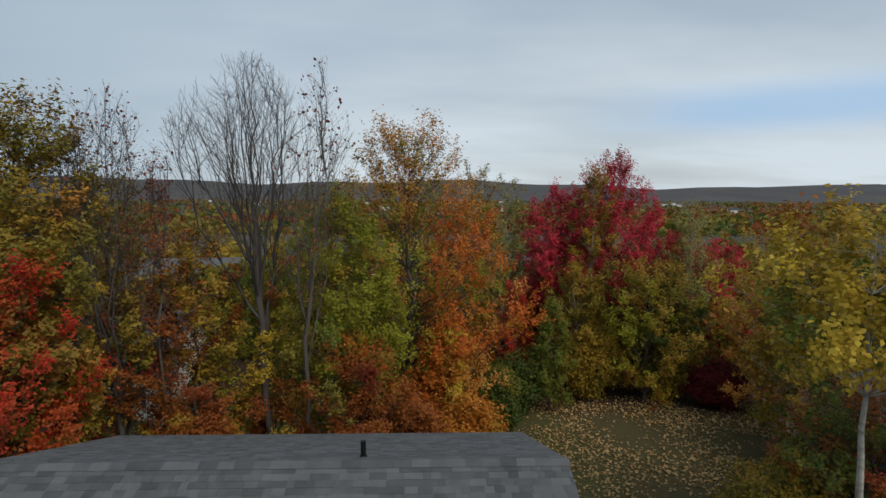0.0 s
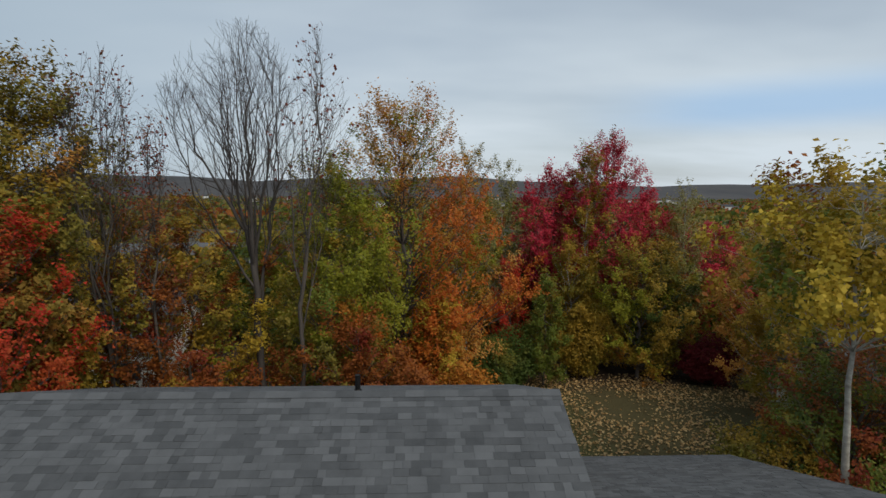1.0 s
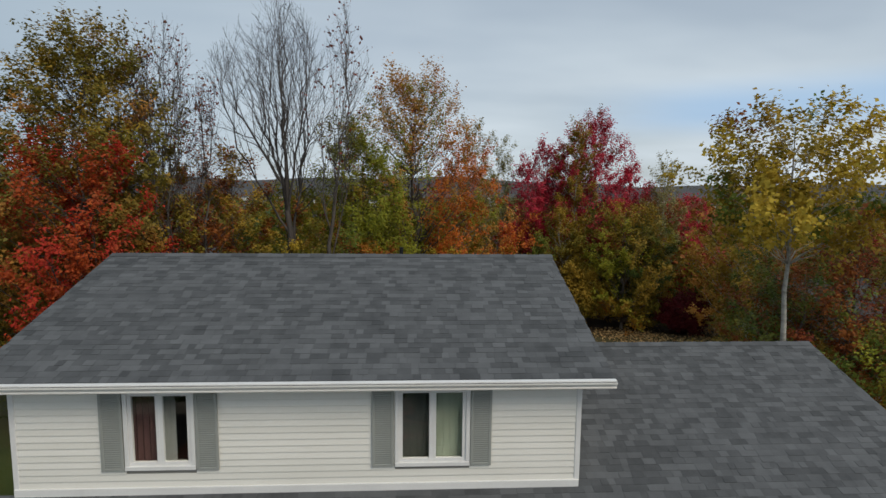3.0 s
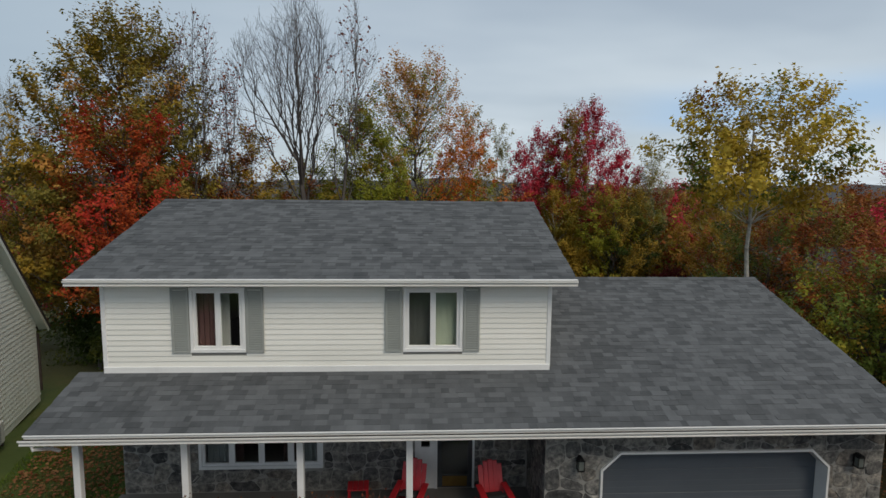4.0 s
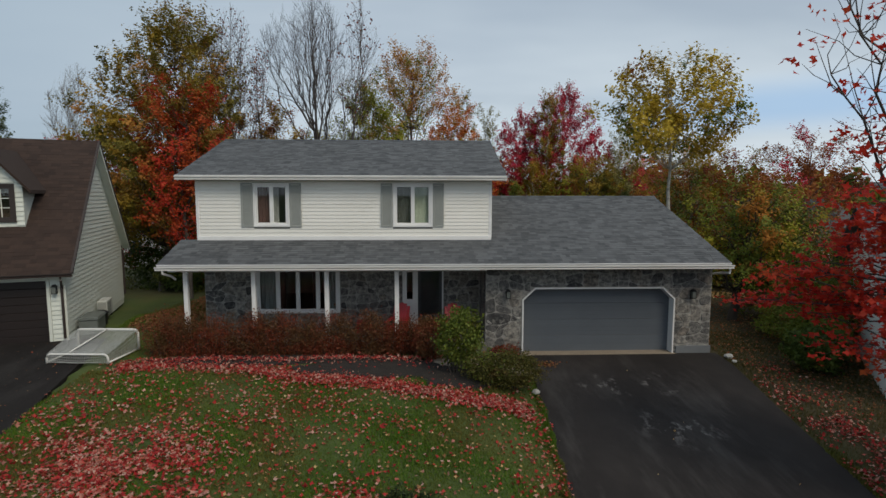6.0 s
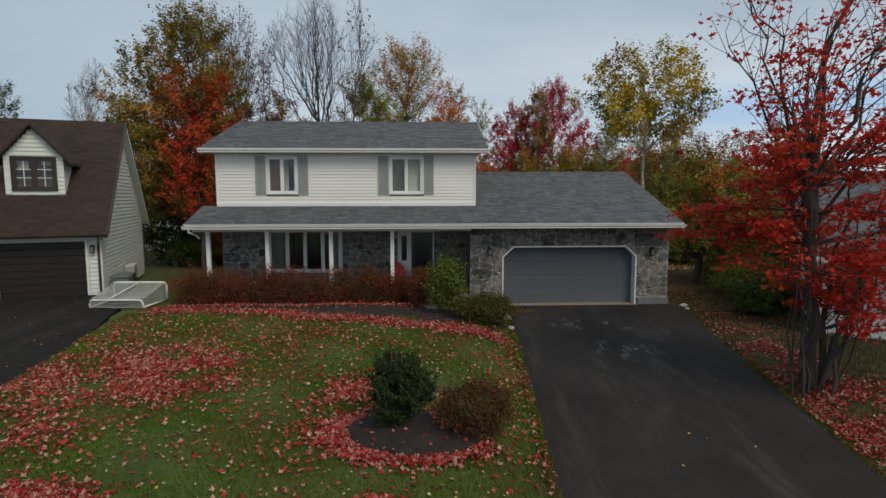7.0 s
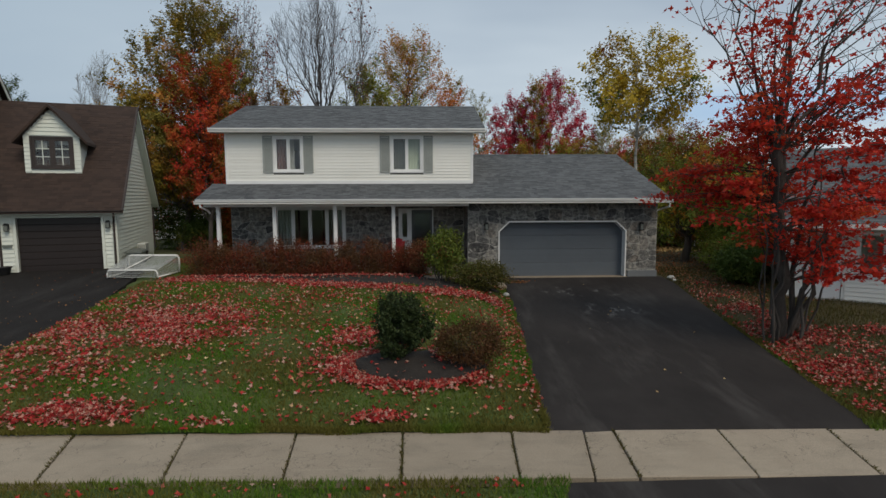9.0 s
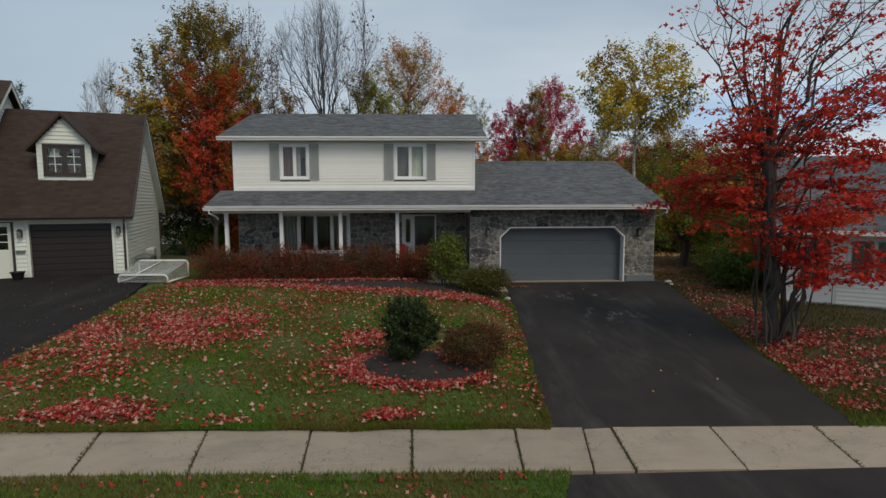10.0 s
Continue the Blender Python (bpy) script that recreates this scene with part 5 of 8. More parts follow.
box_part("letter_box", (-3.52, -3.24, -0.09, -0.022, 1.32, 1.42), BIN_GREY, neighbour, m=NB)
# dormer
DU0, DU1, DV, DZ0, DZ1, DP = -3.0, -1.22, 1.0, 4.05, 5.38, 6.42
WD = (-2.74, -1.50, 4.22, 5.30)
slope_r = (NR - NE) / (ND / 2)
bm = bmesh.new()
for a, b, c, d in rects_around(DU0, DU1, DZ0 - 0.2, DZ1, [WD]):
    bm_box(bm, a, b, DV, DV + 0.15, c, d, NB)
bm_prism(bm, [(DU0, DZ1), (DU1, DZ1), ((DU0 + DU1) / 2, DP - 0.05)], DV, DV + 0.15, lambda a, b, d: NB @ Vector((a, d, b)))
dormer = part("dormer", bm, SIDING_N, neighbour, "gabled dormer with dark framed window")
md = NB @ Matrix.Translation((0, DV, 0))
siding(dormer, md, DZ0, DP - 0.12, lambda z: (DU0 + max(0, (z - DZ1) / (DP - DZ1)) * (DU1 - DU0) / 2, DU1 - max(0, (z - DZ1) / (DP - DZ1)) * (DU1 - DU0) / 2), [(WD[0] - 0.07, WD[1] + 0.07, WD[2] - 0.07, WD[3] + 0.07)], SIDING_N, 0.15, 0.028)
for u, s in ((DU1, -1), (DU0, 1)):
    bm = bmesh.new()
    v_top = (DZ1 - NE) / slope_r
    bm_prism(bm, [(DV + 0.15, DZ0 - 0.05), (DV + 0.15, DZ1), (v_top + 0.05, DZ1), (DV + 0.3, DZ0 - 0.05)], u, u + 0.12 * s, lambda a, b, d: NB @ Vector((d, a, b)))
    part("cheek", bm, SIDING_N, dormer)
for u0, u1 in ((DU0 - 0.28, (DU0 + DU1) / 2), (DU1 + 0.28, (DU0 + DU1) / 2)):
    bm = bmesh.new()
    k = (DP - DZ1) / ((DU1 - DU0) / 2)
    z0 = DZ1 - 0.28 * k + 0.06
    v0, v1 = (z0 - NE) / slope_r + 0.12, (DP + 0.06 - NE) / slope_r + 0.12
    a = [NB @ Vector(p) for p in ((u0, DV - 0.25, z0), (u1, DV - 0.25, DP + 0.06), (u1, v1, DP + 0.06), (u0, v0, z0))]
    hi = [bm.verts.new(p + Vector((0, 0, 0.06))) for p in a]
    lo = [bm.verts.new(p - Vector((0, 0, 0.05))) for p in a]
    bm.faces.new(hi), bm.faces.new(lo[::-1])
    for i in range(4):
        bm.faces.new((lo[i], lo[(i + 1) % 4], hi[(i + 1) % 4], hi[i]))
    part("dormer_roof", bm, SHINGLE_BROWN, dormer)
window_part(neighbour, md, *WD, 2, BROWN_TRIM, [[(CURTAIN, 0.2, 0.7, 0.62)], [(CURTAIN, 0.3, 0.9, 0.8)]], muntins=(2, 3, SIDING_N), bar=0.09)
box_part("room_back", (-NW + 0.2, -0.2, 3.6, 3.7, 0.4, 6.2), ROOM, neighbour, m=NB)
# taller main block
MB_U, MV0, MV1, ME, MR = -4.9, -1.5, 9.5, 3.25, 8.2
mm = NB @ pose(MB_U, MV0, 0, 0, 0, 90)
DD = MV1 - MV0
bm = bmesh.new()
bm_prism(bm, [(0, 0.1), (DD, 0.1), (DD, ME), (DD / 2, MR - 0.15), (0, ME)], 0, 0.2, lambda a, b, d: mm @ Vector((a, d, b)))
mgable = part("gable_wall", bm, SIDING_N, neighbour)
siding(mgable, mm, 0.4, MR - 0.25, lambda z: (max(0.0, (z + 0.14 - ME) / (MR - 0.1 - ME)) * DD / 2, DD - max(0.0, (z + 0.14 - ME) / (MR - 0.1 - ME)) * DD / 2), [], SIDING_N, 0.15, 0.028)
wall_part("front_wall", neighbour, NB @ Matrix.Translation((0, MV0, 0)), MB_U - 9, MB_U - 0.2, 0.1, ME, [], SIDING_N, 0.2)
sm = (MR - ME) / (DD / 2)
for sgn, seed in ((1, 23), (-1, 24)):
    if sgn > 0:
        base = NB @ slope_frame(MB_U - 9.3, MV0 - ov, ME - ov * sm, MV0 + DD / 2, MR)[0]
    else:
        base = NB @ Matrix.Translation((MB_U + 0.3, MV1 + ov, ME - ov * sm)) @ pose(0, 0, 0, 0, 0, 180) @ slope_frame(0, 0, 0, DD / 2 + ov, MR - ME + ov * sm)[0]
    LL = math.hypot(DD / 2 + ov, MR - ME + ov * sm)
    shingle_roof(neighbour, "roof", base, 9.6, LL, SHINGLE_BROWN, seed, course=0.15, tab=0.30)
    box_part("rake_board", (9.57 if sgn > 0 else 0.0, 9.6 if sgn > 0 else 0.03, 0, LL, -0.2, -0.05), SIDING_N, neighbour, m=base)
wall_lamp(-0.24, -0.03, 2.10, NB, "small black metal wall lantern on white siding")
wall_lamp(-3.34, -0.03, 2.05, NB, "small black metal wall lantern on white siding")


def planter(m):
    root = thing("planter", "black plastic planter on the asphalt", "planter", m)
    bm = bmesh.new()
    prof = [(0.15, 0.0), (0.2, 0.24), (0.23, 0.24), (0.23, 0.28), (0.19, 0.28), (0.17, 0.22), (0.0, 0.22)]
    rings = [[bm.verts.new((r * math.cos(a), r * math.sin(a), z)) for a in (2 * math.pi * k / 16 for k in range(16))] for r, z in prof if r > 0]
    for a, b in zip(rings, rings[1:]):
        for k in range(16):
            bm.faces.new((a[k], a[(k + 1) % 16], b[(k + 1) % 16], b[k]))
    bm.faces.new(rings[0][::-1]), bm.faces.new(rings[-1])
    part("pot", bm, BLACK, root)
    return root


planter(NB @ pose(-3.40, -0.4, 0.40))


# air-conditioning unit, storage box and bin beside the gable wall
def ac_unit(m):
    root = thing("heat_pump", "off-white heat pump beside the gable wall", "heat pump", m)
    bm = bmesh.new()
    bm_box(bm, -0.16, 0.16, -0.42, 0.42, 0.08, 0.68)
    part("casing", bm, AC_WHITE, root, bevel=0.02)
    for y in (-0.3, 0.3):
        box_part("foot", (-0.16, 0.16, y - 0.04, y + 0.04, 0.0, 0.08), BLACK, root)
    for k in range(9):
        bm = bmesh.new()
        bm_box(bm, 0.161, 0.172, -0.36, 0.16, 0.14 + k * 0.055, 0.155 + k * 0.055)
        part("grille_bar", bm, BIN_GREY, root)
    for k in range(8):
        bm = bmesh.new()
        bm_box(bm, -0.12 + k * 0.034, -0.108 + k * 0.034, -0.432, -0.421, 0.14, 0.62)
        part("side_louvre", bm, BIN_GREY, root)
    return root


ac_unit(NB @ pose(0.30, 3.35, 0.42, 0, 0, 0))


def storage_box(m):
    root = thing("storage_box", "grey-green plastic storage box with domed lid", "box", m)
    bm = bmesh.new()
    bm_box(bm, -0.28, 0.28, -0.5, 0.5, 0.0, 0.5)
    part("body", bm, BIN_GREY, root, bevel=0.03)
    bm = bmesh.new()
    bm_prism(bm, [(-0.31, 0.5), (0.31, 0.5), (0.27, 0.58), (0.0, 0.62), (-0.27, 0.58)], -0.53, 0.53, lambda a, b, d: (a, d, b))
    part("lid", bm, BIN_GREY, root, bevel=0.01)
    return root


storage_box(NB @ pose(0.42, 1.05, 0.40))


def round_bin(m):
    root = thing("lidded_bin", "low black bin with a rounded lid", "bin", m)
    bm = bmesh.new()
    bm_tube(bm, [(0, 0, 0), (0, 0, 0.40)], [0.20, 0.24], 16)
    part("body", bm, BLACK, root)
    bm = bmesh.new()
    bm_tube(bm, [(0, 0, 0.40), (0, 0, 0.43), (0, 0, 0.50)], [0.26, 0.26, 0.12], 16)
    part("lid", bm, BLACK, root)
    return root


round_bin(NB @ pose(0.42, 2.15, 0.41))


# hockey net with its frame and cords
def hockey_net(m):
    root = thing("hockey_net", "white tubular hockey net with grey netting on the asphalt", "hockey net", m)

    def arch(y, w, h, r):
        pts = [(-w, y, 0.0), (-w, y, h - 0.1), (-w + 0.04, y, h - 0.03), (-w + 0.1, y, h), (w - 0.1, y, h), (w - 0.04, y, h - 0.03), (w, y, h - 0.1), (w, y, 0.0)]
        bm = bmesh.new()
        bm_tube(bm, pts, r, 8)
        return bm

    part("back_hoop", arch(1.35, 0.92, 0.62, 0.034), NET, root, smooth=True)
    part("front_hoop", arch(0.0, 0.86, 0.26, 0.028), NET, root, smooth=True)
    for x in (-1, 1):
        bm = bmesh.new()
        bm_tube(bm, [(0.86 * x, 0, 0.03), (0.92 * x, 1.35, 0.03)], 0.026, 8)
        part("base_tube", bm, NET, root, smooth=True)
    bm = bmesh.new()
    bm_tube(bm, [(-0.30, 0.12, 0.28), (0.0, 1.32, 0.63)], 0.02, 8)
    part("strut", bm, NET, root, smooth=True)
    bm = bmesh.new()

    def cords(p00, p10, p01, p11, nu, nv):
        f = lambda u, v: (1 - u) * (1 - v) * p00 + u * (1 - v) * p10 + (1 - u) * v * p01 + u * v * p11
        sag = lambda u, v: f(u, v) + Vector((0, 0, -0.10 * math.sin(math.pi * u) * math.sin(math.pi * v)))
        for i in range(nu + 1):
            bm_tube(bm, [sag(i / nu, k / 6) for k in range(7)], 0.006, 3, False)
        for j in range(nv + 1):
            bm_tube(bm, [sag(k / 8, j / nv) for k in range(9)], 0.006, 3, False)

    V = Vector
    cords(V((-0.86, 0, 0.26)), V((0.86, 0, 0.26)), V((-0.92, 1.35, 0.62)), V((0.92, 1.35, 0.62)), 34, 22)
    cords(V((-0.86, 0, 0.02)), V((0.86, 0, 0.02)), V((-0.86, 0, 0.26)), V((0.86, 0, 0.26)), 34, 5)
    cords(V((0.86, 0, 0.02)), V((0.92, 1.35, 0.02)), V((0.86, 0, 0.26)), V((0.92, 1.35, 0.62)), 20, 7)
    cords(V((-0.86, 0, 0.02)), V((-0.92, 1.35, 0.02)), V((-0.86, 0, 0.26)), V((-0.92, 1.35, 0.62)), 20, 7)
    tagged(part("netting", bm, CORD, root), kind="stuff")
    return root


hockey_net(pose(-10.15, -1.62, gz(-10.55, -1.2) + 0.02, 0, 0, -3))

# ---- the house on the other side ----
RX0, RX1, RYF, RYB, RZ0, RE, RR = 11.55, 22.5, -2.9, 5.6, -0.1, 2.42, 4.75
right_house = thing("bungalow", "white-sided bungalow with grey roof behind the red maple", "house")
mr = wall_frame(0, RYF, 0, 0)
R_HOLES = [(12.0, 12.9, -0.02, 2.02), (13.25, 14.45, 0.75, 1.98), (14.9, 16.8, 0.65, 1.98)]
rfront = wall_part("front_wall", right_house, mr, RX0, RX1, -0.4, RE, R_HOLES, SIDING, 0.2)
siding(rfront, mr, -0.25, RE - 0.05, lambda z: (RX0, RX1), [(h[0] - 0.08, h[1] + 0.08, h[2] - 0.08, h[3] + 0.08) for h in R_HOLES], SIDING, 0.13, 0.028)
for h in R_HOLES[1:]:
    window_part(right_house, mr, *h, 2, TRIM, [[], []], bar=0.05)
bm = bmesh.new()
for a, b, c, d in rects_around(12.02, 12.88, 0.0, 2.03, [(12.12, 12.78, 0.55, 1.9)]):
    bm_box(bm, a, b, 0.02, 0.06, c, d, mr)
rdoor = part("entry_door", bm, TRIM, right_house, bevel=0.004)
box_part("pane", (12.12, 12.78, RYF + 0.03, RYF + 0.036, 0.55, 1.9), GLASS, rdoor, bevel=0).visible_shadow = False
box_part("step", (11.8, 13.1, RYF - 0.9, RYF - 0.02, -0.4, -0.04), CONCRETE, right_house, bevel=0.015)
box_part("side_wall", (RX0, RX0 + 0.2, RYF + 0.2, RYB, -0.4, RE), SIDING, right_house)
box_part("back_wall", (RX0 + 0.2, RX1, RYB - 0.2, RYB, -0.4, RE), SIDING, right_house)
rm, RL = slope_frame(RX0 - 0.4, RYF - 1.0, RE - 0.12, (RYF + RYB) / 2, RR)
shingle_roof(right_house, "roof", rm, RX1 - RX0 + 0.8, RL, SHINGLE, 31, course=0.15, tab=0.30)
rm2 = Matrix.Translation((RX1 + 0.4, RYB + 1.0, RE - 0.12)) @ pose(0, 0, 0, 0, 0, 180) @ slope_frame(0, 0, 0, (RYB - RYF) / 2 + 1.0, RR - RE + 0.12)[0]
shingle_roof(right_house, "roof", rm2, RX1 - RX0 + 0.8, RL, SHINGLE, 32, course=0.15, tab=0.30)
bm = bmesh.new()
bm_prism(bm, [(RYF, RE - 0.02), (RYB, RE - 0.02), ((RYF + RYB) / 2, RR - 0.12)], RX0, RX0 + 0.15, lambda a, b, d: (d, a, b))
part("gable_wall", bm, SIDING, right_house)
box_part("fascia", (RX0 - 0.4, RX1 + 0.4, RYF - 1.02, RYF - 0.99, RE - 0.28, RE - 0.14), TRIM, right_house)
box_part("soffit", (RX0 - 0.4, RX1 + 0.4, RYF - 0.99, RYF, RE - 0.28, RE - 0.26), TRIM, right_house)
box_part("ceiling_board", (RX0 + 0.2, RX1, RYF + 0.2, RYB - 0.2, RE - 0.06, RE - 0.02), ROOM, right_house)
bm = bmesh.new()
bm_box(bm, 14.9, 15.7, 1.1, 1.8, 3.6, 5.6)
bm_box(bm, 14.84, 15.76, 1.04, 1.86, 5.6, 5.72)
part("chimney", bm, BRICK_BROWN, right_house, "brown brick chimney", bevel=0.01)
right_house.matrix_world = pose(10.9, -4.1, 0, 0, 0, -33) @ Matrix.Translation((-RX0, -RYF, 0))


# ---- trees and shrubs ----
class Wood:
    """Collects tapered limbs as one mesh."""

    def __init__(self):
        self.v, self.f = [], []

    def limb(self, pts, r0, r1, sides=5):
        n = len(pts)
        base = len(self.v)
        P = np.asarray(pts, float)
        for i in range(n):
            d = P[min(n - 1, i + 1)] - P[max(0, i - 1)]
            d = d / (np.linalg.norm(d) + 1e-9)
            ref = np.array((0, 0, 1.0)) if abs(d[2]) < 0.9 else np.array((1.0, 0, 0))
            u = np.cross(d, ref)
            u /= np.linalg.norm(u) + 1e-9
            w = np.cross(d, u)
            r = r0 + (r1 - r0) * i / (n - 1)
            for k in range(sides):
                a = 2 * math.pi * k / sides
                self.v.append(tuple(P[i] + r * (u * math.cos(a) + w * math.sin(a))))
        for i in range(n - 1):
            for k in range(sides):
                a, b = base + i * sides + k, base + i * sides + (k + 1) % sides
                self.f.append((a, b, b + sides, a + sides))


def bent(rng, a, b, n=5, wob=0.06, lift=0.0):
    """A wavering line from a to b; lift arches it."""
    a, b = np.asarray(a, float), np.asarray(b, float)
    L = np.linalg.norm(b - a)
    t = np.linspace(0, 1, n)[:, None]
    off = rng.normal(0, wob * L, (n, 3)) * np.sin(np.pi * t)
    off[:, 2] += lift * L * np.sin(np.pi * t[:, 0])
    return a + (b - a) * t + off




def leaves_mesh(name, rng, pos, size, mat, flat=0.5, star=False, fold=0.25, wide=0.34):
    """One small folded leaf at each place; star: lobed maple leaves."""
    n = len(pos)
    d = rng.normal(0, 1, (n, 3))
    d[:, 2] *= flat
    d /= np.linalg.norm(d, axis=1)[:, None] + 1e-9
    nrm = rng.normal(0, 1, (n, 3)) * np.array((1, 1, 1)) + np.array((0, 0, 1.2 * (1 - flat) + 0.3))
    s = np.cross(nrm, d)
    s /= np.linalg.norm(s, axis=1)[:, None] + 1e-9
    w = np.cross(d, s)
    L = size * rng.uniform(0.6, 1.35, n)[:, None]
    if star:
        shape = [(-0.45, 0.0), (-0.24, 0.20), (-0.02, 0.52), (0.10, 0.19), (0.52, 0.0), (0.10, -0.19), (-0.02, -0.52), (-0.24, -0.20)]
        vs = np.stack([pos + L * (a * d + b * s + fold * abs(b) * w) for a, b in shape], 1)
        k = len(shape)
        idx = np.arange(n)[:, None] * k
        tris = [(0, 1, 3), (1, 2, 3), (0, 3, 4), (0, 4, 5), (0, 5, 7), (5, 6, 7)]
        faces = np.concatenate([idx + np.array(t) for t in tris], 0)
        me = fast_mesh(name, vs.reshape(-1, 3), faces, 3, mat)
    else:
        vs = np.stack([pos - 0.5 * L * d, pos + wide * L * s + fold * L * w * 0.4, pos + 0.5 * L * d, pos - wide * L * s + fold * L * w * 0.4], 1)
        faces = np.arange(n * 4).reshape(n, 4)
        me = fast_mesh(name, vs.reshape(-1, 3), faces, 4, mat)
    return me


def foliage_mesh(name, rng, pos, size, mat, centre, small=True):
    """Leaves that face up and out of their crown, so that it shades as one rounded mass."""
    n = len(pos)
    out = pos - np.asarray(centre, float)
    out /= np.linalg.norm(out, axis=1)[:, None] + 1e-6
    nrm = 0.62 * out + np.array((0, 0, 0.55)) + rng.normal(0, 0.48, (n, 3))
    nrm /= np.linalg.norm(nrm, axis=1)[:, None] + 1e-9
    d = np.cross(nrm, rng.normal(0, 1, (n, 3)))
    d /= np.linalg.norm(d, axis=1)[:, None] + 1e-9
    w = np.cross(nrm, d)
    L = size * rng.uniform(0.65, 1.3, n)[:, None]
    if small:
        vs = np.stack([pos + 0.58 * L * d, pos - 0.40 * L * d + 0.38 * L * w, pos - 0.40 * L * d - 0.38 * L * w], 1)
        return fast_mesh(name, vs.reshape(-1, 3), np.arange(n * 3).reshape(n, 3), 3, mat)
    vs = np.stack([pos - 0.5 * L * d, pos + 0.36 * L * w + 0.10 * L * nrm, pos + 0.5 * L * d, pos - 0.36 * L * w + 0.10 * L * nrm], 1)
    return fast_mesh(name, vs.reshape(-1, 3), np.arange(n * 4).reshape(n, 4), 4, mat)


def fast_mesh(name, verts, faces, k, mat):
    me = bpy.data.meshes.new(name)
    nf = len(faces)
    me.vertices.add(len(verts))
    me.vertices.foreach_set("co", np.asarray(verts, np.float32).ravel())
    me.loops.add(nf * k)
    me.loops.foreach_set("vertex_index", np.asarray(faces, np.int32).ravel())
    me.polygons.add(nf)
    me.polygons.foreach_set("loop_start", np.arange(0, nf * k, k, dtype=np.int32))
    me.materials.append(mat)
    me.update(calc_edges=True)
    me.validate()
    return me


def plant(name, label, category, at, wood, bark, crowns, group=""):
    """A tree or shrub: trunk with limbs, and its crown or crowns of leaves."""
    root = thing(name, label, category, pose(*at), group)
    if wood and wood.v:
        ob = new("trunk", raw_mesh("trunk", wood.v, wood.f, bark, True))
        ob.parent = root
    for me in crowns:
        ob = new("crown", me)
        ob.parent = root
    return root


def crown_width(shape, h):
    """How wide a crown is at a part h of its height, of its greatest width."""
    if shape == "egg":
        return 0.72 + 0.28 * h / 0.35 if h < 0.35 else 1.0 - 0.78 * ((h - 0.35) / 0.65) ** 1.7
    if shape == "cone":
        return 1.05 - 0.92 * h
    return math.sqrt(max(0.06, 1 - (2 * h - 0.92) ** 2 / 1.30))


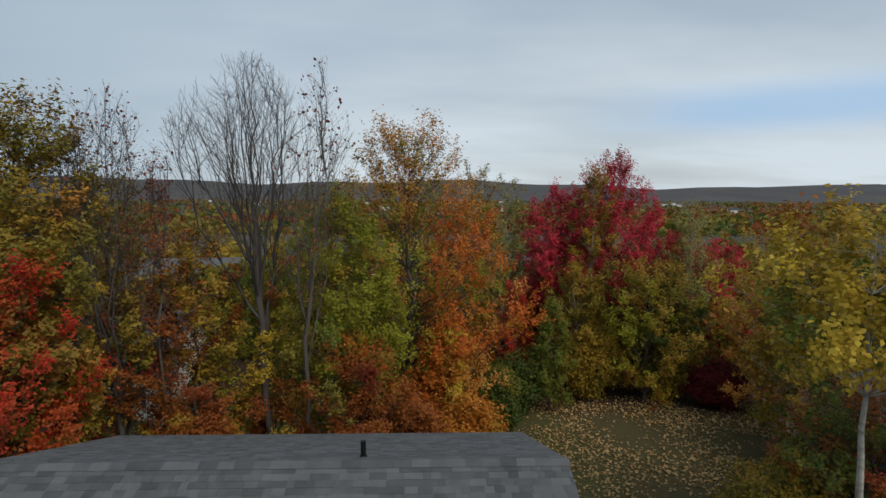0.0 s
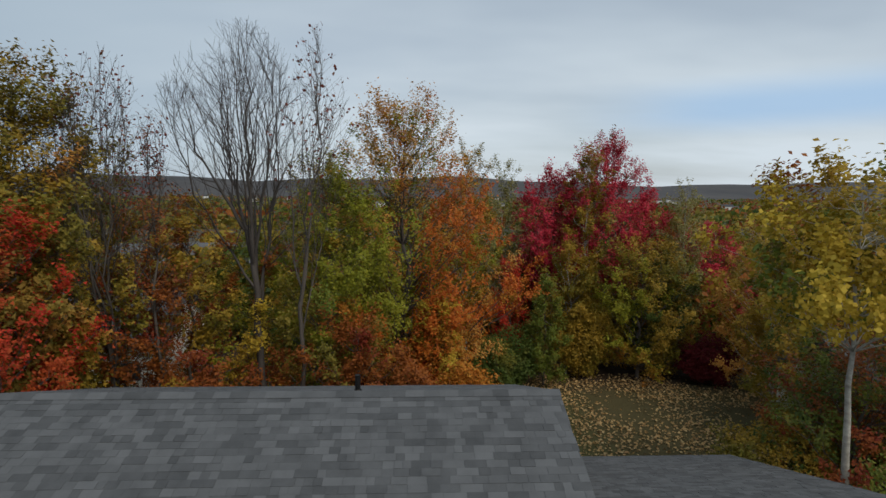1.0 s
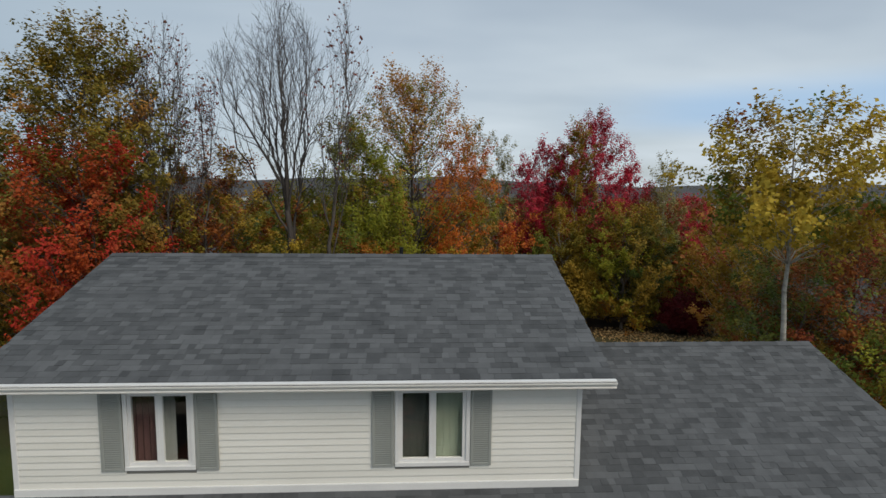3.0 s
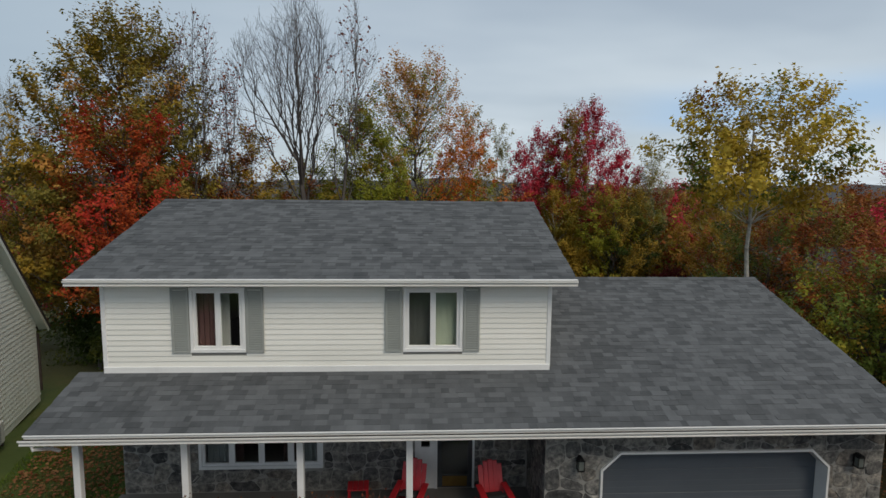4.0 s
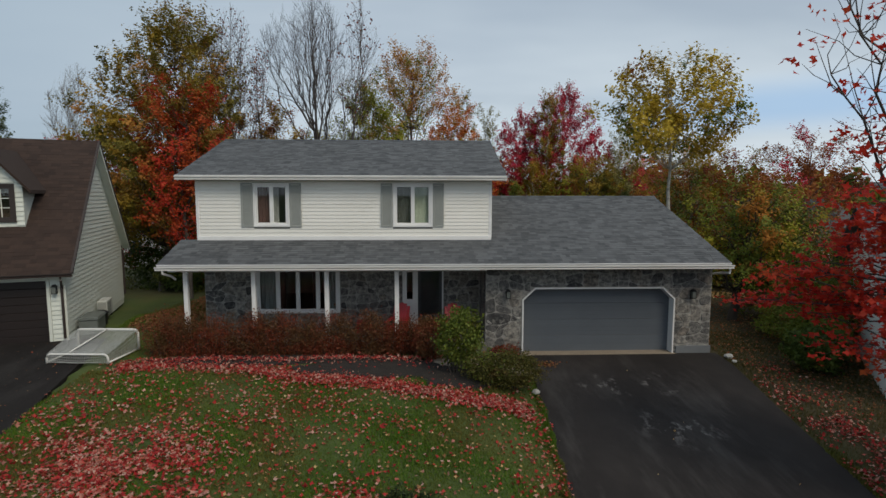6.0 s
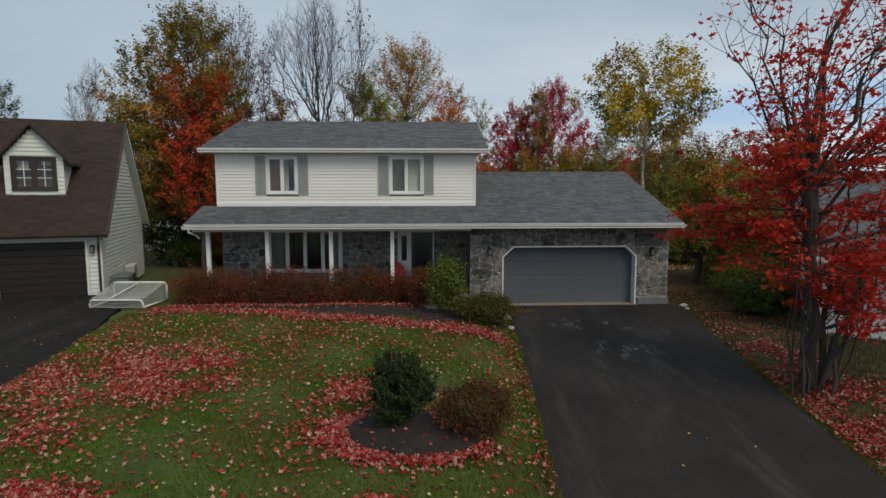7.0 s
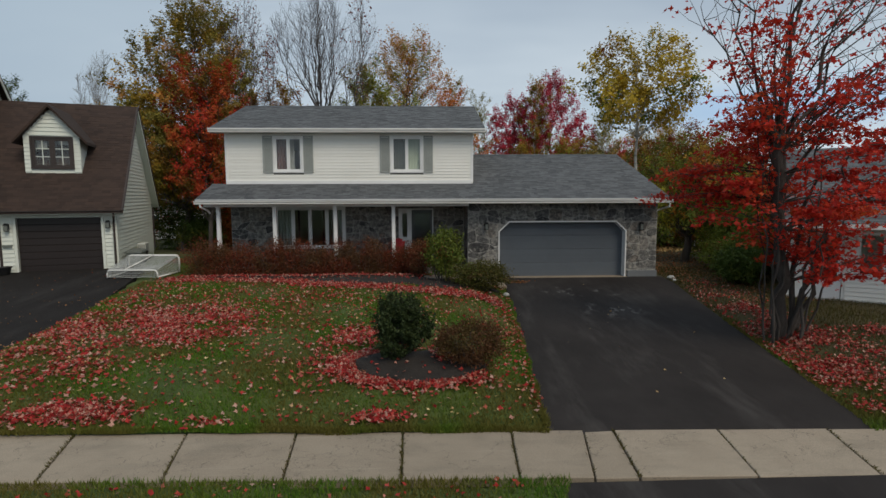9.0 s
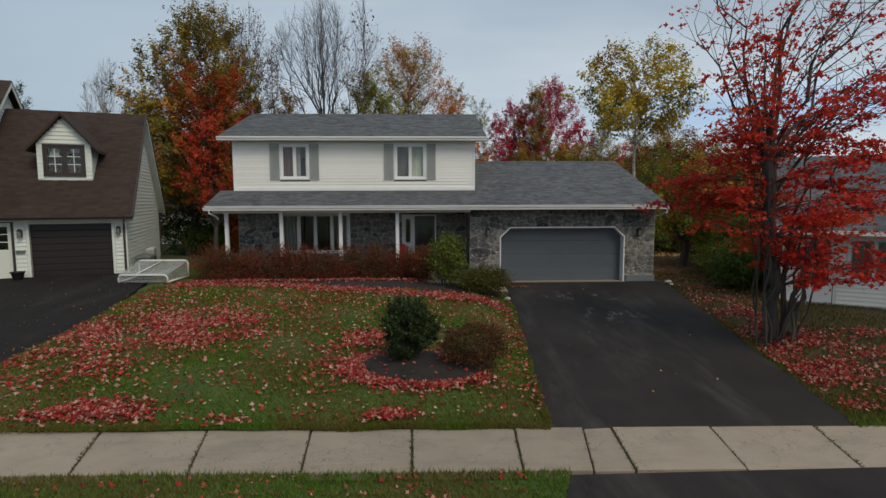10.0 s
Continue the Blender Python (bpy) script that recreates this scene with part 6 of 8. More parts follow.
def leafy_tree(name, label, x, y, height, crown_r, crown_z0, bark, mat, seed, leaves=9000, leaf=0.17, limbs=70, trunk_r=0.14, shape="oval",
               rise=0.9, lean=(0, 0), sparse_top=0.0, stems=1, second=(), group="", limb_k=0.30, low=0.6, spray=0.30, wob=0.016, up=0.45, tuft=0.075, small=True, more=2.3, shrink=0.80, reach=1.25, lump=0.12):
    """Limbs leave the trunk and reach the crown's outside; branchlets on them end in shoots that carry the leaves.
    second: (material, share of the limbs) or (material, share at (x, y, z) in the crown), the first that suits."""
    rng = np.random.default_rng(seed)
    leaves, leaf = int(leaves * more), leaf * shrink
    crown_r *= reach
    wood, fine = Wood(), Wood()
    z0 = gz(x, y)
    lines = []
    for s in range(stems):
        ang = 2 * math.pi * s / max(1, stems) + rng.uniform(0, 1)
        o = np.array((math.cos(ang), math.sin(ang), 0)) if stems > 1 else np.zeros(3)
        t = np.array((lean[0], lean[1], height * (0.95 if stems == 1 else rng.uniform(0.75, 0.95)))) + o * crown_r * 0.4
        line = bent(rng, o * 0.22 + np.array((0, 0, -0.15)), t, 13, wob)
        wood.limb(line, trunk_r if stems == 1 else trunk_r * 0.6, 0.012, 7)
        lines.append(line)
    second = (second,) if second and not isinstance(second[0], tuple) else second
    shoots, weight, choice = [], [], []
    for i in range(limbs):
        h = ((i + 0.5) / limbs) ** 0.9
        a = i * 2.39996 + rng.uniform(-0.5, 0.5)
        r = crown_r * crown_width(shape, h) * (rng.uniform(0.74, 1.06) if rng.uniform() < 0.72 else rng.uniform(0.25, 0.7))
        r *= 1 + lump * math.sin(3 * a + seed) * math.sin(5 * h * 3 + seed)
        tip = np.array((lean[0] * h + r * math.cos(a), lean[1] * h + r * math.sin(a), crown_z0 + (height - crown_z0) * h * rng.uniform(0.94, 1.0)))
        line = lines[i % len(lines)]
        want = np.clip(tip[2] - r * rise - 0.3, crown_z0 * low, height * 0.9)
        k = int(np.argmin(np.abs(line[:, 2] - want)))
        br = bent(rng, line[k], tip, 7, 0.035, -0.03 + 0.10 * (1 - h))
        wood.limb(br, max(0.012, trunk_r * limb_k * (1 - 0.7 * k / 12)), 0.007, 4)
        d0 = (tip - line[k]) / (np.linalg.norm(tip - line[k]) + 1e-9)
        pick = -1
        for q, (_, share) in enumerate(second):
            if rng.uniform() < (share if isinstance(share, float) else share(*br[4])):
                pick = q
                break
        wl = (1.0 - sparse_top * h) * rng.uniform(0.6, 1.4) * (0.25 + crown_width(shape, h))
        for j in range(2, 7):
            for _ in range(3 if j < 6 else 4):
                d = d0 * 0.85 + rng.normal(0, 0.52, 3)
                d[2] += 0.10 + up * h
                d /= np.linalg.norm(d)
                ln = spray * (crown_r * 0.5 + 0.6) * rng.uniform(0.5, 1.3) * (1.15 - 0.06 * j)
                e = br[j] + d * ln
                if rng.uniform() < 0.22:
                    fine.limb([br[j], (br[j] + e) / 2 + rng.normal(0, 0.02, 3), e], 0.008, 0.003, 3)
                for _ in range(3):
                    f = br[j] + (e - br[j]) * rng.uniform(0.35, 1.0)
                    d2 = d * 0.8 + rng.normal(0, 0.45, 3)
                    d2[2] += 0.15 + up * h
                    g = f + d2 / np.linalg.norm(d2) * rng.uniform(0.22, 0.62) * (0.6 + 0.14 * crown_r)
                    shoots.append((f, g))
                    weight.append(wl * (0.10 + 0.26 * j) * rng.uniform(0.4, 1.6))
                    choice.append(pick)
    A, B = np.array([t[0] for t in shoots]), np.array([t[1] for t in shoots])
    W, C = np.array(weight), np.array(choice)
    idx = rng.choice(len(A), leaves, p=W / W.sum())
    t = rng.uniform(0.05, 1.05, leaves)[:, None]
    p = A[idx] + (B[idx] - A[idx]) * t + rng.normal(0, tuft, (leaves, 3))
    p[:, 2] = np.maximum(p[:, 2], 0.15)
    centre = (lean[0] * 0.5, lean[1] * 0.5, crown_z0 + (height - crown_z0) * 0.35)
    crowns = []
    for q, mt in [(-1, mat)] + [(k, v[0]) for k, v in enumerate(second)]:
        own = p[C[idx] == q]
        if len(own):
            crowns.append(foliage_mesh("crown", rng, own, leaf, mt, centre, small))
    root = plant(name, label, "tree", (x, y, z0), wood, bark, crowns, group)
    ob = new("twig_spray", raw_mesh("twig_spray", fine.v, fine.f, bark, True))
    ob.parent = root
    tagged(ob, kind="stuff")
    return root


def bare_tree(name, label, x, y, height, fork, spread_r, bark, seed, trunk_r=0.17, limbs=7, leaves=0, leaf=0.14, mat=None, lean=0.0, twig=3, dome=0.27, first=6):
    """A leafless upright tree: trunk, steep limbs, branches and fine twigs; a few last leaves at the tips."""
    rng = np.random.default_rng(seed)
    wood, fine, parts = Wood(), Wood(), []
    tips = []

    def reach_to(start, d, ln):
        """The tip of a branch, cut short where it would leave the rounded crown."""
        for f in (1.0, 0.8, 0.62, 0.46, 0.32, 0.2):
            e = start + d * ln * f
            r = math.hypot(e[0] - lean, e[1]) / spread_r
            if r < 1.05 and e[2] < height * (1 - dome * min(1, r) ** 2):
                break
        return e

    trunk = bent(rng, (0, 0, -0.15), (lean * 0.55, 0, fork), 9, 0.012)
    wood.limb(trunk, trunk_r, trunk_r * 0.72, 8)
    for i in range(limbs):
        a = 2 * math.pi * i / limbs + rng.uniform(-0.4, 0.4)
        s0 = trunk[rng.integers(first, 9)] if i else trunk[8]
        out = spread_r * rng.uniform(0.5, 0.95) if i else spread_r * 0.1
        end = np.array((lean + out * math.cos(a), out * math.sin(a), height * (0.95 - 0.74 * dome * (out / spread_r) ** 2) * rng.uniform(0.93, 1.0)))
        limb = bent(rng, s0, end, 10, 0.014)
        limb[1:-1, :2] += (end - s0)[:2] * 0.16 * np.sin(np.pi * np.linspace(0, 1, 10)[1:-1])[:, None]
        r = trunk_r * rng.uniform(0.32, 0.5)
        lw = Wood()
        lw.limb(limb, r, 0.009, 6)
        parts.append(lw)
        for j in range(2, 10):
            for q in range(2):
                d = (limb[min(9, j + 1)] - limb[j - 1])
                d = d / (np.linalg.norm(d) + 1e-9) * 1.0 + rng.normal(0, 0.46, 3)
                d[2] = abs(d[2]) + 0.25
                d /= np.linalg.norm(d)
                e = reach_to(limb[j], d, (height - limb[j][2]) * rng.uniform(0.35, 0.8) + 0.6)
                b = bent(rng, limb[j], e, 6, 0.02, 0.0)
                fine.limb(b, max(0.012, r * 0.45 * (1 - j / 12)), 0.005, 4)
                tips.append(e)
                for k in range(1, 6):
                    for _ in range(twig):
                        d2 = (e - limb[j]) / (np.linalg.norm(e - limb[j]) + 1e-9) + rng.normal(0, 0.55, 3)
                        d2[2] = abs(d2[2]) + 0.2
                        d2 /= np.linalg.norm(d2)
                        e2 = reach_to(b[k], d2, rng.uniform(0.5, 1.3))
                        fine.limb([b[k], (b[k] + e2) / 2 + rng.normal(0, 0.025, 3), e2], 0.0065, 0.003, 3)
                        tips.append(e2)
    crowns = []
    if leaves:
        t = np.array(tips)
        pick = t[rng.integers(0, len(t), leaves)] + rng.normal(0, 0.12, (leaves, 3))
        crowns = [leaves_mesh("crown", rng, pick, leaf, mat, 0.8)]
    root = plant(name, label, "tree", (x, y, gz(x, y)), wood, bark, crowns)
    for lw in parts:
        ob = new("limb", raw_mesh("limb", lw.v, lw.f, bark, True))
        ob.parent = root
    ob = new("twig_spray", raw_mesh("twig_spray", fine.v, fine.f, bark, True))
    ob.parent = root
    tagged(ob, kind="stuff")
    return root


def shrub(name, label, x, y, rx, ry, h, mat, seed, leaves=4000, leaf=0.06, stems=14, bark=None, squarish=False, up=False, category="shrub", clear=0.0):
    """A dense bush: many thin stems, leaves thickest near its uneven outside."""
    rng = np.random.default_rng(seed)
    wood = Wood()
    for i in range(stems):
        a = rng.uniform(0, 2 * math.pi)
        q = math.sqrt(rng.uniform(0.05, 1))
        e = (rx * q * math.cos(a) * 0.9, ry * q * math.sin(a) * 0.9, h * rng.uniform(0.7, 0.98))
        wood.limb(bent(rng, (e[0] * 0.45, e[1] * 0.45, -0.05), e, 5, 0.05), 0.014, 0.004, 4)
    n = leaves if leaf < 0.1 else int(leaves * 0.55)
    leaf = leaf if leaf < 0.1 else leaf * 1.15
    d = rng.normal(0, 1, (n, 3))
    d /= np.linalg.norm(d, axis=1)[:, None]
    if squarish:
        d = d / (np.abs(d) ** 5).sum(1)[:, None] ** 0.2
    rad = rng.uniform(0.25, 1.0, n) ** 0.4
    lump = 1 + 0.16 * np.sin(d[:, 0] * 5 + seed) * np.sin(d[:, 1] * 6 + 1) + 0.12 * np.sin(d[:, 2] * 8 + d[:, 0] * 4)
    p = d * (rad * lump)[:, None] * np.array((rx, ry, h / 2)) + np.array((0, 0, h / 2 + 0.04))
    p += rng.normal(0, 0.06 if leaf > 0.05 else 0.03, (n, 3))
    p[:, 2] = np.maximum(p[:, 2], 0.04)
    if clear:                                          # bare stems below, leaves above
        p[:, 2] = h * clear + p[:, 2] * (1 - clear)
    if leaf < 0.1:
        me = leaves_mesh("crown", rng, p, leaf, mat, 1.6 if up else 0.7)
    else:
        p = np.concatenate([p, p + rng.normal(0, 0.10, p.shape)])
        p[:, 2] = np.maximum(p[:, 2], 0.04)
        me = foliage_mesh("crown", rng, p, leaf * 0.85, mat, (0, 0, h * 0.4))
    return plant(name, label, category, (x, y, gz(x, y)), wood, bark or BARK_DARK, [me])


# behind the house, from one side to the other
leafy_tree("maple_tree", "tall olive and gold maple with thin upper crown", -14.6, 12.3, 14.8, 3.9, 3.3, BARK, L_OLIVE, 101, 30000, 0.135, 210, 0.18, "egg", lean=(1.1, 1.4), sparse_top=0.5, second=((L_GOLD_OLIVE, 0.45), (L_TAN_ORANGE, 0.2)), up=0.55, more=2.9, reach=1.12, shrink=1.0, lump=0.03)
leafy_tree("maple_tree", "orange-red maple beside the house next door", -12.1, 10.1, 10.5, 2.1, 3.2, BARK, L_ORANGE_RED, 102, 14000, 0.135, 100, 0.13, "oval", second=((L_OLIVE, lambda x, y, z: 0.75 if x < -0.8 and z < 7.5 else 0.12), (L_BLOOD, 0.28), (L_OLIVE, 0.18)), up=0.3)
bare_tree("bare_maple", "slender bare tree with last dark red leaves", -11.4, 14.6, 15.9, 5.6, 2.2, BARK, 103, 0.12, 10, 900, 0.12, L_DARKRED, twig=2, first=3)
bare_tree("bare_ash", "tall bare grey tree with fanned branches", -6.75, 17.0, 17.4, 9.0, 3.0, BARK_ASH, 104, 0.165, 10, lean=-0.6, twig=2, dome=0.17, first=5)
bare_tree("bare_ash", "slim bare tree with a few last leaves", -5.3, 15.9, 17.0, 8.8, 1.6, BARK, 105, 0.10, 4, 260, 0.15, L_DARKRED, lean=1.1, twig=2, first=5)
leafy_tree("russet_tree", "thin upright russet tree beside the bare maple", -10.0, 15.1, 13.3, 1.0, 3.5, BARK, L_RUSSET, 106, 1300, 0.14, 60, 0.09, "oval", sparse_top=0.3, up=0.9)
leafy_tree("russet_tree", "rust-coloured bushy tree in the wood edge", -11.6, 15.8, 8.6, 2.2, 0.4, BARK, L_RUSSET, 107, 9000, 0.16, 70, 0.1, "oval", second=(L_GOLD_OLIVE, 0.3))
leafy_tree("russet_tree", "gold-brown tree in the wood edge", -9.3, 16.4, 10.6, 1.7, 0.6, BARK, L_GOLD_OLIVE, 141, 8000, 0.16, 60, 0.09, "oval", second=(L_RUSSET, 0.4))
leafy_tree("yellow_tree", "yellow small tree behind the bare ash trunk", -7.5, 18.6, 9.2, 1.9, 0.5, BARK, L_LIME, 108, 8500, 0.15, 70, 0.09, "oval", second=((L_YELLOW, 0.3), (L_RUSSET, lambda x, y, z: 0.5 if z < 3.5 else 0.1)))
leafy_tree("green_tree", "green and olive tree before the orange maple", -4.2, 18.2, 12.4, 2.1, 2.0, BARK, L_OLIVE, 110, 12000, 0.145, 90, 0.12, "oval", second=((L_LIMEGREEN, 0.55), (L_FRESH, 0.15), (L_GOLD_OLIVE, 0.2)), up=0.6)
leafy_tree("maple_tree", "large maple turning from lime and gold to orange", -1.3, 21.8, 15.3, 4.3, 0.8, BARK, L_ORANGE, 109, 36000, 0.15, 230, 0.2, "egg", up=0.8,
           second=((L_TAN_ORANGE, lambda x, y, z: 0.9 if z > 10.6 else 0.1), (L_FIRE, lambda x, y, z: 0.85 if x > 0.9 and z > 3.2 else 0.1), (L_LIMEGREEN, lambda x, y, z: 0.9 if z > 4.0 else 0.2), (L_YELLOW, lambda x, y, z: 0.45 if z < 4.5 else 0.0)))
leafy_tree("russet_tree", "low russet tree behind the roof ridge", -2.8, 15.2, 6.0, 2.0, 0.3, BARK, L_RUSSET, 111, 8500, 0.15, 60, 0.07, "oval", second=(L_OLIVE, 0.25))
leafy_tree("maple_tree", "low gold and orange maple with layered boughs", 0.3, 19.4, 6.0, 2.2, 0.4, BARK, L_FIRE, 112, 9500, 0.15, 70, 0.1, "cone", second=(L_YELLOW, 0.4), up=0.0)
leafy_tree("birch_tree", "slim yellow birch with white trunk", 2.4, 28.4, 14.2, 1.6, 3.0, BARK_BIRCH, L_GOLD_OLIVE, 113, 6500, 0.16, 70, 0.09, "oval", sparse_top=0.3, group="birches", up=0.9)
leafy_tree("birch_tree", "slim pale birch with white trunk", 5.3, 32.4, 13.6, 1.5, 2.2, BARK_BIRCH, L_PALE, 114, 5500, 0.16, 60, 0.09, "oval", sparse_top=0.4, group="birches", up=0.9)
leafy_tree("birch_tree", "slim gold birch leaning before the crimson maples", 9.7, 29.0, 14.2, 1.2, 4.0, BARK_BIRCH, L_GOLD_OLIVE, 115, 5500, 0.16, 60, 0.10, "oval", lean=(0.5, 0), sparse_top=0.3, group="birches", up=0.8)
leafy_tree("birch_tree", "thin pale birch above the gold trees", 16.4, 28.9, 11.9, 1.2, 3.0, BARK_BIRCH, L_PALE, 142, 3500, 0.16, 50, 0.08, "oval", sparse_top=0.4, group="birches", up=0.9)
leafy_tree("red_maple", "crimson maple with a lower rounded crown", 8.5, 31.0, 12.9, 2.1, 5.2, BARK, L_CRIMSON, 116, 11500, 0.165, 90, 0.13, "oval", up=0.5)
leafy_tree("red_maple", "crimson maple with feathery rising boughs", 12.1, 31.2, 15.0, 3.0, 5.4, BARK, L_CRIMSON, 117, 17000, 0.165, 130, 0.14, "egg", up=0.7, lump=0.05)
leafy_tree("red_maple", "slim dark red sapling at the wood edge", 5.0, 27.0, 7.4, 0.8, 0.8, BARK, L_BLOOD, 143, 2600, 0.15, 40, 0.06, "oval")
leafy_tree("green_tree", "narrow green young tree on the back lawn", 6.6, 24.9, 6.2, 0.9, 0.3, BARK, L_FRESH, 118, 5000, 0.13, 50, 0.06, "egg")
leafy_tree("yellow_tree", "olive-gold bushy tree at the lawn's end", 8.6, 27.4, 8.0, 1.5, 0.5, BARK_BIRCH, L_GOLD_OLIVE, 144, 7000, 0.16, 60, 0.09, "oval")
leafy_tree("yellow_tree", "rounded yellow-green tree at the lawn's end", 12.7, 26.4, 8.3, 2.4, 0.5, BARK, L_GOLD_OLIVE, 119, 13000, 0.155, 90, 0.12, "oval", second=(L_LIME, 0.25))
leafy_tree("green_tree", "dark green shrubby tree at the lawn's end", 14.4, 27.6, 7.4, 1.9, 0.3, BARK, L_GREEN, 120, 9000, 0.16, 60, 0.09, "oval")
shrub("wine_bush", "wine-red rounded bush on the back lawn", 16.4, 25.2, 1.7, 1.3, 2.7, L_WINE, 121, 9000, 0.13)
leafy_tree("russet_tree", "orange-brown tree in the wood behind", 16.6, 31.0, 10.0, 2.4, 1.0, BARK_PALE, L_RUSSET, 122, 8000, 0.17, 70, 0.1, "oval", second=(L_GOLD_OLIVE, 0.4))
leafy_tree("red_maple", "dark red maple in the wood behind", 20.0, 32.0, 9.2, 2.0, 1.5, BARK, L_CRIMSON, 123, 7000, 0.17, 60, 0.1, "oval")
leafy_tree("yellow_tree", "dull gold birch thicket at the garden edge", 18.6, 22.8, 9.6, 2.6, 0.5, BARK_BIRCH, L_GOLD_OLIVE, 124, 12000, 0.16, 90, 0.12, "oval", second=(L_TAN_ORANGE, 0.25))
leafy_tree("yellow_tree", "dull gold tree at the garden edge", 17.2, 17.4, 7.4, 2.2, 0.3, BARK_BIRCH, L_GOLD_OLIVE, 125, 10000, 0.15, 80, 0.1, "oval", second=(L_GREEN, 0.3))
leafy_tree("poplar_tree", "tall yellow poplar with chalky trunk beside the garage", 11.9, 9.8, 11.7, 3.15, 7.1, BARK_BIRCH, L_YELLOW, 126, 5800, 0.20, 52, 0.14, "oval", lean=(-0.3, 0.0), limb_k=0.26, wob=0.004, low=0.93, rise=0.55, up=0.3, tuft=0.11, small=False, spray=0.28, reach=1.0,
           second=((L_RUSSET, lambda x, y, z: 0.8 if z > 11.3 and x > 0.6 else 0.04), (L_FRESH, lambda x, y, z: 0.35 if z < 9.0 else 0.05), (L_GOLD_OLIVE, 0.2)))
leafy_tree("green_tree", "russet and green bushy tree below the poplar", 13.8, 11.6, 6.4, 2.3, 0.3, BARK, L_RUSSET, 127, 8000, 0.14, 80, 0.1, "oval", second=((L_FRESH, 0.35), (L_GREEN, 0.4)))
leafy_tree("russet_tree", "orange-brown tree beyond the garage", 16.4, 12.2, 7.2, 2.2, 0.6, BARK, L_RUSSET, 128, 9000, 0.15, 70, 0.1, "oval", second=(L_OLIVE, 0.3))
leafy_tree("red_maple", "dull red-brown tree over the bungalow", 22.5, 14.5, 8.8, 2.6, 1.5, BARK, L_RUSSET, 129, 8000, 0.16, 60, 0.1, "oval", second=(L_CRIMSON, 0.25))
leafy_tree("green_tree", "bright yellow-green tree with dark leaning trunk beside the garage", 11.9, 4.2, 5.6, 1.75, 1.7, BARK_DARK, L_FRESH, 130, 8000, 0.13, 70, 0.20, "oval", lean=(0.6, 0), second=((L_RUSSET, lambda x, y, z: 0.6 if z > 4.4 else 0.1), (L_LIME, 0.45)))
leafy_tree("green_tree", "bushy green tree between garage and bungalow", 14.2, 4.6, 4.6, 1.7, 0.3, BARK_DARK, L_FRESH, 131, 7500, 0.12, 60, 0.08, "oval", second=(L_GREEN, 0.5))
leafy_tree("green_tree", "dark conifer-green tree far beside the neighbour", -48.0, 45.0, 18.5, 3.6, 1.0, BARK_DARK, L_GREEN, 132, 7000, 0.24, 70, 0.15, "cone")
bare_tree("bare_birch", "small bare tree behind the brown roof", -22.6, 19.0, 13.6, 5.0, 1.8, BARK_PALE, 133, 0.09, 5)
leafy_tree("red_maple", "dark red tree behind the house next door", -20.0, 16.0, 8.6, 2.6, 1.0, BARK, L_RUSSET, 134, 8000, 0.16, 60, 0.1, "oval", second=(L_CRIMSON, 0.4))
shrub("dark_hedge", "dark evergreen hedge at the back boundary", -12.6, 13.2, 4.2, 0.8, 3.2, L_GREEN, 135, 26000, 0.12, squarish=True, category="hedge")
shrub("under_bush", "russet undergrowth below the trees", -10.0, 13.4, 2.4, 1.2, 2.6, L_RUSSET, 136, 8000, 0.13)
shrub("under_bush", "russet undergrowth below the trees", -4.6, 14.2, 2.0, 1.2, 2.4, L_RUSSET, 137, 7000, 0.13)
for k, (x, y, r, h, mt, tx) in enumerate(((-13.2, 12.4, 1.5, 2.0, L_GREEN, "dark green undergrowth"), (-11.6, 12.9, 1.4, 2.6, L_RUSSET, "russet undergrowth"), (-8.2, 13.8, 1.5, 4.2, L_RUSSET, "russet undergrowth"), (-7.6, 13.2, 1.3, 3.0, L_OLIVE, "olive undergrowth"), (-5.4, 13.6, 1.2, 3.6, L_GOLD_OLIVE, "dull gold undergrowth"), (-3.2, 13.8, 1.5, 3.6, L_RUSSET, "russet undergrowth"), (-1.2, 15.2, 1.6, 4.4, L_RUSSET, "russet undergrowth"), (1.4, 17.0, 1.5, 3.6, L_ORANGE, "orange and gold undergrowth"), (2.9, 20.5, 1.3, 3.8, L_GREEN, "dark green undergrowth"), (9.2, 26.4, 1.5, 4.6, L_GOLD_OLIVE, "dull gold undergrowth"), (20.5, 24.0, 2.0, 5.0, L_GOLD_OLIVE, "dull gold undergrowth"), (15.2, 14.4, 1.8, 4.2, L_GREEN, "green undergrowth"), (18.4, 11.0, 2.0, 4.6, L_RUSSET, "russet undergrowth"), (17.0, 6.0, 1.8, 3.4, L_RUSSET, "russet undergrowth"))):
    shrub("under_bush", tx + " at the wood edge", x, y, r, r * 0.8, h, mt, 600 + k, 9000, 0.13)
shrub("under_bush", "dark green undergrowth below the birches", 4.4, 24.4, 1.6, 1.2, 3.4, L_GREEN, 138, 7000, 0.14)
shrub("under_bush", "dark undergrowth beside the garage path", 12.0, 0.6, 1.1, 1.4, 1.4, L_FRESH, 139, 5000, 0.085)
for k, (x, y, r, h, mt) in enumerate(((10.7, -1.9, 0.75, 1.25, L_GREEN), (11.5, -0.9, 0.8, 1.7, L_FRESH), (12.9, 1.6, 1.2, 2.5, L_FRESH), (13.4, 3.2, 1.3, 3.2, L_FRESH), (13.0, 0.4, 1.0, 2.8, L_FRESH))):
    shrub("side_bush", "leafy bush between garage and bungalow", x, y, r, r, h, mt, 700 + k, 7000, 0.085)
shrub("under_bush", "dull gold undergrowth below the poplar", 12.0, 12.8, 2.2, 1.6, 3.0, L_GOLD_OLIVE, 140, 8000, 0.12)


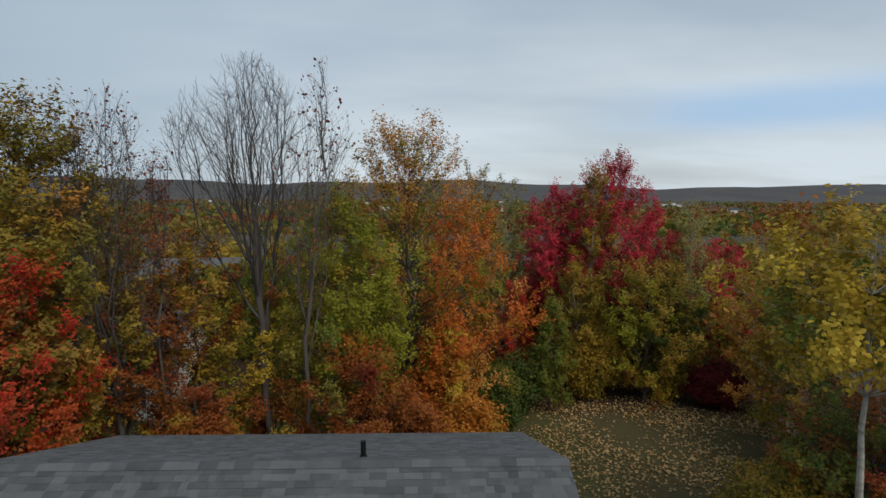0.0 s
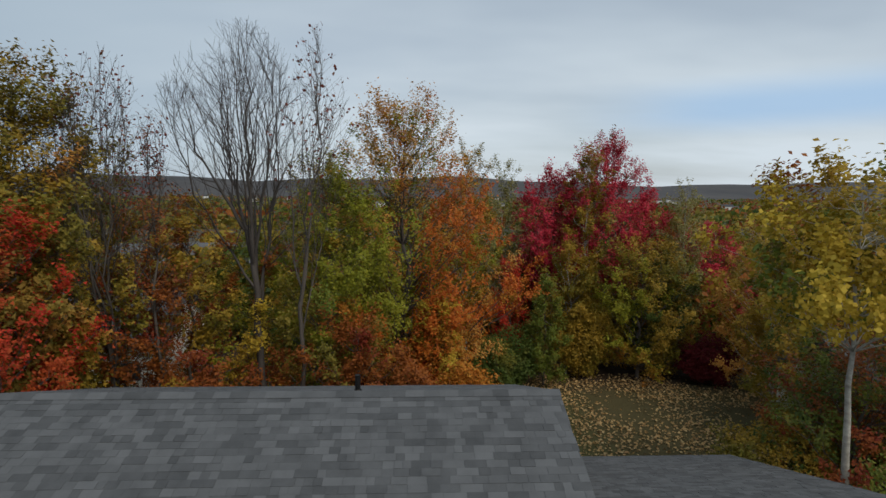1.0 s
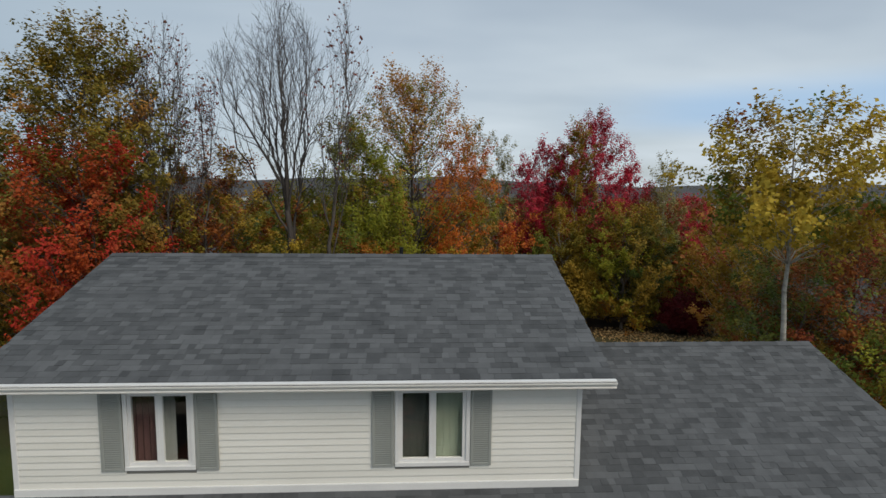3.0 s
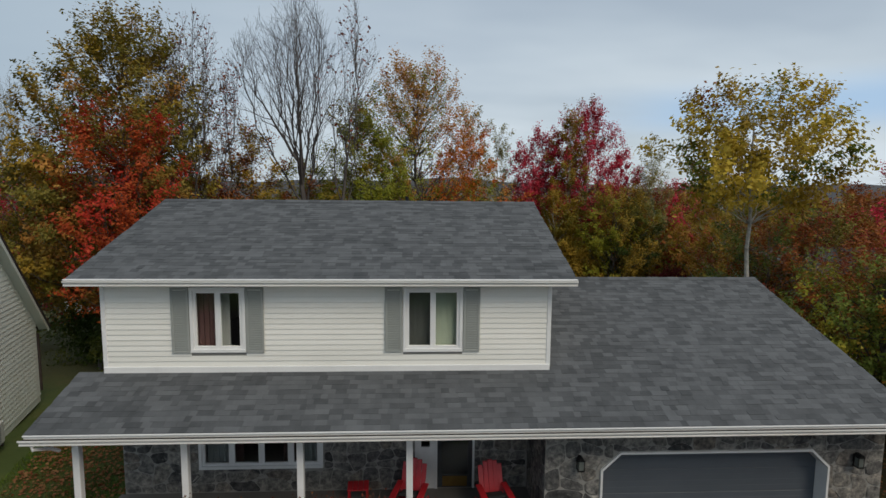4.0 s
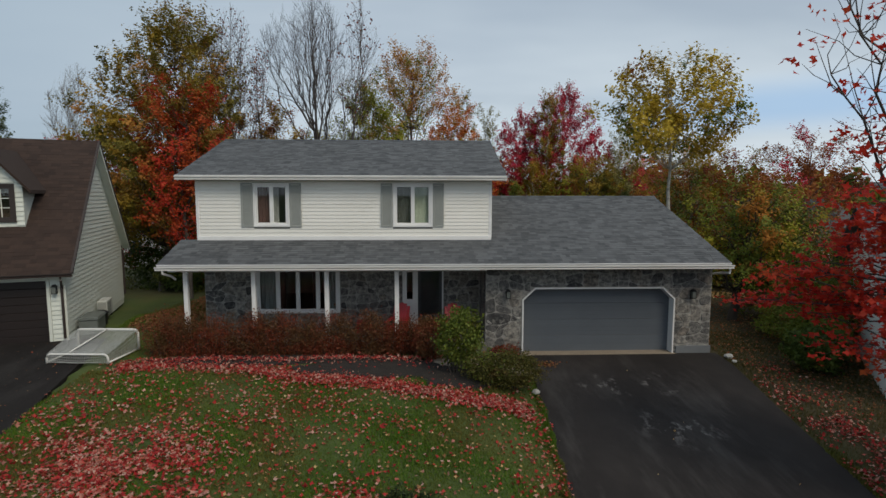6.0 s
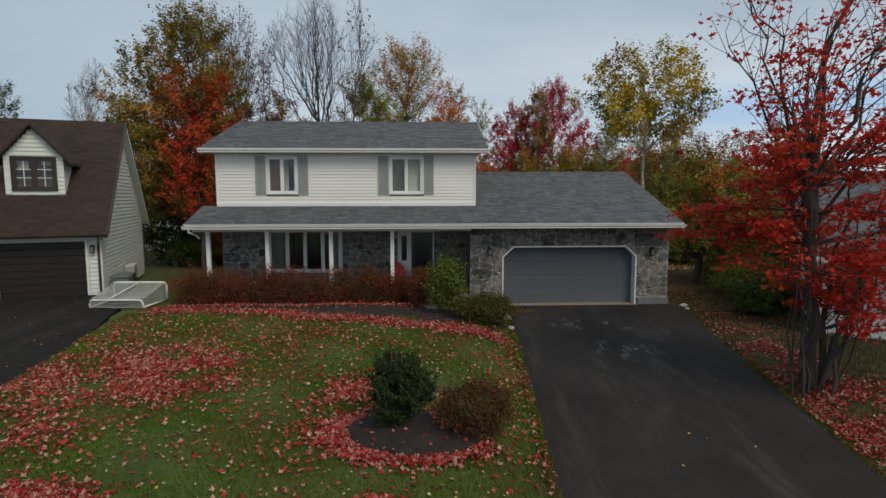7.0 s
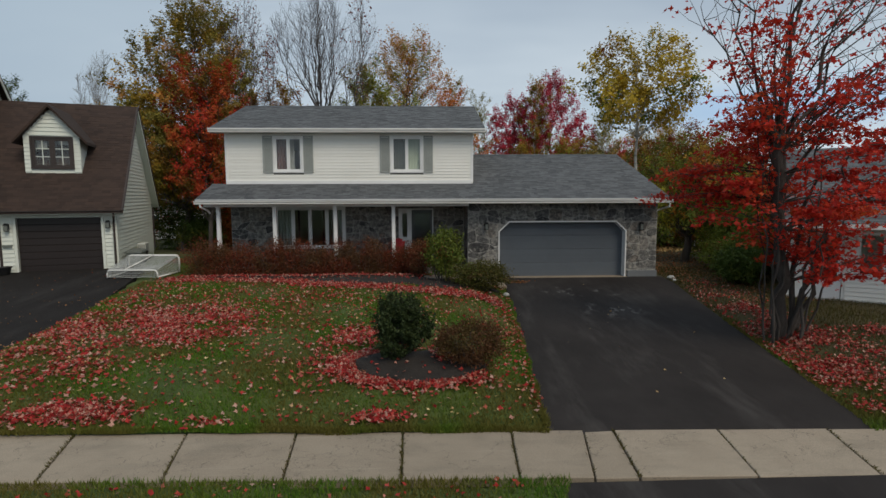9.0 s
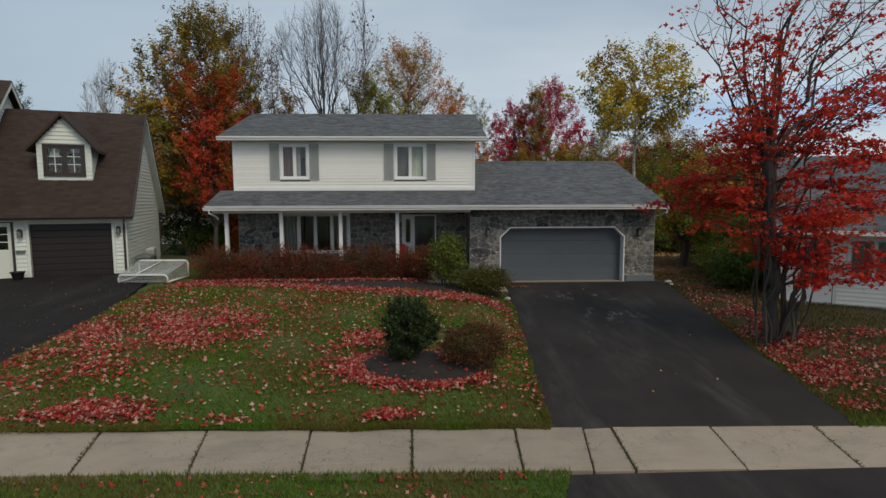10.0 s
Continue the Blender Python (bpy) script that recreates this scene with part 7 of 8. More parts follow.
# the red maple before the bungalow
def front_maple():
    rng = np.random.default_rng(150)
    x, y = 8.0, -7.95
    wood = Wood()
    stem = bent(rng, (0, 0, -0.15), (-0.55, -0.5, 4.3), 9, 0.02)
    wood.limb(stem, 0.145, 0.095, 9)
    ends = []
    for e, s, r in (((-0.15, -0.4, 9.8), 8, 0.05), ((0.5, 0.4, 9.4), 8, 0.045), ((-2.0, 0.2, 7.2), 7, 0.035), ((-1.6, 0.3, 8.4), 7, 0.035), ((-1.2, 1.0, 9.0), 8, 0.04), ((2.6, 0.2, 8.4), 8, 0.045), ((1.6, -0.8, 9.0), 8, 0.05), ((-0.9, -0.6, 4.75), 8, 0.09), ((2.9, 0.8, 6.6), 6, 0.045)):
        b = bent(rng, stem[s], e, 9, 0.025, 0.03)
        wood.limb(b, r, 0.010, 6)
        for j in range(2, 9):
            for _ in range(3):
                d = rng.normal(0, 1, 3)
                d[2] = abs(d[2]) + 0.7
                t = b[j] + d / np.linalg.norm(d) * rng.uniform(0.5, 1.5)
                wood.limb(bent(rng, b[j], t, 4, 0.04), 0.011, 0.004, 3)
                ends.append(t)
    for k in range(15):                                 # stems from the base
        a = rng.uniform(0, 6.28)
        o = np.array((math.cos(a), math.sin(a), 0))
        e = o * rng.uniform(0.4, 1.5) + np.array((0, 0, rng.uniform(2.6, 5.0)))
        thick = 0.075 if k < 4 else rng.uniform(0.02, 0.04)
        wood.limb(bent(rng, o * (0.17 if k < 4 else rng.uniform(0.25, 0.55)) + np.array((0, 0, -0.1)), e, 8, 0.025), thick, 0.012, 6)
    crook = np.array(((-0.52, -0.45, 3.9), (-0.62, -0.5, 4.2), (-0.60, -0.5, 4.5), (-0.86, -0.55, 4.72), (-0.98, -0.6, 5.0), (-0.80, -0.6, 5.2)))
    wood.limb(crook, 0.12, 0.085, 8)
    pos = []

    def spray(root, c, count, spread_h, lo, hi, sag=0.5):
        """A bough that ends in flat, layered fans of leaves."""
        b = bent(rng, root, c, 6, 0.03, 0.05)
        wood.limb(b, 0.018, 0.005, 4)
        out = (c - root) * np.array((1, 1, 0))
        out /= np.linalg.norm(out) + 1e-6
        for _ in range(count):
            f = b[rng.integers(2, 6)]
            d = out * rng.uniform(0.05, 0.55) + rng.normal(0, spread_h, 3) * np.array((1, 1, 0.26))
            t = f + d
            wood.limb([f, (f + t) / 2 + np.array((0, 0, 0.03)), t], 0.006, 0.003, 3)
            n = int(rng.uniform(lo, hi))
            p = rng.normal(0, 1, (n, 3)) * np.array((0.15, 0.15, 0.04))
            p[:, 2] -= sag * (p[:, 0] ** 2 + p[:, 1] ** 2)
            pos.append(f + d * rng.uniform(0.35, 1.1, (n, 1)) + p)

    for k in range(58):                               # dense shelf of boughs through the middle
        a = rng.uniform(0, 2 * math.pi)
        r = 2.9 * math.sqrt(rng.uniform(0.08, 1))
        c = np.array((r * math.cos(a) * (1.12 if math.cos(a) > 0 else 0.64) + 0.25, r * math.sin(a) * 0.85 - 0.35, 0))
        if c[0] < -0.7 and c[1] > 0.5:                 # the side towards the house is thin
            c[1] -= 1.2
        h = rng.uniform(0, 1)
        c[2] = (3.0 + 2.9 * h) - 0.16 * max(0.0, r - 1.2) + 0.25 * max(0.0, c[0])
        k0 = min(8, max(3, int((c[2] - 0.3) / 4.3 * 8)))
        spray(stem[k0], c, rng.integers(5, 10), 0.32, 10, 28)
    for k in range(30):                                # low hanging boughs on the bungalow's side
        c = np.array((rng.uniform(-0.6, 3.0), rng.uniform(-1.5, 1.2), 0))
        c[2] = rng.uniform(1.5, 3.0) + 0.12 * c[0]
        spray(stem[rng.integers(3, 6)], c, rng.integers(5, 9), 0.28, 10, 26)
    for k in range(17):                                # thin shelves reaching over towards the garage
        c = np.array((rng.uniform(-2.2, -1.1), rng.uniform(0.8, 1.9), rng.choice((3.1, 3.3, 3.9)) + rng.uniform(-0.1, 0.1)))
        spray(stem[rng.integers(5, 8)], c, rng.integers(5, 9), 0.26, 8, 20, 0.3)
    for k in range(20):                                # open sprays high on the driveway side
        c = np.array((rng.uniform(-1.7, -0.2), rng.uniform(-1.3, 0.1), rng.uniform(5.2, 7.6)))
        s0 = np.array((-0.5, -0.2, max(3.4, c[2] - 2.0)))
        spray(s0, c, rng.integers(3, 7), 0.26, 5, 15)
    for k in range(30):                                # scattered fans among the bare upper limbs
        c = np.array((rng.uniform(-1.5, 3.4), rng.uniform(-1.6, 0.6), rng.uniform(5.6, 8.2)))
        s0 = np.array((0.25 * c[0] - 0.3, -0.3, c[2] - 1.5))
        spray(s0, c, rng.integers(2, 6), 0.24, 4, 13)
    t = np.array(ends)
    for e in t[rng.integers(0, len(t), 120)]:           # last leaves in the upper twigs
        n = int(rng.uniform(2, 16))
        pos.append(e + rng.normal(0, 1, (n, 3)) * np.array((0.15, 0.15, 0.07)))
    me = leaves_mesh("crown", rng, np.concatenate(pos), 0.112, L_RED, 0.35, star=True)
    return plant("red_maple", "scarlet many-stemmed maple with bare upper branches", "tree", (x, y, gz(x, y)), wood, BARK_MAPLE, [me])


front_maple()


# ---- planting before the house ----
def hedge():
    rng = np.random.default_rng(160)
    root = thing("barberry_hedge", "loose red-brown barberry hedge before the porch", "hedge", pose(0, 0, 0))
    wood, pos = Wood(), []
    x = -8.5
    while x < -0.55:
        for _ in range(7):
            a = (x + rng.uniform(-0.15, 0.15), rng.uniform(-0.85, -0.55), 0.2)
            h = rng.uniform(0.80, 1.36) + 0.09 * math.sin(x * 2.1) + 0.05 * math.sin(x * 5.3)
            e = (a[0] + rng.normal(0, 0.16), a[1] + rng.normal(0, 0.2), 0.22 + h)
            wood.limb(bent(rng, a, e, 5, 0.04), 0.010, 0.003, 3)
            n = 185
            t = rng.uniform(0.08, 1.0, n)[:, None]
            p = np.array(a) + (np.array(e) - np.array(a)) * t + rng.normal(0, 1, (n, 3)) * np.array((0.10, 0.13, 0.06))
            pos.append(p)
        x += 0.17
    p = np.concatenate(pos)
    p = p[(p[:, 1] > -1.25) & (p[:, 1] < -0.30)]
    ob = new("stem_mass", raw_mesh("stem_mass", wood.v, wood.f, BARK_DARK, True))
    ob.parent = root
    tagged(ob, kind="stuff")
    ob = new("foliage", leaves_mesh("foliage", rng, p, 0.046, L_HEDGE, 0.9))
    ob.parent = root
    return root


hedge()
shrub("hedge_end_bush", "red-brown barberry bush at the hedge's end", -0.42, -1.35, 0.42, 0.42, 1.25, L_HEDGE, 161, 4500, 0.055, up=True)
shrub("hydrangea_bush", "yellow-green leafy bush beside the porch step", 0.40, -2.45, 0.62, 0.54, 1.74, L_HYDRANGEA, 162, 4600, 0.08, up=True, clear=0.10)
shrub("spreading_bush", "low olive bush with yellow tips by the driveway", 1.56, -3.15, 0.96, 0.62, 0.84, L_OLIVEBUSH, 163, 6500, 0.06)
shrub("spreading_bush", "low olive bush with yellow tips by the driveway", 1.2, -3.1, 0.7, 0.5, 0.72, L_HYDRANGEA, 164, 1000, 0.06)
shrub("brown_spirea", "rounded brown spirea in the mulch bed", 0.56, -10.12, 0.66, 0.52, 0.84, L_BROWNBUSH, 165, 9000, 0.038, up=True)


def dwarf_spruce(x, y):
    rng = np.random.default_rng(170)
    wood, pos = Wood(), []
    wood.limb(bent(rng, (0, 0, -0.05), (0.02, 0, 1.2), 6, 0.01), 0.04, 0.008, 6)
    for k in range(130):
        h = rng.uniform(0.0, 1.0)
        a = rng.uniform(0, 2 * math.pi)
        r = 0.56 * (0.80 + 0.5 * h - 0.85 * h * h) * rng.uniform(0.5, 1.28) * (1 + 0.18 * math.sin(3 * a + 1) + 0.12 * math.sin(5 * a + 6 * h))
        s = np.array((0, 0, 0.04 + 0.8 * h))
        e = np.array((r * math.cos(a) - 0.08 * h, r * math.sin(a), 0.10 + 0.92 * h + 0.30 * r + rng.uniform(-0.05, 0.16)))
        wood.limb([s, (s + e) / 2 - np.array((0, 0, 0.03)), e], 0.009, 0.003, 3)
        t = rng.uniform(0.3, 1.0, 90)[:, None]
        pos.append(s + (e - s) * t + rng.normal(0, 0.022, (90, 3)))
        for _ in range(4):                             # tufts of side shoots
            c = s + (e - s) * rng.uniform(0.7, 1.0)
            f = c + rng.normal(0, 0.07, 3) + np.array((0, 0, 0.06))
            pos.append(c + (f - c) * rng.uniform(0, 1.2, (28, 1)) + rng.normal(0, 0.012, (28, 3)))
    for k in range(26):                                # upright shoots
        a, r = rng.uniform(0, 2 * math.pi), rng.uniform(0.02, 0.3)
        b = np.array((r * math.cos(a) - 0.1, r * math.sin(a), 1.0 - 0.3 * r))
        e = b + np.array((0.2 * math.cos(a) * r, 0.2 * math.sin(a) * r, rng.uniform(0.10, 0.40)))
        wood.limb([b, e], 0.006, 0.003, 3)
        pos.append(b + (e - b) * rng.uniform(0, 1, (60, 1)) + rng.normal(0, 0.016, (60, 3)))
    me = leaves_mesh("crown", rng, np.concatenate(pos), 0.062, L_SPRUCE, 1.1, wide=0.13)
    return plant("dwarf_spruce", "dense dark green dwarf spruce in the mulch bed", "shrub", (x, y, gz(x, y) + 0.05), wood, BARK_DARK, [me])


dwarf_spruce(-0.72, -10.0)


def mulch_bed(name, label, outline, rise, n=40, rings=10):
    """A low mound of mulch with a wavering edge."""
    verts, faces = [], []
    cx, cy, rx, ry = outline
    for j in range(rings + 1):
        f = j / rings
        for i in range(n):
            a = 2 * math.pi * i / n
            k = 1 + 0.07 * math.sin(3 * a + cx) + 0.05 * math.sin(7 * a) + 0.03 * math.sin(13 * a + 2)
            x, y = cx + rx * k * f * math.cos(a), cy + ry * k * f * math.sin(a)
            verts.append((x, y, gz(x, y) + 0.065 + rise * (1 - f * f) - (0.10 if j == rings else 0)))
    for j in range(rings):
        for i in range(n):
            a, b = j * n + i, j * n + (i + 1) % n
            faces.append((a, b, b + n, a + n))
    ob = new(name, raw_mesh(name, verts, faces, MULCH, True))
    return tagged(ob, label, "mulch bed", kind="structure")


mulch_bed("mulch_island", "dark bark mulch island round spruce and spirea", (-0.38, -10.1, 1.32, 0.74), 0.07)
mulch_bed("mulch_border", "dark bark mulch border before the hedge", (-4.9, -1.22, 4.0, 0.42), 0.03)
mulch_bed("mulch_border", "dark bark mulch border widening to the bushes", (-1.9, -2.05, 2.3, 0.78), 0.034)
mulch_bed("mulch_border", "dark bark mulch border below the bushes", (0.7, -2.75, 1.5, 0.75), 0.02)
mulch_bed("mulch_border", "leaf-strewn mulch below the garage wall", (1.98, -0.58, 0.56, 0.5), 0.02)
shrub("red_perennial", "low red-brown withered perennials below the garage wall", 2.0, -0.62, 0.42, 0.32, 0.34, L_HEDGE, 166, 900, 0.05, up=True)
for k, (x, y, s) in enumerate(((2.38, -3.0, 0.10), (9.0, -0.5, 0.12), (8.95, -0.9, 0.07))):
    rng_ = random.Random(200 + k)
    bm = bmesh.new()
    bmesh.ops.create_icosphere(bm, subdivisions=2, radius=s)
    for v in bm.verts:
        v.co = Vector((v.co.x * 1.2, v.co.y, v.co.z * 0.7)) * rng_.uniform(0.85, 1.12)
    ob = part("garden_rock", bm, ROCK, None)
    ob.location = (x, y, gz(x, y) + s * 0.35)
    tagged(ob, "small pale garden rock at the bed's edge", "rock", "garden rocks")


# ---- fallen leaves and grass ----
def lawn_clear(x, y):
    """True where lawn lies open: neither paving nor house."""
    ok = (y > -11.9) & (y < -0.9) & (x > neighbour_drive_edge(y) + 0.02) & ((x < drive_left(y) - 0.02) | (x > drive_right(y) + 0.02)) & (x < 20)
    return ok


def fallen(name, label, centre_fn, n, size, mat, seed, lift=0.05, star=True):
    rng = np.random.default_rng(seed)
    xy = centre_fn(rng, n)
    z = ground_z(xy[:, 0], xy[:, 1]) + lift + rng.uniform(0, 0.02, len(xy))
    pos = np.column_stack([xy, z])
    ob = new(name, leaves_mesh(name, rng, pos, size, mat, 0.12, star, 0.15))
    return tagged(ob, label, "fallen leaves", kind="stuff")


def blobs(spec):
    """Leaves drifted into patches: (x, y, spread x, spread y, weight)."""
    def fn(rng, n):
        out = []
        tot = sum(s[4] for s in spec)
        for x, y, sx, sy, w in spec:
            k = int(n * w / tot)
            p = np.column_stack([rng.normal(x, sx, k), rng.normal(y, sy, k)])
            keep = np.sin(p[:, 0] * 3.1 + p[:, 1] * 2.2) + np.sin(p[:, 0] * 1.3 - p[:, 1] * 4.1) + rng.normal(0, 0.8, k) > -0.6
            out.append(p[keep])
        p = np.concatenate(out)
        return p[lawn_clear(p[:, 0], p[:, 1])]
    return fn


def ring(cx, cy, rx, ry, w):
    def fn(rng, n):
        a = rng.uniform(0, 2 * math.pi, n)
        k = 1 + np.abs(rng.normal(0, w, n))
        keep = rng.uniform(0, 1, n) < 0.42 + 0.58 * np.cos(a - 3.7)
        p = np.column_stack([cx + rx * k * np.cos(a), cy + ry * k * np.sin(a)])[keep]
        return p[lawn_clear(p[:, 0], p[:, 1])]
    return fn


def even(x0, x1, y0, y1):
    def fn(rng, n):
        p = np.column_stack([rng.uniform(x0, x1, n), rng.uniform(y0, y1, n)])
        return p[lawn_clear(p[:, 0], p[:, 1])]
    return fn


def along(points, spread, ragged=0.25):
    """Leaves drifted along a line over the lawn."""
    P = np.array(points, float)

    def fn(rng, n):
        t = rng.uniform(0, len(P) - 1.001, n)
        i = t.astype(int)
        p = P[i] + (P[i + 1] - P[i]) * (t - i)[:, None]
        p[:, 1] += rng.normal(0, spread, n) * (1 + ragged * np.sin(p[:, 0] * 4.0)) - 0.4 * spread * np.abs(rng.normal(0, 1, n)) * (rng.uniform(0, 1, n) < 0.3)
        p[:, 0] += rng.normal(0, 0.1, n)
        return p[lawn_clear(p[:, 0], p[:, 1])]
    return fn


HEDGE_DRIFT = [(-9.0, -1.75), (-7.8, -1.62), (-5.3, -1.98), (-4.0, -2.65), (-2.6, -2.85), (-1.36, -3.3), (-0.1, -3.85), (1.0, -4.4), (2.0, -4.3)]
fallen("fallen_leaves", "red and pink maple leaves drifted before the hedge", along(HEDGE_DRIFT, 0.24), 5510, 0.084, FALLEN_RED, 320, 0.06)
fallen("fallen_leaves", "red and pink maple leaves drifted over the lawn", blobs([(-6.3, -6.5, 0.95, 0.55, 3.2), (-5.6, -7.8, 0.75, 0.6, 2.2), (-7.0, -7.9, 0.6, 0.5, 0.8), (-8.4, -8.0, 0.45, 1.0, 1.3), (-7.2, -9.8, 0.8, 0.6, 1.3), (-6.0, -11.42, 0.62, 0.15, 1.3), (-4.0, -11.75, 0.35, 0.08, 0.25), (-1.0, -11.66, 0.26, 0.09, 0.3), (-8.6, -4.6, 0.45, 1.6, 0.7), (1.7, -7.5, 0.28, 1.8, 0.4), (-2.0, -9.3, 0.30, 0.65, 0.9), (-1.6, -8.2, 0.38, 0.35, 0.6), (-4.5, -4.6, 2.2, 0.8, 1.1)]), 13775, 0.084, FALLEN_RED, 301)
fallen("fallen_leaves", "ring of red maple leaves round the mulch bed", ring(-0.40, -10.1, 1.20, 0.70, 0.20), 5220, 0.084, FALLEN_RED, 302, 0.06)
fallen("fallen_leaves", "red leaves below the scarlet maple", blobs([(8.7, -5.2, 0.30, 1.4, 2.0), (8.2, -7.6, 0.5, 0.9, 2.2), (7.95, -9.0, 0.42, 0.6, 2.2), (7.65, -10.2, 0.34, 0.6, 2.2), (7.25, -11.2, 0.22, 0.35, 0.7), (9.3, -9.2, 0.9, 0.5, 1.3), (9.8, -10.6, 0.9, 0.35, 0.9), (10.4, -8.3, 0.8, 0.25, 0.8), (9.6, -3.0, 0.4, 1.2, 0.5)]), 7400, 0.074, FALLEN_RED, 303)
fallen("fallen_leaves", "pale tan leaves sprinkled over the front lawn", even(-9.5, 2.6, -11.85, -1.2), 1250, 0.06, FALLEN_TAN, 304)
fallen("fallen_leaves", "scattered red leaves over the front lawn", even(-9.5, 2.6, -11.85, -1.2), 3335, 0.084, FALLEN_RED, 305)
fallen("fallen_leaves", "leaves blown onto the mulch island", lambda rng, n: np.concatenate([np.column_stack([rng.normal(-0.45, 0.8, n), rng.normal(-10.25, 0.5, n)]), np.column_stack([rng.normal(0.02, 0.09, 2 * n), rng.normal(-9.85, 0.22, 2 * n)])]), 60, 0.08, FALLEN_RED, 313, 0.13)
fallen("fallen_leaves", "leaves lying on the hedge border", lambda rng, n: np.column_stack([rng.uniform(-8.4, 0.4, n), rng.normal(-1.6, 0.35, n)]), 260, 0.085, FALLEN_RED, 314, 0.12)
fallen("fallen_leaves", "dull leaves scattered over the lawn", even(-9.5, 2.6, -11.0, -1.2), 1700, 0.08, FALLEN_BROWN, 312)


def back_leaves(rng, n):
    p = np.column_stack([rng.uniform(2, 24, n), rng.uniform(9, 27, n)])
    return p[np.sin(p[:, 0] * 1.1) + np.sin(p[:, 1] * 0.9 + p[:, 0] * 0.4) + rng.normal(0, 0.9, n) > -0.4]


def side_leaves(rng, n):
    p = np.column_stack([rng.uniform(-11.6, -8.1, n), 13.2 - 11.6 * rng.uniform(0, 1, n) ** 1.5])
    return p[p[:, 0] > -11.6 + 0.30 * np.maximum(0, 4.6 - p[:, 1])]


fallen("fallen_leaves", "tan leaves strewn over the back lawn", back_leaves, 24000, 0.14, FALLEN_TAN, 306, star=False)
fallen("fallen_leaves", "brown leaf litter beside the garage", lambda rng, n: (lambda p: p[p[:, 0] > drive_right(p[:, 1]) + 0.1])(np.column_stack([rng.uniform(8.9, 13.5, n), rng.uniform(-5.0, 9.0, n)])), 4200, 0.07, FALLEN_BROWN, 311, star=False)
fallen("fallen_leaves", "brown leaves between the houses", side_leaves, 9000, 0.09, FALLEN_BROWN, 307, star=False)
fallen("fallen_leaves", "small drift of leaves at the garage door", lambda rng, n: np.column_stack([rng.normal(3.1, 0.28, n), rng.normal(-1.0, 0.12, n)]), 160, 0.06, FALLEN_BROWN, 308, 0.03)
fallen("fallen_leaves", "few leaves on verge and pavement", lambda rng, n: np.column_stack([rng.uniform(-9, 1.0, n), rng.uniform(-14.8, -13.4, n)]), 420, 0.066, FALLEN_RED, 309, 0.03)
fallen("fallen_leaves", "single pale leaves on the driveway", lambda rng, n: np.column_stack([rng.uniform(3, 6.5, n), rng.uniform(-11, -1, n)]), 14, 0.05, FALLEN_TAN, 310, 0.035)


fallen("fallen_leaves", "red leaves drifted against the hedge foot", lambda rng, n: (lambda x: np.column_stack([x, -1.34 + 0.08 * np.sin(x * 1.7) + rng.normal(0, 0.11, n)]))(rng.uniform(-8.7, 0.0, n)), 1700, 0.06, FALLEN_RED, 318, 0.12)
fallen("fallen_leaves", "leaves lying beside the garage wall", lambda rng, n: np.column_stack([rng.normal(2.0, 0.28, n), rng.normal(-0.7, 0.24, n)]), 170, 0.06, FALLEN_RED, 315, 0.10)
fallen("fallen_leaves", "brown leaf bits strewn over the neighbouring driveway", lambda rng, n: (lambda p: p[p[:, 0] < neighbour_drive_edge(p[:, 1])])(np.column_stack([-9.2 - np.abs(rng.normal(0, 2.6, n)), rng.uniform(-11.0, 0.2, n)])), 380, 0.045, FALLEN_BROWN, 316, 0.05)
fallen("fallen_leaves", "leaves gathered along the driveway edge", lambda rng, n: (lambda y: np.column_stack([drive_left(y) + rng.normal(-0.06, 0.07, n), y]))(rng.uniform(-11.6, -3.6, n)), 150, 0.058, FALLEN_RED, 317, 0.06)


def grass(name, label, x0, x1, y0, y1, n, seed, keep, h=0.07, mat=None):
    rng = np.random.default_rng(seed)
    p = np.column_stack([rng.uniform(x0, x1, n), rng.uniform(y0, y1, n)])
    p = p[keep(p[:, 0], p[:, 1])]
    n = len(p)
    z = ground_z(p[:, 0], p[:, 1])
    b = np.column_stack([p, z - 0.01])
    a = rng.uniform(0, 2 * math.pi, n)
    s = np.column_stack([np.cos(a), np.sin(a), np.zeros(n)]) * 0.009
    hh = h * rng.uniform(0.5, 1.4, n)
    tip = b + np.column_stack([rng.normal(0, 0.03, n), rng.normal(0, 0.03, n), hh])
    v = np.stack([b - s, b + s, tip], 1).reshape(-1, 3)
    ob = new(name, fast_mesh(name, v, np.arange(n * 3).reshape(n, 3), 3, mat or GRASS))
    return tagged(ob, label, "grass", kind="stuff")


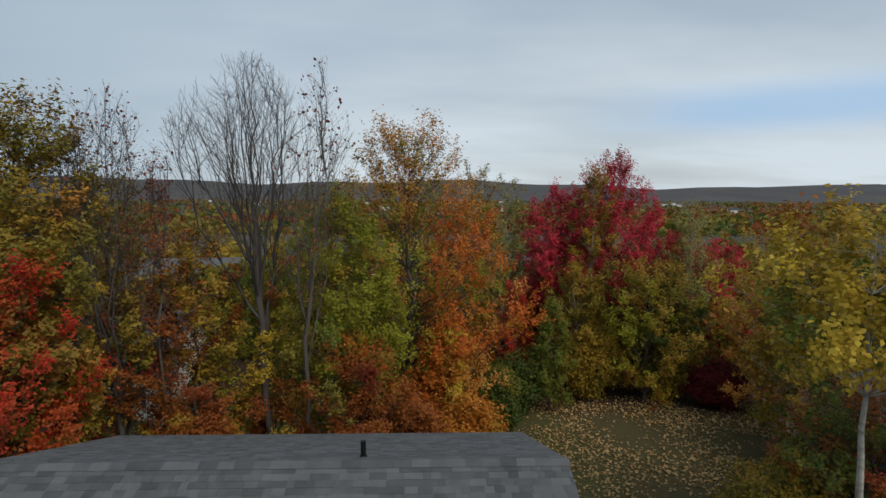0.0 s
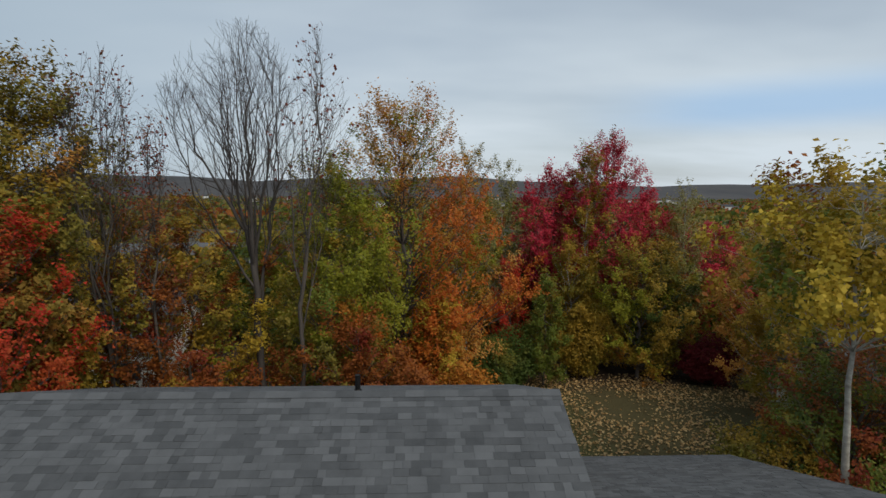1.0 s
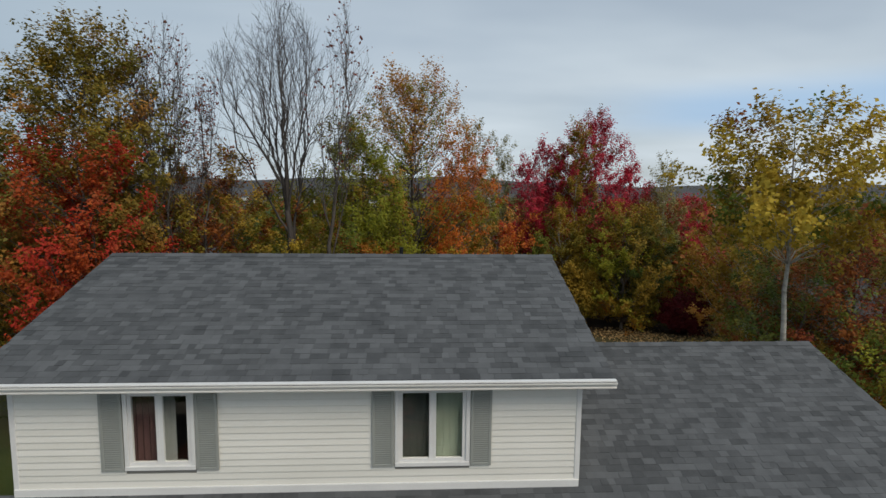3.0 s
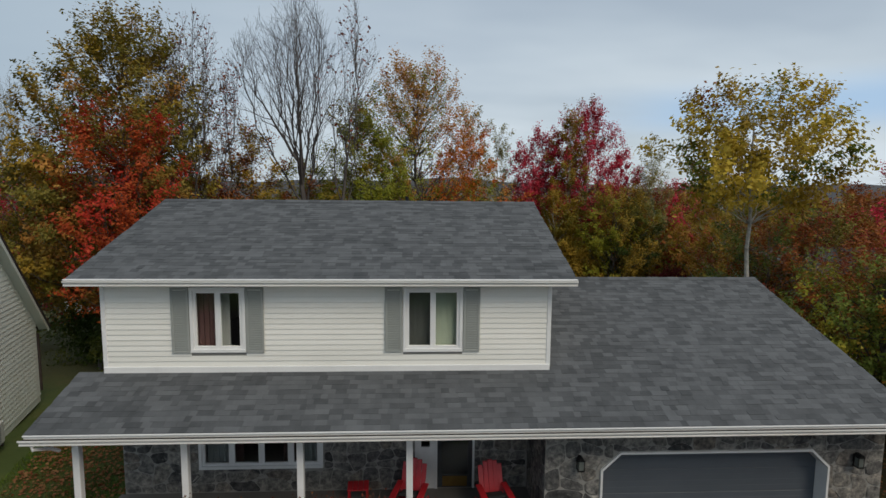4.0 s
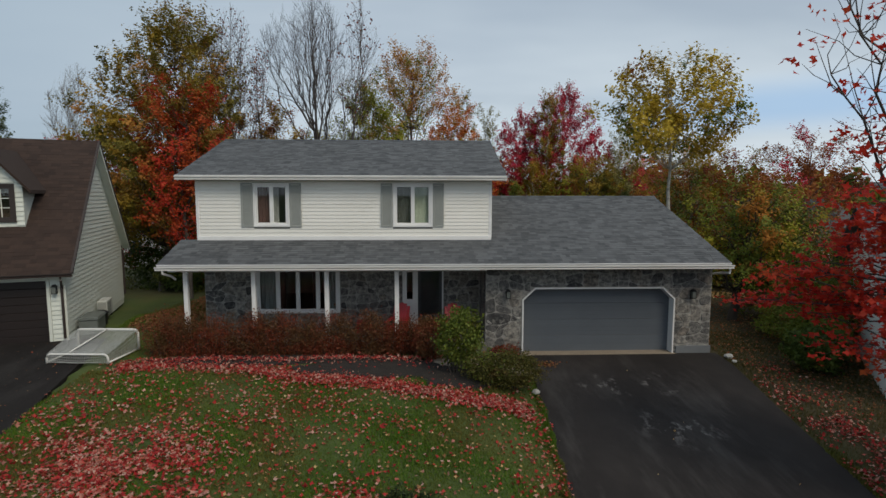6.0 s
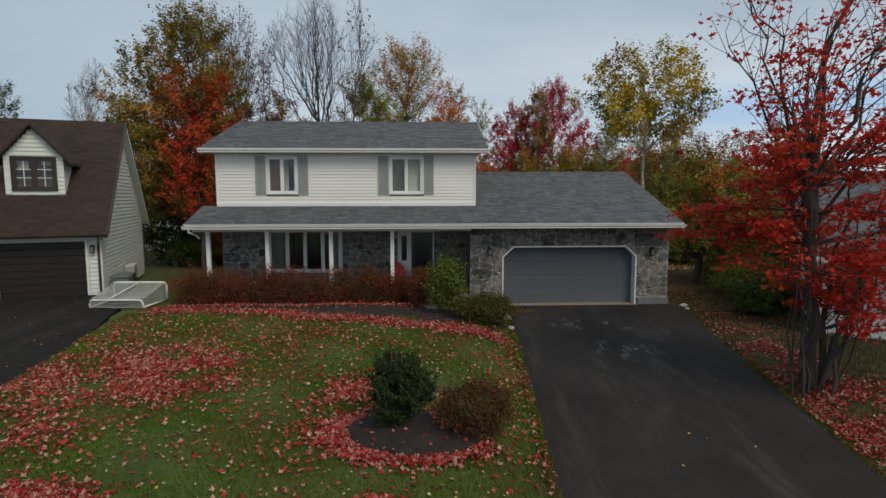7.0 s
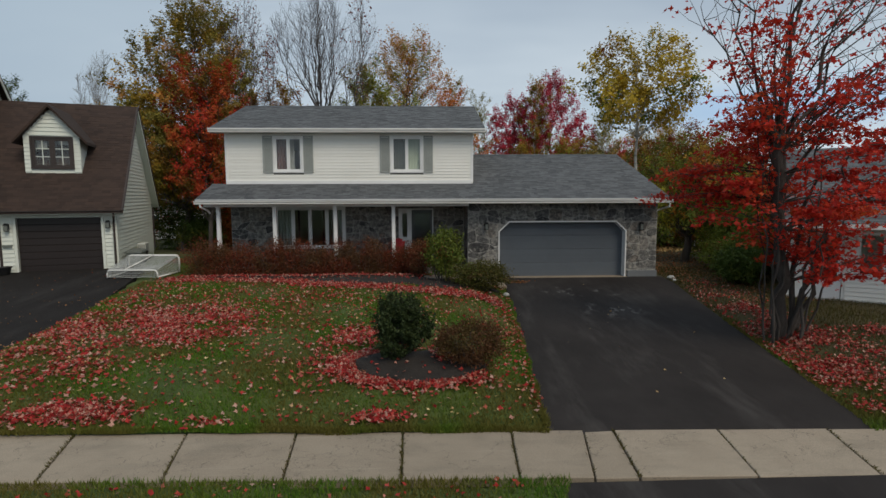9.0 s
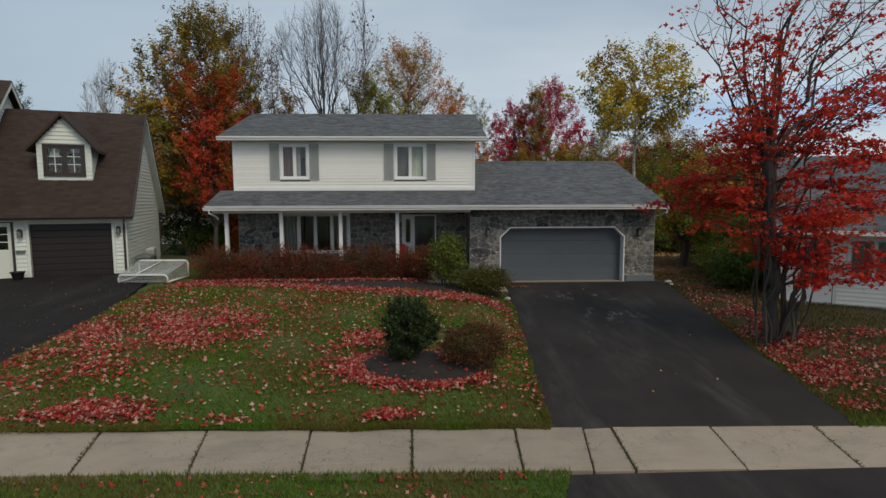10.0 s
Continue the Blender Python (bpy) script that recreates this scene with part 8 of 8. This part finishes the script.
grass("grass", "short green lawn grass", -9.6, 2.7, -11.95, -2.0, 170000, 401, lawn_clear)
grass("grass", "short green grass of the roadside verge", -12, 1.9, -14.85, -13.2, 40000, 402, lambda x, y: (x < np.interp(y, [-14.9, -13.3], [1.0, 1.6])) & (y < -13.33 - 0.03 * x))
def joint_grass():
    rng = np.random.default_rng(410)
    pts = []
    for xb, xf in zip([-7.33, -5.63, -3.93, -2.26, -0.64, 1.02, 2.13, 2.59, 4.20, 5.9], [-6.86, -5.26, -3.66, -2.13, -0.61, 0.91, 1.87, 2.45, 3.98, 5.58]):
        n = int(rng.uniform(10, 130))
        t = rng.uniform(0, 1, n) ** rng.uniform(0.5, 1.6)
        x = xb + (xf - xb) * t + rng.normal(0, 0.012, n)
        y = -11.97 - 0.03 * xb + (-1.36 - 0.03 * (xf - xb)) * t
        pts.append(np.column_stack([x, y, np.full(n, -0.50)]))
    b = np.concatenate(pts)
    n = len(b)
    a = rng.uniform(0, 2 * math.pi, n)
    s = np.column_stack([np.cos(a), np.sin(a), np.zeros(n)]) * 0.009
    tip = b + np.column_stack([rng.normal(0, 0.03, n), rng.normal(0, 0.03, n), rng.uniform(0.015, 0.05, n)])
    v = np.stack([b - s, b + s, tip], 1).reshape(-1, 3)
    tagged(new("joint_grass", fast_mesh("joint_grass", v, np.arange(n * 3).reshape(n, 3), 3, GRASS_DRY)), "dry grass grown in the pavement joints", "grass", kind="stuff")


joint_grass()
grass("grass", "grass hanging over the driveway edge", 1.5, 2.8, -11.9, -3.4, 60000, 405, lambda x, y: np.abs(x - drive_left(y) + 0.03 + 0.03 * np.sin(y * 5.0)) < 0.055, 0.08)
grass("grass", "grass hanging over the pavement edge", -9.5, 1.6, -12.2, -11.8, 50000, 406, lambda x, y: np.abs(y + 11.97 + 0.03 * x - 0.04 * np.sin(x * 2.7) * np.sin(x * 1.1)) < 0.06, 0.07)
grass("grass", "rough grass between drive and bungalow", 6.5, 14, -11.95, 2.5, 50000, 403, lambda x, y: (x > drive_right(y) + 0.03), 0.09, GRASS_DRY)
grass("grass", "green grass along the far driveway edge", 6.4, 9.0, -12.25, -6.0, 24000, 407, lambda x, y: (x > drive_right(y) - 0.03) & (x < drive_right(y) + 0.25 + 0.5 * np.clip(-9.0 - y, 0, 3)), 0.08)
grass("grass", "lawn between the houses", -12.0, -8.0, -1.0, 9, 24000, 404, lambda x, y: (x > neighbour_drive_edge(np.minimum(y, 2)) + 0.05 - 0.30 * np.maximum(0, y - 2)), 0.08)

# ---- the wood and the distance ----
def far_wood():
    rng = np.random.default_rng(500)
    for mat, seed, n, label in ((L_GOLD_OLIVE, 1, 130, "dull gold tree tops of the far wood"), (L_RUSSET, 2, 110, "russet tree tops of the far wood"), (L_OLIVE, 3, 130, "olive tree tops of the far wood"), (L_GREEN, 4, 120, "dark green tree tops of the far wood")):
        pos = []
        for _ in range(n):
            y = 36 + 320 * rng.uniform(0, 1) ** 1.7
            x = rng.uniform(-0.95, 0.95) * (y + 12)
            z = gz(x, y)
            h = rng.uniform(5.5, 9.5)
            r = rng.uniform(1.6, 3.2)
            m = int(np.clip(16000 / y, 60, 240))
            d = rng.normal(0, 1, (m, 3))
            d /= np.linalg.norm(d, axis=1)[:, None]
            pos.append(np.array((x, y, z + h * 0.55)) + d * np.array((r, r, h * 0.48)) * (rng.uniform(0.4, 1, (m, 1)) ** 0.5))
        ob = new("far_wood", leaves_mesh("far_wood", rng, np.concatenate(pos), 1.05, mat, 0.8))
        tagged(ob, label, "woodland", kind="stuff")


far_wood()


def near_wood():
    rng = np.random.default_rng(510)
    for mat, n, label in ((L_GOLD_OLIVE, 60, "gold thicket behind the garden"), (L_RUSSET, 55, "russet thicket behind the garden"), (L_OLIVE, 50, "olive thicket behind the garden"), (L_GREEN, 40, "green thicket behind the garden"), (L_ORANGE_RED, 16, "orange-red thicket behind the garden")):
        pos = []
        for _ in range(n):
            y = rng.uniform(28, 48)
            x = rng.uniform(-1.0, 1.0) * (y + 8)
            if -26 < x < -6 and y > 38:
                continue
            h, r, m = rng.uniform(4.0, 8.5), rng.uniform(1.3, 2.4), 400
            d = rng.normal(0, 1, (m, 3))
            d /= np.linalg.norm(d, axis=1)[:, None]
            lump = 1 + 0.25 * np.sin(d[:, :1] * 5 + x) * np.sin(d[:, 1:2] * 4) + 0.2 * np.sin(d[:, 2:] * 7 + y)
            pos.append(np.array((x, y, gz(x, y) + h * 0.5)) + d * lump * np.array((r, r, h * 0.5)) * (rng.uniform(0.2, 1, (m, 1)) ** 0.45))
        ob = new("thicket", leaves_mesh("thicket", rng, np.concatenate(pos), 0.37, mat, 0.8))
        tagged(ob, label, "woodland", kind="stuff")


near_wood()


def far_canopy():
    """Tree tops over the valley, out to the foot of the hills."""
    rng = np.random.default_rng(520)
    for mat, n, label in ((L_OLIVE, 420, "olive tree tops over the valley"), (L_RUSSET, 330, "russet tree tops over the valley"), (L_GREEN, 380, "dark tree tops over the valley")):
        pos = []
        for _ in range(n):
            y = 330 + 1900 * rng.uniform(0, 1) ** 1.6
            x = rng.uniform(-0.95, 0.95) * y
            m = 26
            d = rng.normal(0, 1, (m, 3))
            d /= np.linalg.norm(d, axis=1)[:, None]
            w = rng.uniform(12, 40) * (0.6 + y / 1500)
            pos.append(np.array((x, y, gz(x, y) + 2.5)) + d * np.array((w, 10, rng.uniform(5, 8))) * (rng.uniform(0.3, 1, (m, 1)) ** 0.5))
        ob = new("valley_wood", leaves_mesh("valley_wood", rng, np.concatenate(pos), 6.5, mat, 0.8))
        tagged(ob, label, "woodland", kind="stuff")


far_canopy()


def far_house(x, y, z, w, d, h, turn, wall_mat, roof_mat, label):
    root = thing("far_house", label, "house", pose(x, y, z, 0, 0, turn), "far houses")
    bm = bmesh.new()
    bm_box(bm, -w / 2, w / 2, -d / 2, d / 2, -2, h)
    bm_prism(bm, [(-d / 2, h), (d / 2, h), (0, h + d * 0.3)], -w / 2, w / 2, lambda a, b, c: (c, a, b))
    part("wall", bm, wall_mat, root)
    for s in (-1, 1):
        bm = bmesh.new()
        bm_prism(bm, [(s * (d / 2 + 0.4), h - 0.2), (s * (d / 2 + 0.4), h), (0, h + d * 0.3 + 0.22), (0, h + d * 0.3 + 0.02)], -w / 2 - 0.4, w / 2 + 0.4, lambda a, b, c: (c, a, b))
        part("roof", bm, roof_mat, root)
    for k in range(3):
        u = -w / 2 + w * (k + 0.5) / 3
        win = box_part("window", (u - 0.55, u + 0.55, -d / 2 - 0.06, -d / 2 - 0.004, 0.9, 2.1), TRIM, root)
        box_part("pane", (u - 0.45, u + 0.45, -d / 2 - 0.075, -d / 2 - 0.062, 1.0, 2.0), STORM, win, bevel=0)
    return root


far_house(-22.5, 46, -1.4, 12, 8, 4.6, 8, SIDING, SHINGLE, "white house behind the trees")
far_house(-13.5, 52, -2.0, 9, 8, 4.2, -6, BRICK_BROWN, SHINGLE_BROWN, "brown house behind the trees")
far_house(-12.5, 78, -4.0, 9, 9, 6.2, 12, SIDING, SHINGLE, "white two-storey house beyond the wood")
far_house(9.0, 70, -3.6, 10, 8, 4.5, -10, SIDING, SHINGLE, "white house beyond the birches")
far_house(34.0, 62, -3.0, 11, 8, 4.5, 14, SIDING, SHINGLE, "white house beyond the gold trees")
far_house(-19.0, 27, -0.4, 9, 7, 3.0, 4, SIDING, SHINGLE, "pale house behind the back hedge")
far_house(20.5, 16.0, -0.3, 8, 7, 2.8, -5, SIDING, SHINGLE, "pale house beyond the garden trees")

for k in range(14):
    rr = random.Random(900 + k)
    yy = rr.uniform(700, 1700)
    far_house(rr.uniform(-0.7, 0.6) * yy, yy, gz(0, yy) + 5, rr.uniform(9, 14), 9, 4, rr.uniform(-20, 20), SIDING, SHINGLE, "tiny white house in the distant valley")
